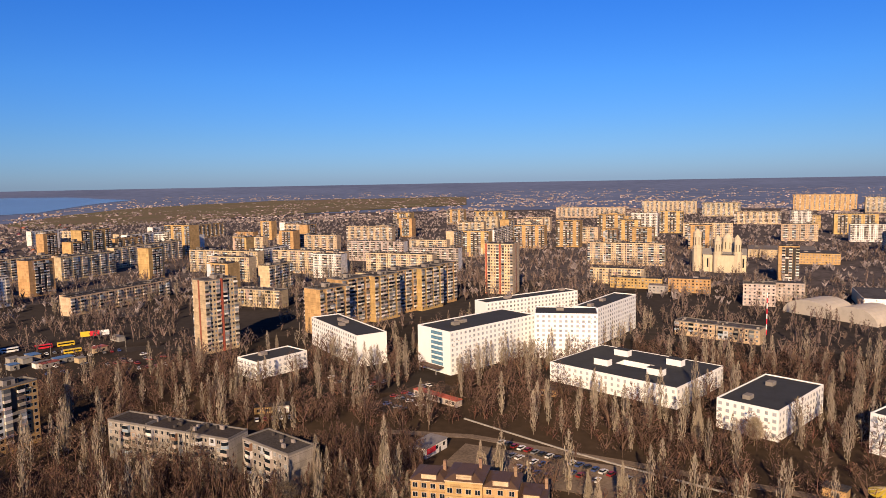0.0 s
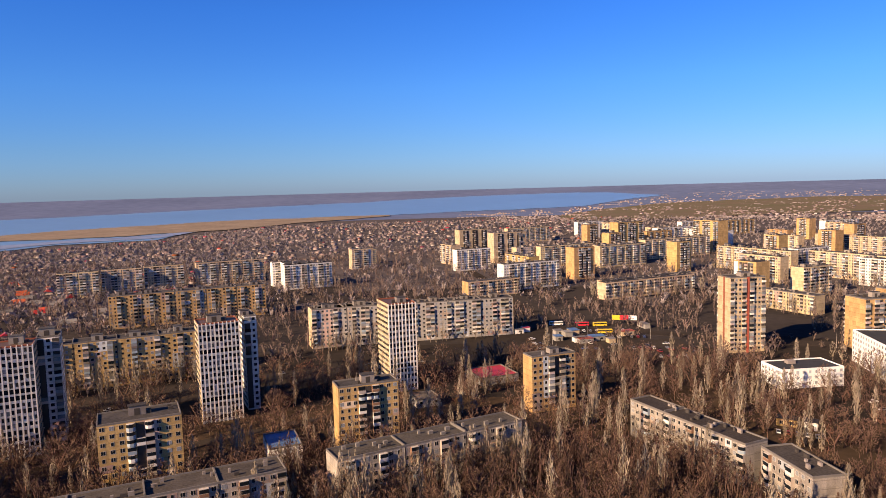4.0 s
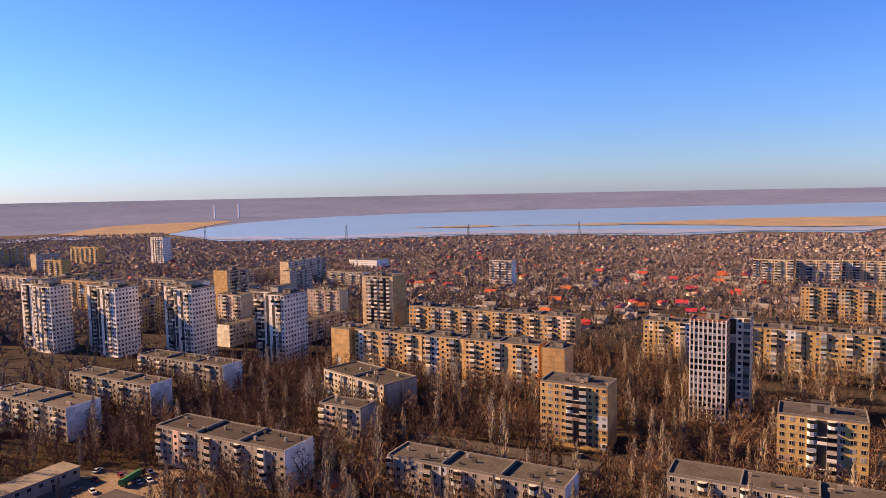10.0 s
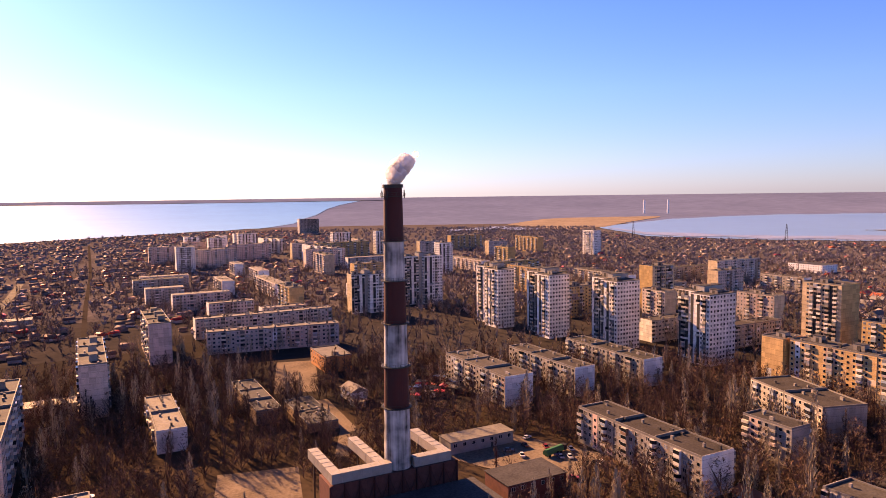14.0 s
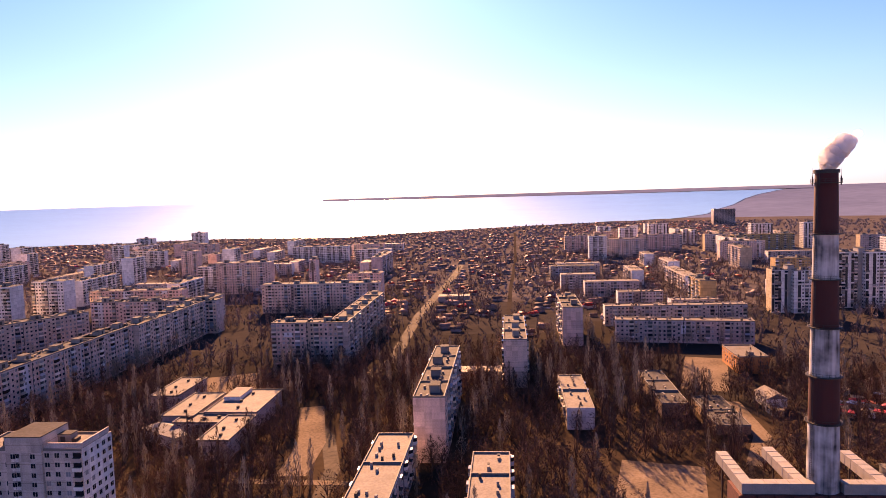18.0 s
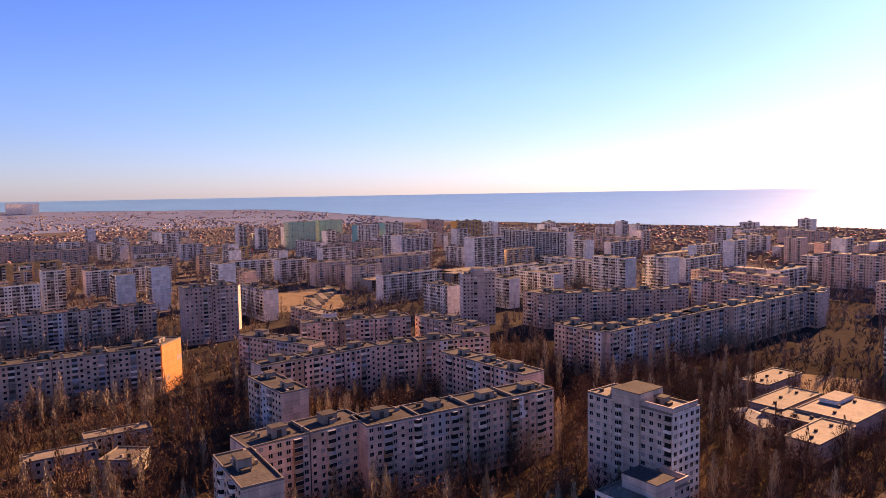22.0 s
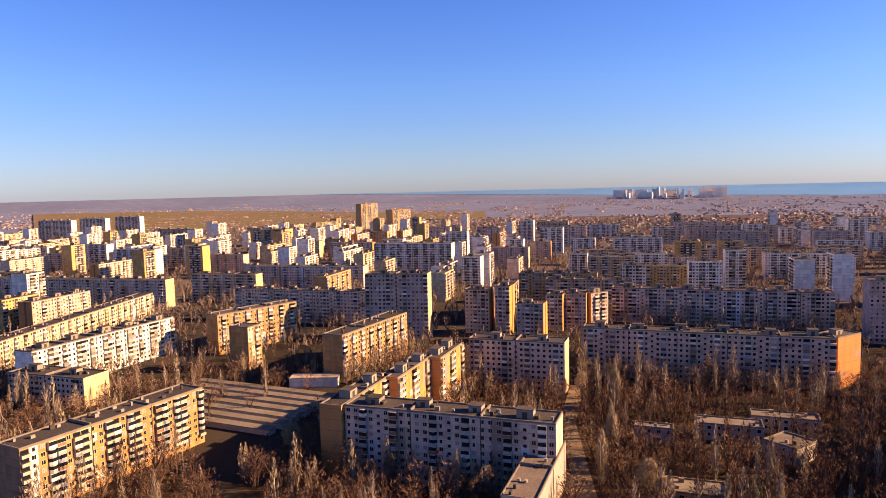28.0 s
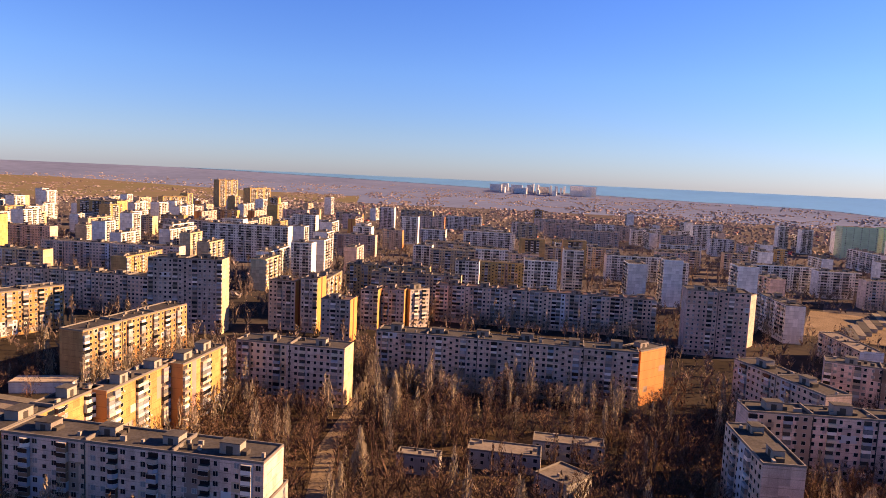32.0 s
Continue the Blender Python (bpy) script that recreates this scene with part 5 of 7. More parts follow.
block("greyslab", 73.2, -677.6, 86.6, 12.0, 157.0, 9)
block("greyslab", 32.4, -548.5, 138.2, 12.0, -113.0, 9)
block("greyslab", -22.7, -806.7, 64.9, 14.0, 157.0, 12)
block("greyslab", -98.8, -793.2, 7.9, 14.0, 157.0, 12)
block("greyslab", 41.2, -1045.8, 24.0, 14.0, 157.0, 12)
block("greyslab", 120.6, -224.7, 80.7, 14.0, -120.0, 9)
block("greyslab", 154.7, -175.6, 43.2, 14.0, -113.0, 9)
block("greyslab", 146.2, -142.5, 28.8, 12.0, 152.0, 9)
block("greyslab", 201.1, -215.0, 33.5, 11.9, 157.0, 9)
block("greyslab", 219.8, -264.7, 64.9, 12.0, -113.0, 9)
block("greyslab", 184.8, -318.0, 60.3, 12.0, -133.3, 9)
block("greyslab", 137.2, -287.0, 58.4, 12.0, 157.0, 9)
block("greyslab", 262.4, -284.3, 54.2, 12.0, 175.8, 9)
block("greyslab", 260.0, -350.4, 68.0, 12.0, -135.0, 9)
block("greyslab", 202.1, -369.1, 58.0, 12.0, 157.0, 9)
block("greyslab", 122.1, -383.9, 35.0, 14.0, 157.0, 9)
block("greyslab", 85.8, -432.3, 124.6, 12.0, -113.0, 9)
block("greyslab", 191.9, -508.4, 24.4, 30.0, 157.0, 9)
block("greyslab", 144.8, -531.5, 114.7, 14.0, -141.4, 9)
block("greyslab", 51.9, -600.0, 104.5, 14.0, 157.0, 9)
block("whtpan14", 179.0, -649.6, 39.6, 16.0, 157.0, 14)
block("whtpan14", 139.6, -669.9, 28.4, 16.0, 157.0, 14)
block("whtpan14", 389.7, -805.0, 50.2, 20.0, -113.0, 16)
block("dkroof", 403.8, -1025.4, 136.8, 16.0, 157.0, 14)
block("whtpan14", 297.7, -927.3, 25.0, 16.0, 157.0, 12)
block("whtpan9", 289.1, -515.3, 32.3, 16.0, 157.0, 9)
block("white12", 243.9, -490.1, 25.6, 16.0, -143.4, 14)
block("mallg", 418.0, -656.6, 110.5, 40.0, -113.0, 4)
block("mallg", 373.1, -718.8, 66.3, 40.0, -113.0, 4)
block("green", 890.9, -1030.3, 54.3, 24.0, -113.0, 18)
block("green", 881.9, -1104.2, 52.7, 24.0, -113.0, 18)
block("greenw", 759.0, -1059.0, 44.1, 20.0, -113.0, 16)
block("greenw", 745.9, -1130.4, 45.1, 20.0, -113.0, 16)
block("gold", 693.5, -1345.3, 70.0, 20.0, -113.0, 14)
block("greyslab", 786.4, -1358.0, 47.6, 20.0, -113.0, 14)
block("whtpan14", 612.6, -609.5, 75.1, 16.0, -113.0, 9)
block("whtpan14", 567.1, -640.2, 41.0, 16.0, -113.0, 9)
block("greyslab", 410.6, -382.2, 23.9, 16.0, -149.8, 12)
block("greyslab", 483.1, -688.5, 162.0, 14.0, -113.0, 9)
block("greyslab", 448.4, -621.7, 39.4, 14.0, -113.0, 9)
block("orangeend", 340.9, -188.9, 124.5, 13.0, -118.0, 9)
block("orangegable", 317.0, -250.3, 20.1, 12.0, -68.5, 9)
block("khr9r", 472.6, -274.0, 151.3, 13.0, -118.0, 9)
block("greyslab", 391.3, -351.5, 37.1, 18.0, -118.0, 14)
block("whtpan14", 610.0, -370.3, 18.0, 16.0, -113.0, 14)
block("whtpan14", 683.3, -487.0, 65.1, 16.0, -113.0, 9)
block("whtpan14", 634.0, -500.9, 23.5, 16.0, -113.0, 9)
block("whtpan14", 863.0, -385.7, 61.7, 16.0, -113.0, 12)
block("whtpan14", 769.5, -272.8, 20.5, 16.0, -113.0, 9)
block("greyslab", 1165.7, -705.9, 167.8, 14.0, -113.0, 9)
block("greyslab", 1018.9, -631.6, 74.1, 14.0, -113.0, 9)
block("gold", 777.6, -750.7, 44.4, 16.0, -113.0, 9)
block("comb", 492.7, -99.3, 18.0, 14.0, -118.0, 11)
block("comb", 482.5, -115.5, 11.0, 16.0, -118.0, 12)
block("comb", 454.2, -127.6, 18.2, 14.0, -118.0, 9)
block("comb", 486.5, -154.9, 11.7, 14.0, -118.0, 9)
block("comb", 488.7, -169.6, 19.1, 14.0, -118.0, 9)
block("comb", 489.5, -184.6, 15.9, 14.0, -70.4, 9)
block("khr9", 490.6, -40.0, 45.0, 14.0, -108.0, 16)
block("greyslab", 240.4, -37.0, 78.1, 13.0, -118.0, 9)
block("zig", 274.2, -5.0, 45.8, 9.0, -28.0, 9)
block("zig", 305.6, -27.6, 41.6, 9.0, -28.0, 9)
block("zig", 331.6, -48.1, 33.2, 9.0, -28.0, 9)
block("khr9", 347.3, -90.1, 50.1, 13.0, -118.0, 9)
block("yel5s", 412.6, -14.6, 74.6, 13.0, -33.8, 9)
block("yel5", 273.0, 88.0, 77.0, 13.0, -36.6, 8)
block("whtpan9", 441.0, 144.0, 104.0, 13.0, -30.0, 8)
block("yelslab5", 523.2, 190.7, 218.2, 13.0, -11.7, 7)
block("yel5s", 490.0, 61.0, 65.0, 13.0, -47.5, 9)
block("yel5s", 424.0, 58.0, 12.0, 14.0, -33.0, 9)
block("khr9", 379.7, 146.9, 50.8, 16.0, -118.0, 5)
block("khr9", 718.5, 256.8, 212.8, 13.0, -113.0, 9)
block("yel14", 1918.5, -75.9, 60.0, 22.0, -50.0, 24)
block("yel14", 1660.4, -140.5, 60.0, 22.0, -50.0, 20)
block("greyslab", 753.6, 37.1, 135.5, 13.0, -113.0, 9)
block("greyslab", 570.4, 30.8, 121.2, 13.0, -118.0, 9)
block("yel14", 1262.2, 119.0, 67.0, 30.0, -113.0, 14)
block("whtpan14", 830.4, -88.1, 96.1, 16.0, -113.0, 14)
block("whtpan14", 1743.9, 652.3, 91.5, 16.0, -113.0, 18)
block("whtpan14", 1817.9, 593.8, 73.2, 16.0, -113.0, 18)
block("whtpan14", 1900.2, 536.1, 74.0, 16.0, -113.0, 18)
block("greyslab", 1051.9, 385.5, 52.5, 16.0, -113.0, 9)
block("whtpan14", 1089.6, 356.0, 47.1, 16.0, -113.0, 12)
block("whtpan14", 965.7, 264.5, 63.7, 16.0, -113.0, 12)
block("yelpan9", 1073.3, 223.2, 88.4, 14.0, -113.0, 9)
block("greyslab", 934.0, 149.4, 63.0, 14.0, -113.0, 9)
block("yelpan9", 1127.4, 45.0, 33.9, 16.0, -113.0, 9)
block("yelpan9", 1674.6, 367.9, 117.1, 14.0, -113.0, 9)
block("yelpan9", 1678.7, 729.0, 132.1, 14.0, -23.0, 9)
block("greyslab", 979.3, 409.2, 61.7, 14.0, -23.0, 9)
block("yel14", 1606.0, 33.4, 60.0, 16.0, -50.0, 12)
block("greyslab", 1393.6, -190.7, 66.4, 14.0, -113.0, 9)
block("greyslab", 886.7, -215.2, 60.2, 14.0, -113.0, 9)
block("orangeend", 959.5, -285.1, 27.2, 14.0, -113.0, 9)
block("orangeend", 1149.3, -391.5, 55.6, 14.0, -113.0, 12)
block("yelpan9", 1374.2, -296.7, 43.9, 14.0, -113.0, 9)
block("greyslab", -50.7, -444.6, 45.8, 13.0, 157.0, 9)
block("greyslab", -92.4, -492.6, 133.0, 13.0, -113.0, 9)
block("whtpan9", -653.8, 459.0, 21.7, 12.0, 67.0, 9)
block("whtpan9", -611.4, 463.0, 51.9, 12.0, 67.0, 9)
block("white12", 53.9, -230.7, 33.6, 15.0, 157.0, 12)
block("white12", 46.0, -199.5, 26.1, 14.0, -113.0, 6)
block("greyslab5", -77.5, -201.1, 37.3, 12.8, -113.0, 5)
block("greyslab5", -47.6, -223.5, 57.1, 13.7, -113.0, 5)
block("kg", 258.7, -155.3, 26.1, 10.0, -118.0, 2)
block("kg", 234.4, -166.1, 13.1, 14.0, -155.1, 2)
block("kg", 260.9, -182.1, 26.2, 9.0, -118.0, 2)
block("kg", 209.5, -113.9, 19.6, 12.0, -118.0, 1)
block("kg", 260.9, -124.0, 15.2, 6.0, -118.0, 2)
brick_house(9.5, 192.2, 38.6, 10.3, -14.2, 7)
block("bluehall", -228.5, 157.1, 12.8, 18.0, 63.0, 2)
block("redmarket", -229.8, 294.9, 22.2, 22.0, 63.0, 1)
block("kg", -229.0, 240.6, 11.8, 12.0, 63.0, 1)
block("kg", 195.3, 625.3, 16.6, 12.0, -23.0, 2)
block("garage5", 210.6, -59.9, 48.2, 11.0, -28.0, 5)

# the same town farther off, where the blocks stand close together
fill(-33, 42, 640, 1500, 44, [("yelpan9", 9), ("yelpan9", 9), ("yel14", 12), ("khr5y", 5), ("whtpan9", 9), ("yelslab9", 9)], 3)
# mostly white panels, lightening the far blocks partly to stand for haze
fill(178, 236, 500, 1500, 74, [("greyslab", 9), ("whtpan9", 9), ("whtpan14", 14), ("greyslab5", 5), ("whtpan9", 9), ("whtpan14", 12)], 4)
fill(236, 262, 520, 1000, 26, [("whtpan9", 9), ("yelpan9", 9), ("greyslab", 9), ("whtpan14", 12), ("yelslab9", 9)], 15, 0.3)
fill(236, 296, 560, 1750, 100, [("whtpan9", 9), ("yelpan9", 9), ("yelslab9", 9), ("whtpan14", 12), ("comb", 9), ("yel14", 14), ("whtpan14", 14), ("orangeend", 9), ("whtpan9", 9)], 5, 0.6)
fill(116, 147, 560, 1350, 22, [("grey16", 14), ("yelslab9", 9), ("greyslab5", 5), ("khr9", 9)], 6)
fill(104, 117, 480, 900, 8, [("khr9", 9), ("khrw", 5)], 7)
fill(142, 152, 560, 900, 7, [("greyslab5", 5), ("greyslab5", 5), ("khrw", 5)], 8)
fill(166, 180, 640, 1350, 16, [("greyslab", 9), ("greyslab5", 5), ("whtpan9", 9)], 9)
fill(144, 151, 800, 1400, 9, [("greyslab", 9), ("whtpan14", 12)], 10)
fill(184, 262, 620, 1500, 38, [("whtpan9", 9), ("whtpan14", 14), ("whtpan9", 9), ("whtpan9", 9), ("yelpan9", 9)], 16)
fill(262, 296, 560, 1500, 16, [("whtpan9", 9), ("yelpan9", 9), ("whtpan14", 12), ("yelslab9", 9)], 17, 0.5)
fill(-33, 30, 700, 1500, 12, [("yelpan9", 9), ("yel14", 12), ("whtpan9", 9), ("khr5y", 5)], 18)


def courtyard_block(x, y, length, depth, yaw, floors):
    """Low hospital building round an open court."""
    root = thing("hospital_block", x, y, yaw, "low white hospital building round a courtyard", "hospital block")
    footprint(x, y, yaw, length, depth)
    a, b, h = length / 2, depth / 2, floors * STOREY + 1.6
    ca, cb = 9.0, 5.0
    for n, (x0, x1, y0, y1) in enumerate(((-a, a, -b, -cb), (-a, a, cb, b), (-a, -ca, -cb, cb), (ca, a, -cb, cb))):
        part("wing", Solid().box(x0, x1, y0, y1, -0.5, h - 0.5), ["hospital"], root)
        part("roof", Solid().box(x0 + (0.4 if x0 == -a else 0), x1 - (0.4 if x1 == a else 0), y0 + (0.4 if y0 == -b else 0), y1 - (0.4 if y1 == b else 0), h - 0.5, h - 0.2 - 0.01 * n), ["roofnew"], root)
    p = Solid()
    p.box(-a, a, -b, -b + 0.4, h - 0.5, h).box(-a, a, b - 0.4, b, h - 0.5, h).box(-a, -a + 0.4, -b + 0.4, b - 0.4, h - 0.5, h).box(a - 0.4, a, -b + 0.4, b - 0.4, h - 0.5, h)
    part("parapet", p, ["hospital"], root)
    part("court_floor", Solid().box(-ca, ca, -cb, cb, -0.3, 0.2), ["concrete"], root)
    for hx, hy in ((-14, 12), (16, 12), (-12, -11), (17, -10)):
        part("roof_hut", Solid().box(hx - 4, hx + 4, hy - 2.2, hy + 2.2, h - 0.2, h + 3.0, 0).box(hx - 4.1, hx + 4.1, hy - 2.3, hy + 2.3, h + 3.0, h + 3.2, 1), ["hospital", "roofnew"], root)
    for w, turn, ox, oy in ((length, 0.0, 0, -b), (depth, math.pi / 2, a, 0), (depth, -math.pi / 2, -a, 0)):
        n = int(w / 3.4)
        for i in range(n):
            for k in range(floors):
                u = -w / 2 + w * (i + 0.5) / n
                part("window", WIN_TALL, None, root, at=(ox + math.cos(turn) * u, oy + math.sin(turn) * u, 1.6 + STOREY * k), turn=turn)


courtyard_block(97.1, 347.7, 69.9, 50.1, -44.8, 3)


# ---------- boiler house and its chimney ----------
def chimney(x, y):
    root = thing("chimney", x, y, 0, "tall smoke-stained chimney painted in red and white bands", "chimney")
    footprint(x, y, 0, 12, 12)
    radius = lambda z: 4.75 - 1.75 * z / 108
    levels = [0, 35, 48.7, 63, 77, 90, 108]
    for i in range(6):
        z0, z1 = levels[i], levels[i + 1]
        part("band", Solid().tube(0, 0, radius(z0), radius(z1), z0, z1, 36), ["chimneywhite" if i % 2 == 0 else "chimneyred"], root, "sooty white painted band" if i % 2 == 0 else "dark red painted band")
    for z in levels[1:-1] + [104.5]:
        r = radius(z)
        s = Solid().tube(0, 0, r + 1.0, r + 1.0, z - 0.12, z + 0.12, 28)
        for i in range(18):
            a = 2 * math.pi * i / 18
            b = 2 * math.pi * (i + 1) / 18
            p, q = ((r + 0.95) * math.cos(a), (r + 0.95) * math.sin(a)), ((r + 0.95) * math.cos(b), (r + 0.95) * math.sin(b))
            s.cone((*p, z), (*p, z + 1.2), 0.05, 0.05, 4)
            for up in (0.6, 1.2):
                s.cone((*p, z + up), (*q, z + up), 0.04, 0.04, 4)
        part("gallery", s, ["steel"], root, "narrow steel gallery with a railing")
    s = Solid()
    for i in range(150):
        z = 6 + 0.66 * i
        r = radius(z) + 0.25
        s.box(r, r + 0.06, -0.3, 0.3, z, z + 0.06)
    s.cone((radius(6) + 0.28, -0.32, 6), (radius(105) + 0.28, -0.32, 105), 0.04, 0.04, 4).cone((radius(6) + 0.28, 0.32, 6), (radius(105) + 0.28, 0.32, 105), 0.04, 0.04, 4)
    part("ladder", s, ["steel"], root)
    part("rim", Solid().tube(0, 0, 3.4, 3.4, 107.2, 108.3, 32), ["steel"], root, "black sooty rim")
    for a in (0.3, 1.9, 3.6, 5.0):
        part("aerial", Solid().box(-0.15, 0.15, -0.1, 0.1, -1.0, 1.6).cone((0, 0, 1.6), (0, 0, 4.0), 0.05, 0.02, 4), ["steel"], root, at=(4.0 * math.cos(a), 4.0 * math.sin(a), 104.5 + 0.3), turn=a)


chimney(-165, -156)


def boiler_house(x, y, yaw):
    root = thing("boiler_house", x, y, yaw, "dark red boiler house with pale flue ducts on a steel frame", "boiler house")
    c, s = math.cos(radians(yaw)), math.sin(radians(yaw))
    footprint(x + c * 36 - s * 26, y + s * 36 + c * 26, yaw, 84, 62)
    part("hall", Solid().box(4, 66, -14, 19, -0.5, 7.0), ["boilerwall"], root)
    part("hall_roof", Solid().box(3.6, 66.4, -14.4, 19.4, 7.0, 7.4), ["roof"], root)
    part("wall", Solid().box(15, 60, 19.6, 30.4, -0.5, 14.6), ["boilerwall"], root, "dark red brick wall in shade")
    for n, (x0, x1, y0, y1) in enumerate(((16, 36.6, 20.4, 23.8), (44.6, 58.5, 20.4, 23.8), (16, 19.4, 23.8, 46), (32, 35.4, 23.8, 50), (55.1, 58.5, 23.8, 47))):
        d = Solid().box(x0, x1, y0, y1, 14.6, 17.8)
        part("flue_duct", d, ["duct"], root, "pale clad flue duct")
        m = 6
        for i in range(1, m):
            j = Solid()
            if x1 - x0 > y1 - y0:
                u = x0 + (x1 - x0) * i / m
                j.box(u - 0.06, u + 0.06, y0 - 0.05, y1 + 0.08, 14.6, 17.9)
            else:
                u = y0 + (y1 - y0) * i / m
                j.box(x0 - 0.05, x1 + 0.05, u - 0.06, u + 0.06, 14.6, 17.9)
            part("duct_joint", j, ["concrete"], root)
    for u in range(15, 62, 5):
        for v in (19.3,):
            part("column", Solid().box(u - 0.25, u + 0.25, v - 0.3, v + 0.3, -0.5, 14.6), ["chimneyred"], root, "red painted steel column")
    for u in (17.5, 33.5, 57):
        for v in (34, 44):
            part("column", Solid().box(u - 0.25, u + 0.25, v - 0.25, v + 0.25, -0.5, 14.6), ["steel"], root)
    for u in range(15, 57, 5):
        part("brace", Solid().cone((u, 19.2, 1), (u + 5, 19.2, 13.5), 0.12, 0.12, 4).cone((u + 5, 19.2, 1), (u, 19.2, 13.5), 0.12, 0.12, 4), ["chimneyred"], root)


boiler_house(-118, -149, 157)

# steam over the chimney, a thin white puff
vapour = bpy.data.materials.new("steam")
vapour.use_nodes = True
vn = vapour.node_tree.nodes
vl = vapour.node_tree.links.new
vn.remove(vn["Principled BSDF"])
vd, vt, vc = vn.new("ShaderNodeBsdfDiffuse"), vn.new("ShaderNodeBsdfTranslucent"), vn.new("ShaderNodeBsdfTransparent")
vd.inputs["Color"].default_value = vt.inputs["Color"].default_value = (1.0, 1.0, 1.0, 1)
v1, v2 = vn.new("ShaderNodeMixShader"), vn.new("ShaderNodeMixShader")
v1.inputs[0].default_value = 0.8
vl(vd.outputs[0], v1.inputs[1])
vl(vt.outputs[0], v1.inputs[2])
vnoise, vmap = vn.new("ShaderNodeTexNoise"), vn.new("ShaderNodeMapRange")
vnoise.inputs["Scale"].default_value, vnoise.inputs["Detail"].default_value = 0.5, 5.0
vmap.inputs["From Min"].default_value, vmap.inputs["From Max"].default_value = 0.40, 0.66
vmap.inputs["To Min"].default_value, vmap.inputs["To Max"].default_value = 0.45, 1.0
vl(vnoise.outputs[0], vmap.inputs[0])
vl(vmap.outputs[0], v2.inputs[0])
vl(vc.outputs[0], v2.inputs[1])
vl(v1.outputs[0], v2.inputs[2])
vl(v2.outputs[0], vn["Material Output"].inputs["Surface"])
puff = Solid()
prng = random.Random(4)
for i in range(26):
    u = i / 25
    cx, cy, cz = -3.6 * u ** 1.3 + prng.gauss(0, 0.8 * u), 4.4 * u ** 1.3 + prng.gauss(0, 0.8 * u), 0.4 + 8.5 * u ** 0.8 + prng.gauss(0, 0.6 * u)
    r = (1.3 + 1.9 * math.sin(math.pi * u ** 0.8)) * prng.uniform(0.75, 1.1)
    k, rings, sides = len(puff.v), 8, 14
    for p in range(rings + 1):
        th = math.pi * (0.02 + 0.96 * p / rings)
        for q in range(sides):
            w = 2 * math.pi * q / sides
            v = Vector((math.sin(th) * math.cos(w), math.sin(th) * math.sin(w), math.cos(th)))
            puff.v.append(tuple(Vector((cx, cy, cz)) + v * r * (1 + 0.16 * noise.noise(v * 1.6 + Vector((i * 3.1, 0, 0))))))
    puff.f += [(k + p * sides + q, k + (p + 1) * sides + q, k + (p + 1) * sides + (q + 1) % sides, k + p * sides + (q + 1) % sides) for p in range(rings) for q in range(sides)]
puff.m = [0] * len(puff.f)
me = puff.mesh("steam_plume", [vapour])
me.polygons.foreach_set("use_smooth", [True] * len(me.polygons))
plume = tagged(new("steam_plume", me), "white puff of steam drifting from the chimney", "steam", kind="stuff")
plume.location = (-165, -156, 108)


# ---------- church ----------
def church(x, y, yaw):
    root = thing("church", x, y, yaw, "pale limestone church with several capped towers, unfinished", "church")
    footprint(x, y, yaw, 62, 44)
    part("nave", Solid().box(-18, 26, -9, 13, -0.5, 19), ["church"], root)
    part("nave_roof", Solid().gable(-18, 26, -9, 13, 19, 25, 0.6), ["slate"], root)
    part("transept", Solid().box(0, 14, -15, 18, -0.5, 19), ["church"], root)
    part("transept_roof", Solid().box(-0.4, 14.4, -15.4, 18.4, 19, 19.6), ["slate"], root)

    def tower(px, py, r, h, cap):
        t = Solid().tube(px, py, r, r * 0.96, -0.5, h * 0.62, 8).tube(px, py, r * 0.9, r * 0.86, h * 0.62, h, 8)
        ob = part("tower", t, ["church"], root)
        part("cornice", Solid().tube(px, py, r * 1.12, r * 1.12, h * 0.61, h * 0.64, 8), ["church"], ob)
        part("cap", Solid().tube(px, py, r * 0.95, r * 0.45, h, h + cap * 0.6, 8).tube(px, py, r * 0.45, 0.1, h + cap * 0.6, h + cap, 8), ["church"], ob)
        for i in range(8):
            a = math.pi / 8 + math.pi / 4 * i
            # tower opening: a flat dark piece coloured as its inner shade
            n = Solid().box(-0.35, 0.35, -0.12, 0.1, h * 0.68, h * 0.9)
            part("opening", n, ["loggia"], ob, at=(px + r * 0.86 * math.sin(a), py - r * 0.86 * math.cos(a), 0), turn=a)

    tower(-24, -4, 5.2, 42, 5)
    tower(-3, -12, 4.6, 34, 5)
    tower(17, -12, 4.6, 34, 5)
    tower(-3, 15, 4.2, 34, 5)
    tower(17, 15, 4.2, 34, 5)
    tower(7, 2, 7.0, 36, 6)
    for px in range(-16, 26, 6):
        part("buttress", Solid().box(px - 0.8, px + 0.8, -10.4, -9, -0.5, 16), ["church"], root)
        part("tall_window", Solid().box(px + 2.2, px + 3.8, -9.12, -9, 5, 15), ["glass"], root)


church(306, 762, -22)


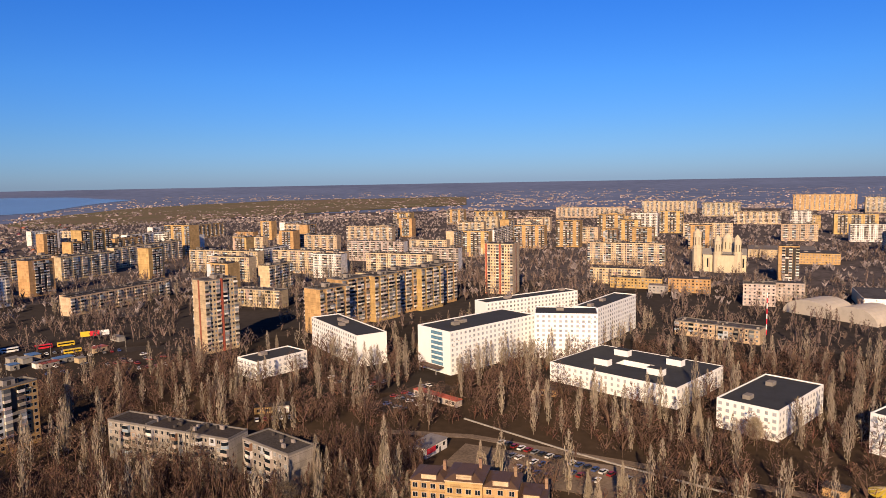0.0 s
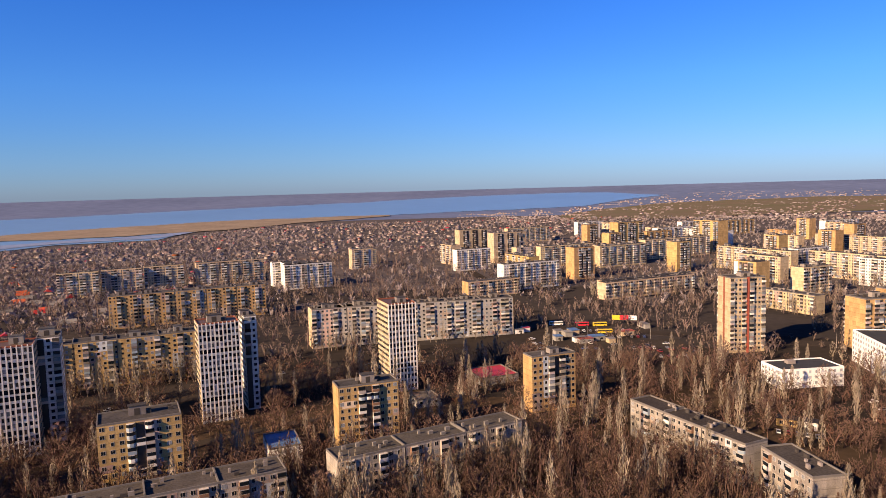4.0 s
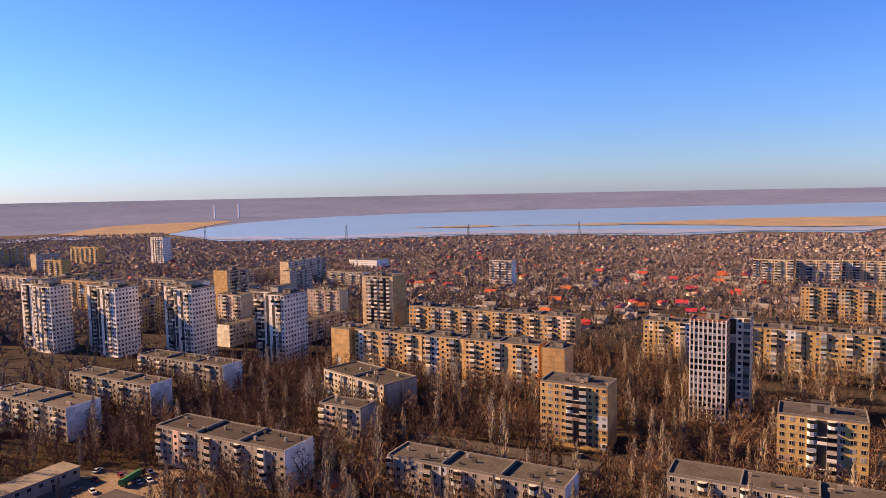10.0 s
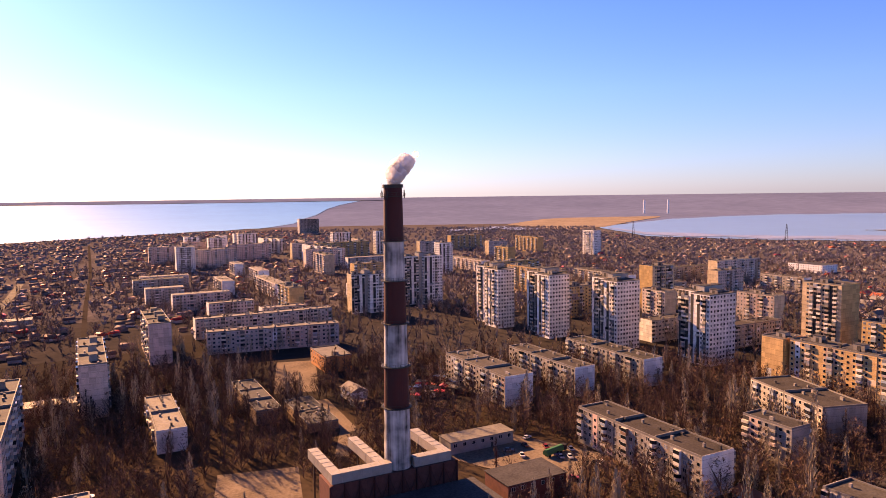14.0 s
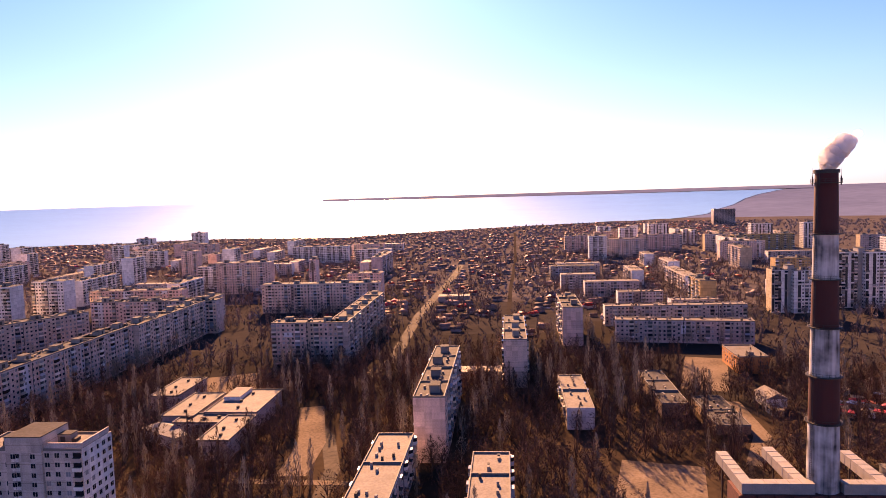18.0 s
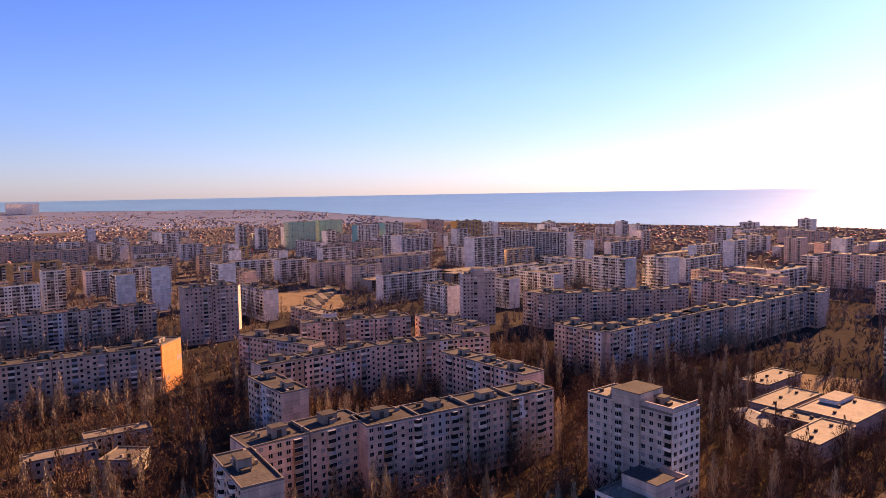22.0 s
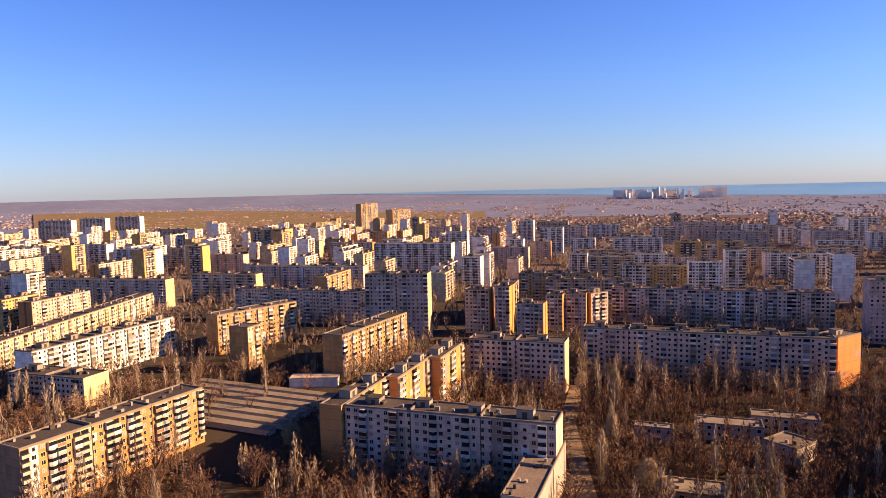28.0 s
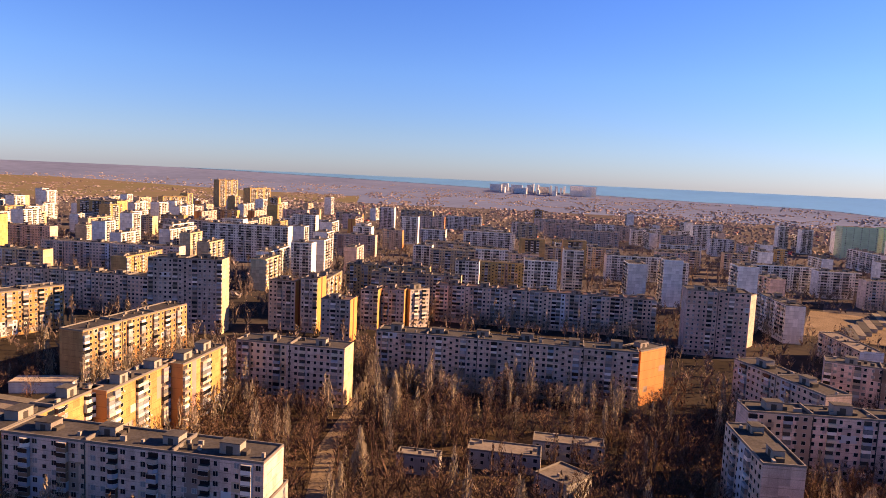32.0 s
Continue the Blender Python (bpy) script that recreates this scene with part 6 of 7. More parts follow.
# ---------- cars ----------
def car_thing(paint):
    root = thing("car", 0, 0, 0, "small parked car", "car", group="parked cars")
    s = Solid()
    s.prism([(-2.1, -0.82), (2.1, -0.82), (2.1, 0.82), (-2.1, 0.82)], 0.32, 0.85, 0, [(-2.05, -0.86), (2.0, -0.86), (2.0, 0.86), (-2.05, 0.86)])
    n = 8
    for wx in (-1.3, 1.3):
        for wy in (-0.78, 0.78):
            k = len(s.v)
            s.v += [(wx + 0.32 * math.cos(2 * math.pi * i / n), wy + side, 0.32 + 0.32 * math.sin(2 * math.pi * i / n)) for side in (-0.1, 0.1) for i in range(n)]
            s.f += [(k + i, k + (i + 1) % n, k + n + (i + 1) % n, k + n + i) for i in range(n)] + [tuple(range(k, k + n)), tuple(range(k + 2 * n - 1, k + n - 1, -1))]
            s.m += [1] * (n + 2)
    part("body", s, [paint, "tyre"], root)
    part("cabin", Solid().prism([(-1.7, -0.78), (0.95, -0.78), (0.95, 0.78), (-1.7, 0.78)], 0.85, 1.36, 0, [(-1.25, -0.62), (0.3, -0.62), (0.3, 0.62), (-1.25, 0.62)]), ["glass"], root)
    part("roof_panel", Solid().box(-1.25, 0.3, -0.62, 0.62, 1.36, 1.42), [paint], root)
    return root


crng = random.Random(21)
CAR_NAMES = ["silver", "white", "black", "dark red", "blue", "grey"]
spots = []
def car_row(x0, y0, x1, y1, count, share, turn=90):
    """Cars side by side along a line, some bays empty."""
    for k in range(count):
        if crng.random() < share:
            u = k / (count - 1)
            spots.append((x0 + (x1 - x0) * u, y0 + (y1 - y0) * u, math.degrees(math.atan2(y1 - y0, x1 - x0)) + turn + crng.uniform(-5, 5)))


car_row(22, 268.5, 63, 232.5, 18, 0.85)
car_row(25, 255, 52, 232, 12, 0.75)
car_row(20, 249, 47, 226, 10, 0.4)
car_row(-25, 331, -12, 317, 6, 0.9, 60)
car_row(-20, 336, -9, 325, 5, 0.8, 60)
car_row(-30, 322, -20, 312, 5, 0.6, 60)
car_row(-12, 346, -2, 352, 4, 0.7, 100)
car_row(-84, 300, -70, 303, 5, 0.8)
car_row(-258, 424, -226, 450, 10, 0.75)
car_row(-246, 408, -208, 436, 12, 0.7)
car_row(-205, 396, -176, 420, 10, 0.6)
car_row(-192, 380, -160, 402, 9, 0.6)
for k in range(18):
    a, d = crng.uniform(21, 35), crng.uniform(425, 470)
    spots.append((*polar(a, d), crng.choice((60, 150)) + crng.uniform(-8, 8)))
for k in range(14):
    spots.append((-250 + 28 * crng.random() - 10 + k * 1.6, -162 + 44 * crng.random(), crng.uniform(0, 180)))
for k in range(12):
    spots.append((*polar(crng.uniform(4, 10), crng.uniform(345, 375)), 60 + crng.uniform(-10, 10)))
for k in range(8):
    spots.append((-120 + 24 * crng.random(), -165 + 35 * crng.random(), crng.uniform(0, 180)))
for pts in ([polar(62, 307), polar(75, 292), polar(88, 264)], [polar(66, 374), polar(80, 374)], [(300, 62), (420, 42), (560, -58)], [polar(42, 414), polar(50, 410), polar(60, 402)]):
    for (xa, ya), (xb, yb) in zip(pts, pts[1:]):
        for k in range(2):
            u = crng.random()
            spots.append((xa + (xb - xa) * u, ya + (yb - ya) * u, math.degrees(math.atan2(yb - ya, xb - xa))))
protos = [car_thing(p) for p in PAINTS]
placed = [0] * len(protos)
for x, y, yaw in spots:
    i = crng.randrange(len(protos))
    m = pose(x, y, 0.14, 0, 0, yaw)
    if not placed[i]:
        protos[i].matrix_world = m
        ob = protos[i]
    else:
        ob = copy_thing(protos[i], m)
    placed[i] += 1
    ob["label"] = "%s parked car on the asphalt" % CAR_NAMES[i]


# ---------- small buildings and street things ----------
def hut(name, label, x, y, length, depth, yaw, h, wall, roof, pitched=False, door=True, category="small building"):
    root = thing(name, x, y, yaw, label, category)
    footprint(x, y, yaw, length, depth, 1.0)
    a, b = length / 2, depth / 2
    part("wall", Solid().box(-a, a, -b, b, -0.3, h), [wall], root)
    r = Solid()
    if pitched:
        r.gable(-a, a, -b, b, h, h + depth * 0.28, 0.5)
    else:
        r.box(-a - 0.3, a + 0.3, -b - 0.3, b + 0.3, h, h + 0.25)
    part("roof", r, [roof], root)
    if door:
        part("door", Solid().box(-0.5, 0.5, -b - 0.06, -b + 0.02, 0, min(2.1, h - 0.2)), ["steel"], root, at=(a * 0.3, 0, 0))
        n = max(1, int(length / 4))
        for i in range(n):
            part("window", WIN, None, root, at=(-a + length * (i + 0.5) / n, -b, 0.9 if h < 4 else h - 2.2))
    return root


hut("annex", "low hospital annex with a red sheet roof", -4, 325, 29, 4, -45, 3.0, "render", "redtile", category="annex")
hut("pavilion", "small yellow pavilion with an orange roof among the trees", 50, 330, 9, 5, -20, 3.4, "yellow", "roofbrown", category="pavilion")
hut("kiosk", "small yellow shop with a dark flat roof", -84, 312, 8, 5, 10, 3.2, "yellow", "roof")
hut("kiosk", "small white shop with a flat roof", -75, 313, 5, 5, 10, 3.4, "white", "roof")
k = hut("kiosk", "grey shop kiosk with a red sign beside the car park", -7, 262, 14, 8, 55, 4, "white", "slate")
part("sign", Solid().box(-6.5, -1.0, -4.25, -4.1, 1.6, 3.7), ["signred"], k, "bright red sign board")
hut("kiosk", "small yellow kiosk with a dark roof", 127, 218, 7, 5, -45, 3.2, "yellow", "roof")
hut("house", "white gabled house with a pale sheet roof", -244, -261, 14, 9, 70, 5, "white", "rooflight", True)
hut("shed", "lean-to shed beside the white house", -236, -250, 8, 5, 70, 2.6, "concrete", "rooflight")
hut("shed", "long dark garage row with a bright roof edge", -214, -262, 26, 9, 67, 4, "concrete", "roof")
hut("workshop", "long low workshop with a brown felt roof among trees", -266, -3, 78, 9, 67, 3.4, "concrete", "roofmid")
hut("shed", "low shed with a dull red roof under bare trees", -236, -63, 12, 7, 30, 2.8, "render", "redtile", True, category="shed")
hut("workshop", "flat workshop beside the boiler yard", -200, -128, 24, 15, 157, 8, "boilerwall", "roof")
hut("workshop", "low grey workshop with felt roof", -228, -170, 30, 10, 157, 5, "concrete", "rooflight")
hut("workshop", "low pale office in the lorry yard", -178, -96, 16, 9, 157, 5, "cream", "roof")
hut("house", "small house with an orange-red roof among bare trees", -237, -62, 12, 8, 67, 4, "render", "redtile", True)
for k in range(7):
    hut("market_row", "long low market row with a pale sheet roof", 371 - 9.4 * k, 42 + 1.3 * k, 90 - 8 * k, 4.6, 57, 2.5, "concrete", "rooflight", door=False, category="market row")
hut("hall", "white flat hall beside the market", 378, 16, 26, 10, -100, 5, "white", "shedroof", door=False)
for k in range(12):
    a, d = crng.uniform(24, 36), crng.uniform(450, 540)
    x, y = polar(a, d)
    hut("kiosk", "small market kiosk at the junction", x, y, crng.uniform(5, 11), crng.uniform(4, 6), crng.choice((55, 145)), 3.2, crng.choice(("white", "cream", "concrete")), crng.choice(("bluesheet", "slate", "redtile", "rooflight")))
# school of flat-roofed wings
for x, y, l, d, yaw, h in ((24.9, -384, 34, 14, 67, 8), (16.4, -347.4, 36, 15, 67, 8), (-6.8, -341.9, 36, 24, 67, 8.4), (1.6, -304.8, 31, 12.5, 67, 8), (12, -324, 22, 12, 157, 7.6)):
    s = hut("school_wing", "flat-roofed school wing with pale roof edges", x, y, l, d, yaw, h, "grey", "rooflight", category="school wing")
    for v in (-d / 2 - 0.3, d / 2 + 0.3):
        part("roof_edge", Solid().box(-l / 2 - 0.5, l / 2 + 0.5, v - 0.2, v + 0.2, h, h + 0.7), ["parapet"], s, "pale roof edge")
    for u in (-l / 2 - 0.3, l / 2 + 0.3):
        part("roof_edge", Solid().box(u - 0.2, u + 0.2, -d / 2 - 0.1, d / 2 + 0.1, h, h + 0.7), ["parapet"], s, "pale roof edge")
    for u, v in ((-l * 0.3, 0.0), (l * 0.05, -1.2), (l * 0.32, 1.0)):
        part("roof_vent", Solid().box(u - 0.7, u + 0.7, v - 0.5, v + 0.5, h + 0.25, h + 1.2), ["loggia"], s)
hall = hut("school_hall", "school gymnasium with a shallow grey hipped roof", 25.4, -323.2, 26, 14, 127, 5, "white", "slate", door=False, category="school hall")
part("hip", Solid().prism([(-13.2, -7.2), (13.2, -7.2), (13.2, 7.2), (-13.2, 7.2)], 5.25, 6.8, 0, [(-6.5, -0.3), (6.5, -0.3), (6.5, 0.3), (-6.5, 0.3)]), ["slate"], hall)
part("upper_storey", Solid().box(-8, 8, -4, 4, 8.3, 10.4, 0).box(-8.2, 8.2, -4.2, 4.2, 10.4, 10.6, 1), ["white", "rooflight"], hut("school_wing", "raised middle of the school with a row of windows", -4, -352, 17, 9, 67, 8.2, "white", "rooflight", door=False, category="school wing"))
# garden plots with sheds beside the boiler yard
for k in range(26):
    u, v = crng.random(), crng.random()
    x, y = -285 - 28 * u + 34 * v, -263 + 17 * u + 31 * v
    hut("shed", "small garden shed with a sheet roof", x, y, crng.uniform(3.5, 7), crng.uniform(3, 4.5), crng.choice((30, 120)) + crng.uniform(-6, 6), crng.uniform(2.2, 3), crng.choice(("concrete", "brown", "white", "boilerwall")), crng.choice(("slate", "rooflight", "redtile", "bluesheet", "roof")), pitched=crng.random() < 0.5, door=False, category="shed")
for k in range(6):
    u = k / 5
    f = part("fence", Solid().box(-17, 17, -0.06, 0.06, -0.2, 1.6), ["concrete"], None)
    f.matrix_world = pose(-268 - 28 * u, -247 + 17 * u, 0, 0, 0, 42)
    tagged(f, "weathered grey garden fence between plots", "fence", group="garden fences")
# garages of the depot
for k in range(7):
    hut("garage_row", "long row of low garages with felt roofs", 470 - 9 * k, -590 + 16 * k, 46, 5, -42, 3, "concrete", "rooflight" if k % 2 else "roof", door=False, category="garage row")
hut("pool_roof", "bright flat roof catching the sun", -139, -366, 28, 12, 157, 4, "concrete", "shedroof", door=False)
hut("pavilion", "pale flat roof among the houses", -214, -640, 30, 14, 157, 5, "concrete", "rooflight", door=False)

# round pavilion and paved circle near the hospital
p = thing("pavilion", 141, 213, 0, "round yellow-green pavilion with a ribbed tent roof", "pavilion")
part("wall", Solid().tube(0, 0, 5.2, 5.2, -0.3, 2.8, 24), ["steel"], p)
part("roof", Solid().tube(0, 0, 6.0, 0.6, 2.8, 4.6, 24), ["signyellow"], p)
for i in range(12):
    a = math.pi / 6 * i
    part("rib", Solid().cone((6.05 * math.cos(a), 6.05 * math.sin(a), 2.85), (0.6 * math.cos(a), 0.6 * math.sin(a), 4.68), 0.09, 0.06, 4), ["tent"], p)
footprint(141, 213, 0, 12, 12)
tagged(part("paved_circle", Solid().tube(142, 190, 12, 12, -0.3, 0.08, 40), ["asphalt"]), "round dark paved place", "pavement", kind="structure")
tagged(part("flower_ring", Solid().tube(142, 190, 5, 5, 0.0, 0.3, 32), ["concrete"]), "raised round stone bed", "pavement", kind="structure")
footprint(142, 190, 0, 24, 24)

# tent-roofed dome beside the shopping hall
d = thing("tent_hall", 292, 502, -62, "low beige tent hall with two vaults", "tent hall")
footprint(292, 502, -62, 70, 34)
for i, (cx, w) in enumerate(((-18, 20), (16, 18))):
    s = Solid()
    n = 14
    for yy in (-15, 15):
        s.v += [(cx - w * math.cos(math.pi * j / n), yy, 11.5 * math.sin(math.pi * j / n)) for j in range(n + 1)]
    s.f = [(j, j + 1, n + 2 + j, n + 1 + j) for j in range(n)] + [tuple(range(n, -1, -1)), tuple(range(n + 1, 2 * n + 2))]
    s.m = [0] * len(s.f)
    part("vault", s, ["tent"], d)
sign = thing("advertising_board", -240, 470, 25, "long advertising board, yellow, red and white", "advertising board")
for i, m in enumerate(("signyellow", "signred", "signwhite")):
    part("panel", Solid().box(-9 + 6 * i, -3.1 + 6 * i, -0.2, 0.2, 3.0, 6.5), [m], sign)
for px in (-8, -2.5, 3, 8):
    part("post", Solid().box(px - 0.15, px + 0.15, 0.2, 0.45, -0.3, 6.5), ["steel"], sign)
for x, y, c in ((-251, 453, "signyellow"), (-236, 433, "signyellow"), (-279, 438, "signwhite"), (-238, -139, "greensheet"), (-262, 446, "signred")):
    b = thing("bus" if c != "greensheet" else "tank_lorry", x, y, 40 if y > 0 else 170, "%s standing on the asphalt" % {"signyellow": "yellow bus", "signwhite": "white lorry", "greensheet": "green tank lorry", "signred": "red van"}[c], "bus" if c != "greensheet" else "lorry")
    if c == "greensheet":
        part("tank", Solid().prism([(-5, -1.2), (5, -1.2), (5, 1.2), (-5, 1.2)], 1.0, 2.2).prism([(-5, -1.2), (5, -1.2), (5, 1.2), (-5, 1.2)], 2.2, 3.1, 0, [(-5, -0.5), (5, -0.5), (5, 0.5), (-5, 0.5)]), [c], b)
        part("cab", Solid().box(5.2, 7.2, -1.15, 1.15, 0.7, 2.9), ["steel"], b)
    else:
        part("body", Solid().box(-5, 5, -1.25, 1.25, 0.45, 3.0), [c], b)
        part("window_band", Solid().box(-4.8, 4.8, -1.28, 1.28, 1.6, 2.5), ["glass"], b)
    for wx in (-3.4, 3.4):
        for wy in (-1.1, 1.1):
            part("wheel", Solid().box(wx - 0.5, wx + 0.5, wy - 0.15, wy + 0.15, 0.0, 1.0), ["tyre"], b)

# masts, pylons and street lamps
m = thing("mast", 212, 450, 0, "slim red and white aerial mast", "mast")
for i in range(8):
    part("section", Solid().tube(0, 0, 0.35, 0.35, 3.5 * i, 3.5 * i + 3.5, 8), ["signwhite" if i % 2 else "signred"], m)


def pylon(x, y, h):
    root = thing("pylon", x, y, 30, "steel lattice power pylon", "pylon")
    s = Solid()
    for sx in (-1, 1):
        for sy in (-1, 1):
            s.cone((sx * 3, sy * 3, -0.3), (sx * 0.5, sy * 0.5, h), 0.3, 0.2, 4)
    for i in range(7):
        z0, z1 = h * i / 7, h * (i + 1) / 7
        w0, w1 = 3 - 2.5 * i / 7, 3 - 2.5 * (i + 1) / 7
        for a, b in (((-w0, -w0), (w1, -w1)), ((w0, w0), (-w1, w1)), ((-w0, w0), (-w1, -w1)), ((w0, -w0), (w1, w1))):
            s.cone((*a, z0), (*b, z1), 0.15, 0.15, 3)
    part("lattice", s, ["steel"], root)
    for z in (0.7, 0.83, 0.95):
        part("arm", Solid().cone((-6, 0, h * z), (6, 0, h * z), 0.2, 0.2, 4), ["steel"], root)


for a, d, h in ((103, 1560, 36), (114, 1620, 40), (93, 1500, 34), (126, 1500, 36), (84, 1580, 34)):
    pylon(*polar(a, d), h)


def street_lamp(x, y, yaw):
    root = thing("street_lamp", x, y, yaw, "thin grey street lamp beside the road", "street lamp", group="street lamps")
    part("pole", Solid().tube(0, 0, 0.12, 0.08, -0.3, 9, 6), ["concrete"], root)
    part("arm", Solid().cone((0, 0, 9), (1.8, 0, 9.4), 0.06, 0.05, 4), ["steel"], root)
    part("lamp_head", Solid().box(1.5, 2.3, -0.15, 0.15, 9.3, 9.5), ["steel"], root)


for pts in ([polar(66, 388), polar(50, 396), polar(42, 400), polar(36, 428), polar(30, 484), polar(20, 480), polar(8, 490)], [(205, 42), (300, 72), (420, 52), (540, -30)], [(-60, -385), (-92, -429), (-150, -574)]):
    for (xa, ya), (xb, yb) in zip(pts, pts[1:]):
        n = max(1, int(math.hypot(xb - xa, yb - ya) / 32))
        for k in range(n):
            street_lamp(xa + (xb - xa) * k / n, ya + (yb - ya) * k / n, math.degrees(math.atan2(yb - ya, xb - xa)) + 90)
for a, d in ((113.2, 3500), (111.4, 3500)):
    x, y, z = lie(a, d)
    t = thing("far_tower", x, y, 0, "thin pale tower beyond the water", "tower", z=z - 2)
    part("shaft", Solid().tube(0, 0, 5, 4, 0, 60, 8), ["signwhite"], t)
# pipes of the heating main beside the boiler house
for off in (0.0, 1.3):
    s = Solid()
    s.cone((-92 + off, -150, 1.2), (-62 + off, -78, 1.2), 0.45, 0.45, 8)
    ob = part("heating_pipe", s, ["duct"])
    tagged(ob, "pale insulated heating pipe on short supports", "pipe")

# green play yard between the poplars
yard = thing("playground", 210, -140, 67, "small green play yard with a low fence among poplars", "playground")
footprint(210, -140, 67, 11, 8)
part("mat", Solid().box(-5, 5, -3.5, 3.5, -0.2, 0.1), ["greensheet"], yard)
for u in (-5, 5):
    part("fence", Solid().box(u - 0.05, u + 0.05, -3.5, 3.5, 0.1, 1.1), ["greensheet"], yard)
part("slide", Solid().box(-0.6, 0.6, -2, -1.4, 0.1, 2.0).cone((0, -1.4, 1.9), (0, 1.6, 0.2), 0.35, 0.35, 4), ["signyellow"], yard)


# ---------- trees ----------
def crown_of(s, rng, count, h, low, wide, slim, width):
    """Twigs spread through a crown: slim ones stand up in a spindle, broad ones fan out from the fork."""
    for i in range(count):
        u = rng.random() ** (1.15 if slim else 0.85)
        shape = min(1.0, 0.4 + 1.5 * u) * (1.0 - u * u) ** 0.6 if slim else math.sin(math.pi * min(1.0, 0.16 + 0.8 * u)) ** 0.7
        r = wide * shape * rng.random() ** 0.42 * rng.uniform(0.75, 1.15)
        a = rng.uniform(0, 6.28)
        p = Vector((r * math.cos(a), r * math.sin(a), low + (h - low) * u * 0.93))
        out = Vector((math.cos(a), math.sin(a), 0)) * (0.14 if slim else 0.35 + 0.55 * r / wide)
        d = (out + Vector((rng.gauss(0, 0.16 if slim else 0.35), rng.gauss(0, 0.16 if slim else 0.35), rng.uniform(0.6, 1.1) if slim else rng.uniform(0.15, 1.0)))).normalized() * h * rng.uniform(0.05, 0.12)
        s.blade(p - d * 0.5, p + d * 0.5, rng.uniform(0.6, 1.2) * width, rng)


def poplar(seed, h, count=900, fat=0.0, thick=0.07):
    """Several upright stems of unequal height, each with its own spindle of twigs."""
    rng = random.Random(seed)
    t, c = Solid(), Solid()
    t.cone((0, 0, -0.3), (0, 0, h * 0.92), 0.26, 0.03, 5)
    wide = h * (fat or rng.uniform(0.075, 0.115))
    stems = 5 if fat < 0.13 else 8
    for i in range(stems):
        a, r = 6.28 * i / stems + rng.uniform(-0.5, 0.5), 0.0 if i == 0 else wide * rng.uniform(0.3, 0.75)
        top = h * (1.0 if i == 0 else rng.uniform(0.55, 0.93))
        x, y, low = r * math.cos(a), r * math.sin(a), h * rng.uniform(0.08, 0.22)
        t.cone((0, 0, low * 0.6), (x, y, low + 0.18 * h), 0.1, 0.07, 4)
        t.cone((x, y, low + 0.18 * h), (x * 1.1, y * 1.1, top * 0.95), 0.07, 0.02, 3)
        one = Solid()
        crown_of(one, rng, int(count / stems * (1.4 if i == 0 else 0.9)), top, low, wide * rng.uniform(0.5, 0.68), True, thick)
        c.turned(one, x, y, 0.0)
    return t, c


def bare_tree(seed, h, count=1100, thick=0.055):
    rng = random.Random(seed)
    t, c = Solid(), Solid()
    fork = h * rng.uniform(0.18, 0.3)
    wide = h * rng.uniform(0.3, 0.44)
    t.cone((0, 0, -0.3), (0, 0, fork), 0.28, 0.2, 6)
    for i in range(14):
        a = 6.28 * i / 14 * 2.4 + rng.uniform(-0.4, 0.4)
        spread = wide * rng.uniform(0.2, 0.85)
        q = Vector((spread * math.cos(a), spread * math.sin(a), h * rng.uniform(0.5, 0.85)))
        p = Vector((0, 0, fork * rng.uniform(0.8, 1.0)))
        mid = p.lerp(q, 0.5) + Vector((0, 0, -0.04 * h))
        t.cone(p, mid, 0.11, 0.07, 4)
        t.cone(mid, q, 0.07, 0.02, 4)
    crown_of(c, rng, count, h, fork * 0.9, wide, False, thick)
    return t, c


KINDS = []
for i in range(4):
    KINDS.append(("poplar_tree", poplar(i, 18 + 2.6 * i, 1500, 0.10 + 0.012 * (i % 3), 0.095), "poplar", "bare columnar poplar with pale upright twigs", "tree"))
for i in range(5):
    KINDS.append(("bare_tree", bare_tree(20 + i, 10 + 1.5 * i, 1300, 0.085), "twig", "leafless broad tree with brown twigs", "tree"))
KINDS.append(("poplar_tree", poplar(77, 26, 3800, 0.135, 0.085), "oldpoplar", "tall broad old poplar with dense pale twigs", "tree"))
KINDS.append(("bare_tree", bare_tree(78, 15, 3600, 0.08), "oldpoplar", "broad bushy old tree with pale dense twigs", "tree"))
SHAPES = [(n, t.mesh("trunk", ["bark"]), c.mesh("crown", [m]), l, k) for n, (t, c), m, l, k in KINDS]


def plant(i, x, y, scale, turn):
    n, trunk, crown, label, cat = SHAPES[i]
    ob = new(n, trunk)
    ob.matrix_world = pose(x, y, 0, 0, 0, turn) @ Matrix.Diagonal((scale, scale, scale, 1))
    tagged(ob, label, cat, group="trees of the yards")
    part("crown", crown, None, ob)


foot = np.array(FOOT)


def free(px, py, extra=0.0):
    ok = np.ones(len(px), bool)
    for x, y, c, s, hl, hd in foot:
        dx, dy = px - x, py - y
        ok &= ~((np.abs(c * dx + s * dy) < hl + extra) & (np.abs(c * dy - s * dx) < hd + extra))
    return ok


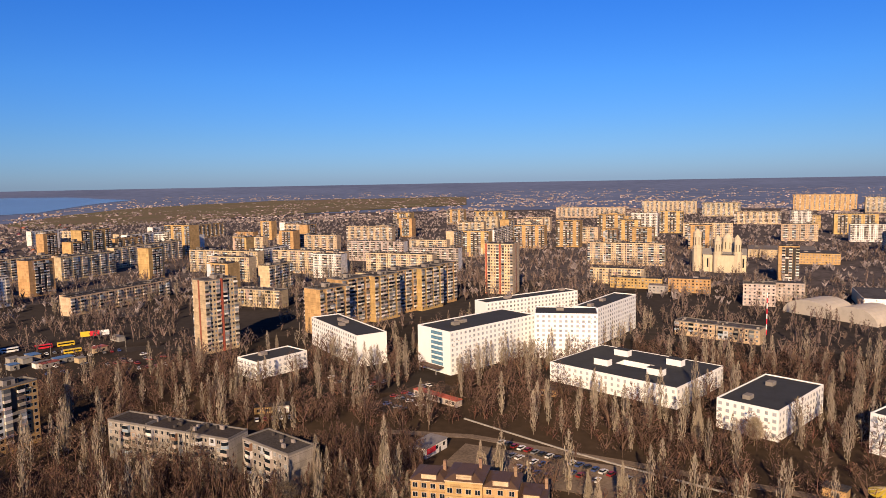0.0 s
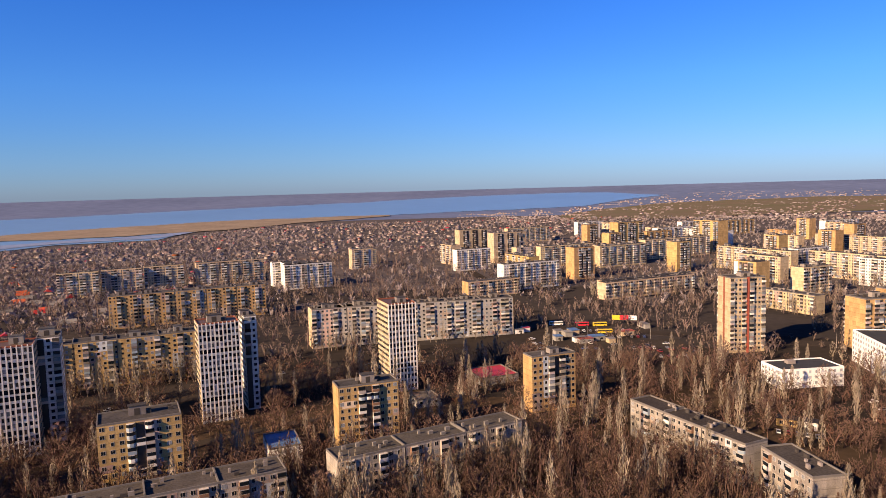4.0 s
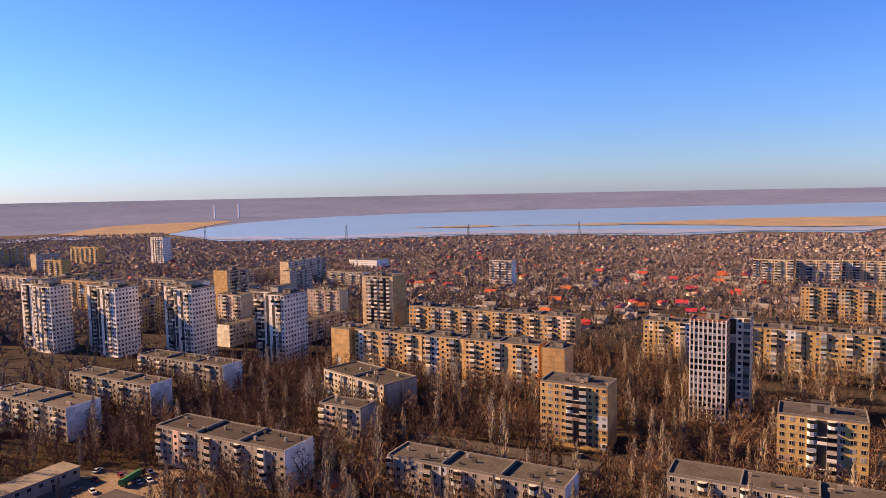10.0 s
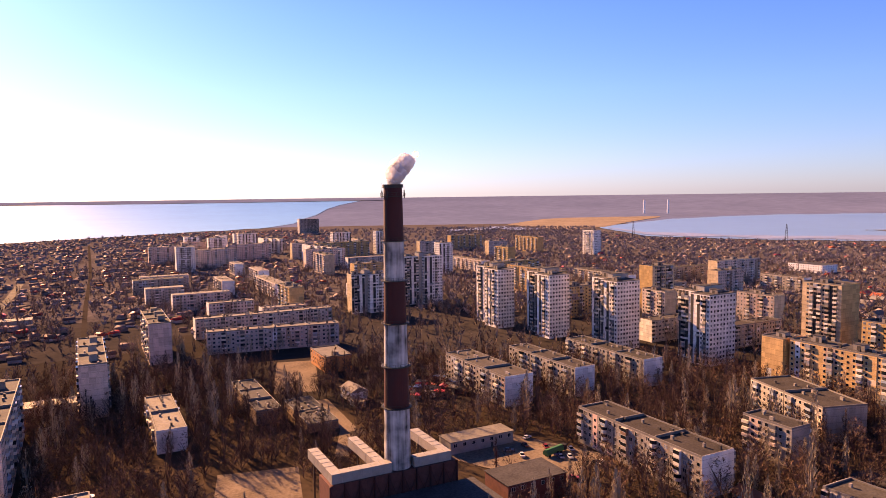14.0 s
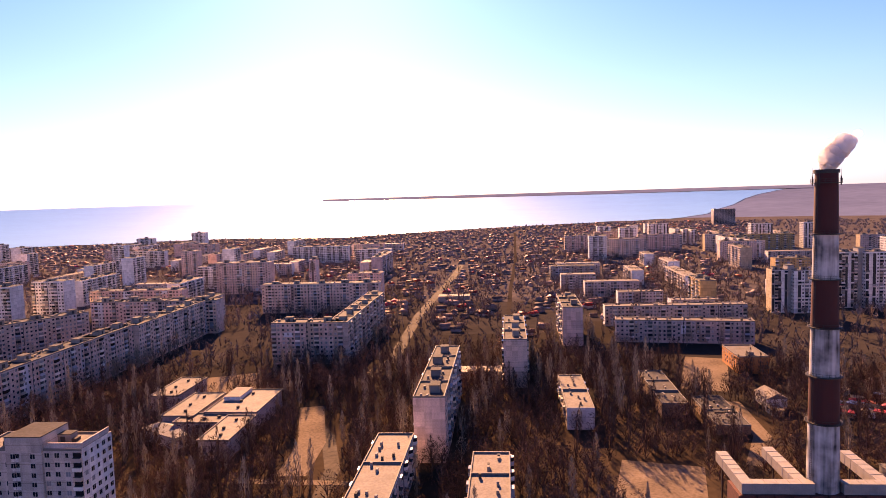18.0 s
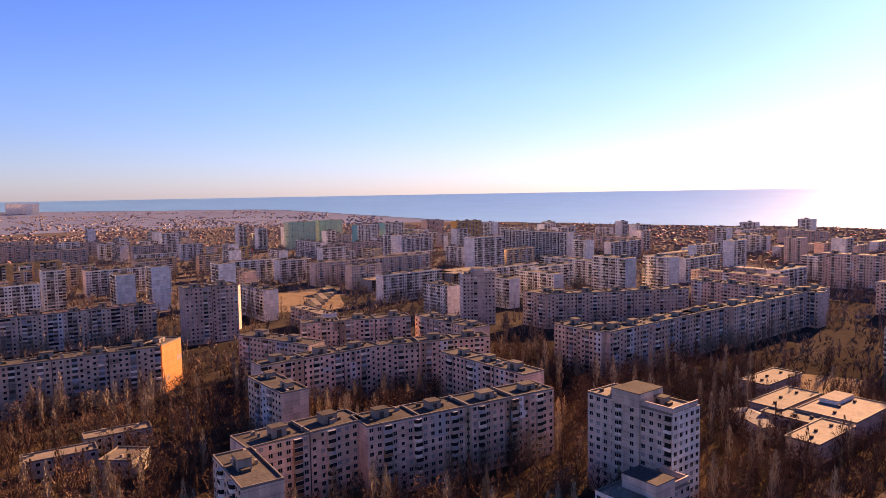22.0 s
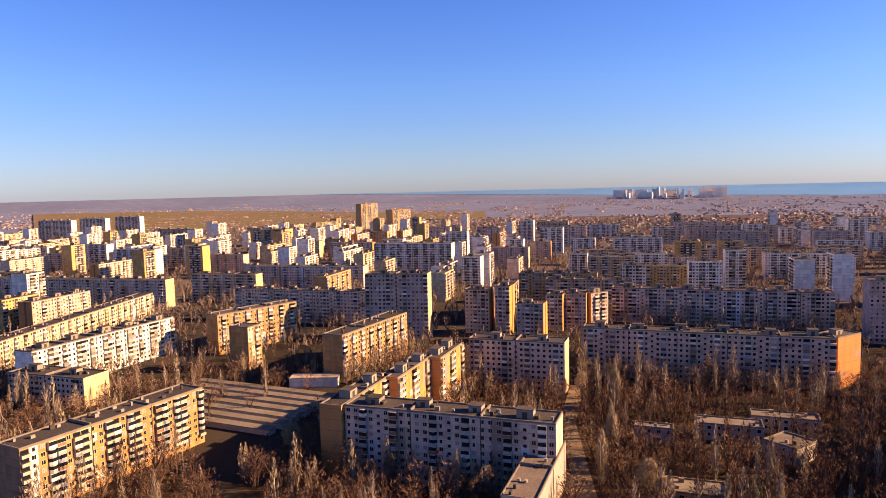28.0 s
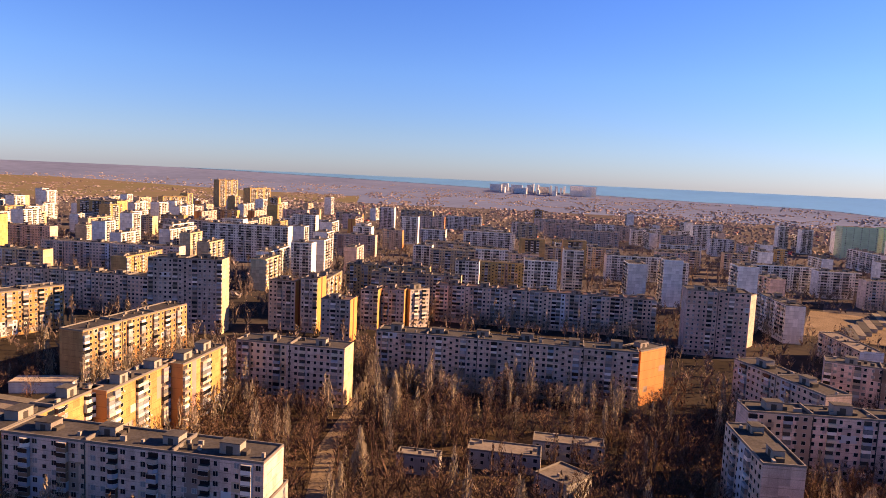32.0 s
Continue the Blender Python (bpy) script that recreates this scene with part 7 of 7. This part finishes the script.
rs = np.random.RandomState(5)
n = 11500
az, rr = rs.uniform(-34, 302, n), np.sqrt(rs.uniform(140 ** 2, 420 ** 2, n))
px, py = -np.sin(np.radians(az)) * rr, np.cos(np.radians(az)) * rr
clump = np.array([noise.noise((x * 0.02, y * 0.02, 1.5)) for x, y in zip(px, py)])
ok = free(px, py) & (clump > -0.42)
near_x, near_y, near_c = px[ok], py[ok], clump[ok]
order = np.argsort(np.hypot(near_x, near_y) + rs.uniform(0, 130, len(near_x)))
near_x, near_y, near_c = near_x[order], near_y[order], near_c[order]
used = [0, 0]
rest = []
for k in range(len(near_x)):
    grove = noise.noise((near_x[k] * 0.035, near_y[k] * 0.035, 9.5))
    tall = rs.rand() < (0.7 if grove > 0.12 else 0.13)
    kind = 0 if tall else 1
    if used[kind] >= 290:
        rest.append(k)
        continue
    used[kind] += 1
    plant(int(rs.randint(0, 4)) if tall else 4 + int(rs.randint(0, 5)), near_x[k], near_y[k], rs.uniform(0.55, 1.05), rs.uniform(0, 360))


for i, x, y, k in ((9, 247, -100, 0.95), (9, 307, -126, 0.95), (9, 236, -92, 0.7), (10, 214, -100, 0.9), (10, 206, -102, 0.7), (10, 330, -118, 0.8), (10, 280, 22, 0.9), (9, -190, 120, 0.8), (9, -176, 150, 0.7), (10, -150, 205, 0.8), (10, 120, 262, 0.8), (9, 98, 262, 0.7)):
    plant(i, x, y, k, 40 * k)


def scatter(name, label, mat, templates, px, py, scale, category):
    """Many copies of small templates in one mesh."""
    vs, fs, base = [], [], 0
    pick = rs.randint(0, len(templates), len(px))
    for j, (tv, tf) in enumerate(templates):
        sel = np.nonzero(pick == j)[0]
        if not len(sel):
            continue
        a = rs.uniform(0, 6.28, len(sel))
        c, s = np.cos(a)[:, None], np.sin(a)[:, None]
        sc = scale[sel][:, None]
        x = (tv[None, :, 0] * c - tv[None, :, 1] * s) * sc + px[sel][:, None]
        y = (tv[None, :, 0] * s + tv[None, :, 1] * c) * sc + py[sel][:, None]
        z = np.broadcast_to(tv[None, :, 2] * sc, x.shape)
        vs.append(np.stack([x, y, z], -1).reshape(-1, 3))
        fs.append((tf[None] + (np.arange(len(sel)) * len(tv))[:, None, None] + base).reshape(-1, 3))
        base += len(sel) * len(tv)
    v, f = np.concatenate(vs), np.concatenate(fs)
    me = bpy.data.meshes.new(name)
    me.vertices.add(len(v))
    me.vertices.foreach_set("co", v.astype(np.float32).ravel())
    me.loops.add(f.size)
    me.loops.foreach_set("vertex_index", f.astype(np.int32).ravel())
    me.polygons.add(len(f))
    me.polygons.foreach_set("loop_start", np.arange(0, f.size, 3, dtype=np.int32))
    me.materials.append(M[mat])
    me.update(calc_edges=True)
    ob = new(name, me)
    return tagged(ob, label, category, kind="stuff")


def sticks(seed, count, h, spread, slim, width):
    """A small tree for the masses of trees."""
    rng = random.Random(seed)
    s = Solid()
    s.cone((0, 0, -0.3), (0, 0, h * (0.9 if slim else 0.55)), 0.18)
    for i in range(6):
        a = rng.uniform(0, 6.28)
        s.blade((0, 0, h * rng.uniform(0.15, 0.4)), (spread * h * 0.8 * math.cos(a), spread * h * 0.8 * math.sin(a), h * rng.uniform(0.6, 0.9)), width * 1.4, rng)
    crown_of(s, rng, count, h, h * (0.1 if slim else 0.18), spread * h, slim, width)
    return np.array(s.v), np.array(s.f)


rest = np.array(rest, int)
part_of = rs.rand(len(rest))
sets = [("poplars_of_the_yards", "dense pale columnar poplars in the yards", "palewood", [sticks(31, 210, 18, 0.11, True, 0.14), sticks(32, 220, 22, 0.10, True, 0.14), sticks(38, 190, 14, 0.12, True, 0.14)], 0.0, 0.18),
        ("trees_of_the_yards", "dense leafless trees filling the yards", "wood", [sticks(33, 150, 12, 0.36, False, 0.15), sticks(34, 160, 15, 0.34, False, 0.15), sticks(37, 130, 9, 0.4, False, 0.15)], 0.18, 0.72),
        ("brush_of_the_yards", "reddish leafless brush under the trees", "redwood", [sticks(35, 80, 6, 0.5, False, 0.15), sticks(36, 70, 4, 0.7, False, 0.15)], 0.72, 1.0)]
for nm, lb, mt, tp, lo, hi in sets:
    sel = rest[(part_of >= lo) & (part_of < hi)]
    scatter(nm, lb, mt, tp, near_x[sel], near_y[sel], rs.uniform(0.65, 1.2, len(sel)), "trees")

# rows of pale trees along the long slabs
row_x, row_y = [], []
for x, y, length, yaw, off in ((340.9, -188.9, 124, -118, 13), (340.9, -188.9, 124, -118, 19), (472.6, -274, 150, -118, 13), (240.4, -37, 76, -118, 12), (-378.2, -33.3, 112, 67, 12), (-459, -9.9, 118, 67, 12), (-401.9, 144.5, 128, 67, 12), (-207.2, 91.6, 84, 67, 11), (-169.8, 179.9, 74, 70, 11), (120.6, -224.7, 80, -120, 12), (19.8, 399.8, 66, 41, 20), (-101.8, 254.4, 58, -23.5, 10), (412.6, -14.6, 74, -33.8, 12), (273, 88, 76, -36.6, 12)):
    c, w = math.cos(radians(yaw)), math.sin(radians(yaw))
    for u in np.arange(-length / 2, length / 2, 4.2):
        if rs.rand() < 0.72:
            a, b = u + rs.uniform(-1.5, 1.5), -off - rs.uniform(-1.5, 3)
            row_x.append(x + c * a - w * b)
            row_y.append(y + w * a + c * b)
row_x, row_y = np.array(row_x), np.array(row_y)
ok = free(row_x, row_y, -1.5)
scatter("row_trees", "rows of tall pale leafless trees along the slabs", "palewood", [sticks(51, 230, 17, 0.14, True, 0.11), sticks(52, 230, 14, 0.17, True, 0.11), sticks(53, 230, 20, 0.12, True, 0.11), sticks(54, 230, 13, 0.26, False, 0.11)], row_x[ok], row_y[ok], rs.uniform(0.75, 1.1, ok.sum()), "trees")

row_x, row_y = [], []
for x, y, length, depth, yaw in SLABS:
    c, w = math.cos(radians(yaw)), math.sin(radians(yaw))
    for side in (-1, 1):
        for u in np.arange(-length / 2, length / 2 + 6, 4.6):
            if rs.rand() < 0.6:
                a, b = u + rs.uniform(-2, 2), side * (depth / 2 + rs.uniform(4, 11))
                row_x.append(x + c * a - w * b)
                row_y.append(y + w * a + c * b)
row_x, row_y = np.array(row_x), np.array(row_y)
ok = free(row_x, row_y, -1.5)
scatter("yard_trees", "tall pale leafless yard trees along the slabs", "palewood", [sticks(61, 80, 16, 0.15, True, 0.2), sticks(62, 80, 13, 0.24, False, 0.2), sticks(63, 80, 19, 0.12, True, 0.2), sticks(64, 70, 11, 0.3, False, 0.2)], row_x[ok], row_y[ok], rs.uniform(0.7, 1.1, ok.sum()), "trees")

# thickets close below
n = 8400
az = np.concatenate([rs.uniform(2, 72, 2000), rs.uniform(222, 288, 1400), rs.uniform(72, 222, 5000)])
rr = np.sqrt(np.concatenate([rs.uniform(140 ** 2, 265 ** 2, 2000), rs.uniform(140 ** 2, 345 ** 2, 1400), rs.uniform(190 ** 2, 440 ** 2, 5000)]))
px, py = -np.sin(np.radians(az)) * rr, np.cos(np.radians(az)) * rr
ok = free(px, py, -0.5)
scatter("thicket", "dark leafless thicket round the houses", "thickettwig", [sticks(41, 110, 17, 0.11, True, 0.15), sticks(42, 100, 12, 0.36, False, 0.16), sticks(43, 110, 14, 0.34, False, 0.16), sticks(44, 70, 7, 0.5, False, 0.16)], px[ok], py[ok], rs.uniform(0.7, 1.1, ok.sum()), "trees")

mid_templates = [sticks(1, 36, 19, 0.12, True, 0.36), sticks(3, 30, 12, 0.36, False, 0.38), sticks(4, 30, 14, 0.34, False, 0.38), sticks(7, 28, 10, 0.4, False, 0.38), sticks(5, 22, 7, 0.45, False, 0.38), sticks(6, 18, 4.5, 0.6, False, 0.38)]
n = 36000
az, rr = rs.uniform(-36, 305, n), np.sqrt(rs.uniform(405 ** 2, 1150 ** 2, n))
px, py = -np.sin(np.radians(az)) * rr, np.cos(np.radians(az)) * rr
clump = np.array([noise.noise((x * 0.011, y * 0.011, 4.5)) for x, y in zip(px, py)])
ok = free(px, py) & (clump > -0.36) & (rs.rand(n) < np.where(rr < 750, 1.0, 0.55))
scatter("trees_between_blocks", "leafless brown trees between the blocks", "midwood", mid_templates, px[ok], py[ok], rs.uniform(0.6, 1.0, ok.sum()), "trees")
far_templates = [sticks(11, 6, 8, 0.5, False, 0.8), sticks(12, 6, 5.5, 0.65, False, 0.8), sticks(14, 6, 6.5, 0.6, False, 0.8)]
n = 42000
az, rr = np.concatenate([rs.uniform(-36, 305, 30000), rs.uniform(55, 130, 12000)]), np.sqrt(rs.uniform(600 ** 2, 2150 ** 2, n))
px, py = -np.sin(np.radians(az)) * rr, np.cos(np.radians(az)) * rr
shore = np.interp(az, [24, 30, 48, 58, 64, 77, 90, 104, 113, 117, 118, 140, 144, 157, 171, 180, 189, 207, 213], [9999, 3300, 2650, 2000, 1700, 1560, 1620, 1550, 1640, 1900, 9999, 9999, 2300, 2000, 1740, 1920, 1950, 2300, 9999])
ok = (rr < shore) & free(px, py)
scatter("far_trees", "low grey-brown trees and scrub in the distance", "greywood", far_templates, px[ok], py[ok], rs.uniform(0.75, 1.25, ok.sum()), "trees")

# small houses between the blocks and the shore
hs = Solid()
hs.box(-4.5, 4.5, -3.6, 3.6, -0.3, 2.6)
hv, hf = np.array(hs.v), np.array([t for q in hs.f for t in ((q[0], q[1], q[2]), (q[0], q[2], q[3]))])
rf = Solid()
rf.gable(-4.5, 4.5, -3.6, 3.6, 2.6, 5.2, 0.7)
rv, rfa = np.array(rf.v), np.array([t for q in rf.f for t in (((q[0], q[1], q[2]), (q[0], q[2], q[3])) if len(q) == 4 else (q,))])
n = 9600
az, rr = np.concatenate([rs.uniform(28, 128, n // 3), rs.uniform(138, 200, n // 3), rs.uniform(138, 262, n - 2 * (n // 3))]), np.sqrt(rs.uniform(500 ** 2, 2150 ** 2, n))
shore = np.interp(az, [28, 30, 48, 58, 64, 77, 90, 104, 113, 117, 128, 140, 144, 157, 171, 180, 189, 207, 213, 262], [3300, 3300, 2650, 2000, 1700, 1540, 1600, 1530, 1620, 1700, 1600, 2100, 2250, 1980, 1720, 1900, 1930, 2280, 2200, 2200])
inner = np.interp(az, [28, 40, 56, 72, 80, 90, 100, 112, 128, 142, 155, 170, 185, 205, 262], [1250, 1150, 900, 640, 560, 560, 660, 850, 1000, 600, 430, 480, 1000, 1250, 1300])
px, py = -np.sin(np.radians(az)) * rr, np.cos(np.radians(az)) * rr
ok = (rr < shore) & (rr > inner) & free(px, py, 4)
px, py, sc = px[ok], py[ok], rs.uniform(0.6, 1.0, ok.sum())
state = rs.get_state()
scatter("far_house_walls", "pale walls of small private houses", "housewall", [(hv, hf)], px, py, sc, "houses")
rs.set_state(state)
turn_back = rs.get_state()
scatter("far_house_roofs", "grey and brown roofs of small private houses", "houseroof", [(rv, rfa)], px, py, sc, "houses")
red = np.random.RandomState(9).rand(len(px)) < np.where(np.hypot(px, py) < 1100, 0.2, 0.08)
rs.set_state(turn_back)
scatter("far_red_roofs", "red sheet roofs of small private houses", "redfar", [(rv * np.array([1.03, 1.03, 1.0]) + np.array([0, 0, 0.12]), rfa)], px, py, np.where(red, sc, 0.0), "houses")

# red-roofed houses nearer by, one by one
WALLM, ROOFR, ROOFG = hs.mesh("wall", ["render"]), rf.mesh("roof", ["redtile"]), rf.mesh("roof", ["slate"])
made = 0
for k in range(900):
    a, d = rs.uniform(60, 100), rs.uniform(480, 900)
    x, y = polar(a, d)
    if made >= 110 or not free(np.array([x]), np.array([y]), 5)[0] or d < np.interp(a, [60, 72, 80, 90, 100], [800, 600, 520, 540, 640]):
        continue
    made += 1
    red = rs.rand() < 0.4
    ob = new("house", WALLM)
    k2 = rs.uniform(0.8, 1.3)
    ob.matrix_world = pose(x, y, 0, 0, 0, rs.choice([67, 157]) + rs.uniform(-8, 8)) @ Matrix.Diagonal((k2, k2, k2, 1))
    tagged(ob, "small private house with a %s pitched roof" % ("red sheet" if red else "grey slate"), "house", group="private houses")
    part("roof", ROOFR if red else ROOFG, None, ob)

def dry(az, d):
    """True where the far ground is land."""
    lim = np.interp(az, [-40, 22, 24, 27.5, 30, 35, 40, 212, 213, 218, 224, 233, 247, 258, 272, 273, 300], [99999, 99999, 5300, 4000, 3150, 2900, 2700, 2400, 2750, 3450, 4700, 5100, 6500, 9000, 11000, 99999, 99999])
    return d < lim


# settlements far out on the plain
n = 9000
az = np.concatenate([rs.uniform(-34, 34, n // 3), rs.uniform(214, 294, n - n // 3)])
dd = 1 / rs.uniform(1 / 5600, 1 / 1900, n)
keep = np.array([noise.noise((a * 0.35, d * 0.0016, 2.2)) for a, d in zip(az, dd)]) > -0.1
keep &= dry(az, dd)
az, dd = az[keep], dd[keep]
far = Solid()
for a, d in zip(az, dd):
    x, y, z = lie(a, d)
    k = math.hypot(x, y) / d * rs.uniform(0.5, 1.0)
    h = Solid().box(-5 * k, 5 * k, -4 * k, 4 * k, -1, 3.5 * k, 0, False)
    h.gable(-5 * k, 5 * k, -4 * k, 4 * k, 3.5 * k, 6 * k, 0.2, 1)
    far.turned(h, x, y, rs.uniform(0, 3.1), z)
ob = part("far_settlement", far, ["housewall", "houseroof"])
tagged(ob, "scattered pale houses of far settlements", "houses", kind="stuff")

# scrub and tree belts far out
n = 5000
az = np.concatenate([rs.uniform(-34, 40, n // 2), rs.uniform(214, 294, n // 2)])
dd = 1 / rs.uniform(1 / 7000, 1 / 2050, n)
keep = np.array([noise.noise((a * 0.25, d * 0.003, 8.2)) for a, d in zip(az, dd)]) > -0.02
keep &= dry(az, dd)
woods = Solid()
for a, d in zip(az[keep], dd[keep]):
    x, y, z = lie(a, d)
    k = math.hypot(x, y) / d
    w, h, turn = rs.uniform(4, 9) * k, rs.uniform(2, 4) * k, rs.uniform(0, 3.14)
    for step in range(rs.randint(2, 6)):
        u = (step - 2) * w * 1.7
        woods.tube(x + u * math.cos(turn), y + u * math.sin(turn), w * rs.uniform(0.6, 1.1), w * 0.3, z - 1, z + h * rs.uniform(0.6, 1.1), 5)
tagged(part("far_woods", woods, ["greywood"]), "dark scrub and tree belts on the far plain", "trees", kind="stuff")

# white blocks of a far district on the skyline
skyline = Solid()
for k in range(26):
    x, y, z = lie(243.5 + 7.5 * (k / 25 - 0.5) + rs.uniform(-0.3, 0.3), rs.uniform(5000, 6200))
    m = math.hypot(x, y) / 5600
    w, h = rs.uniform(18, 60) * m, rs.uniform(28, 75) * m
    skyline.turned(Solid().box(-w, w, -8 * m, 8 * m, -2, h, 0, False), x, y, radians(-118 + 90 * rs.randint(0, 2)), z)
tagged(part("far_district", skyline, ["white"]), "pale tower blocks of a far district on the skyline", "blocks of flats", kind="stuff")
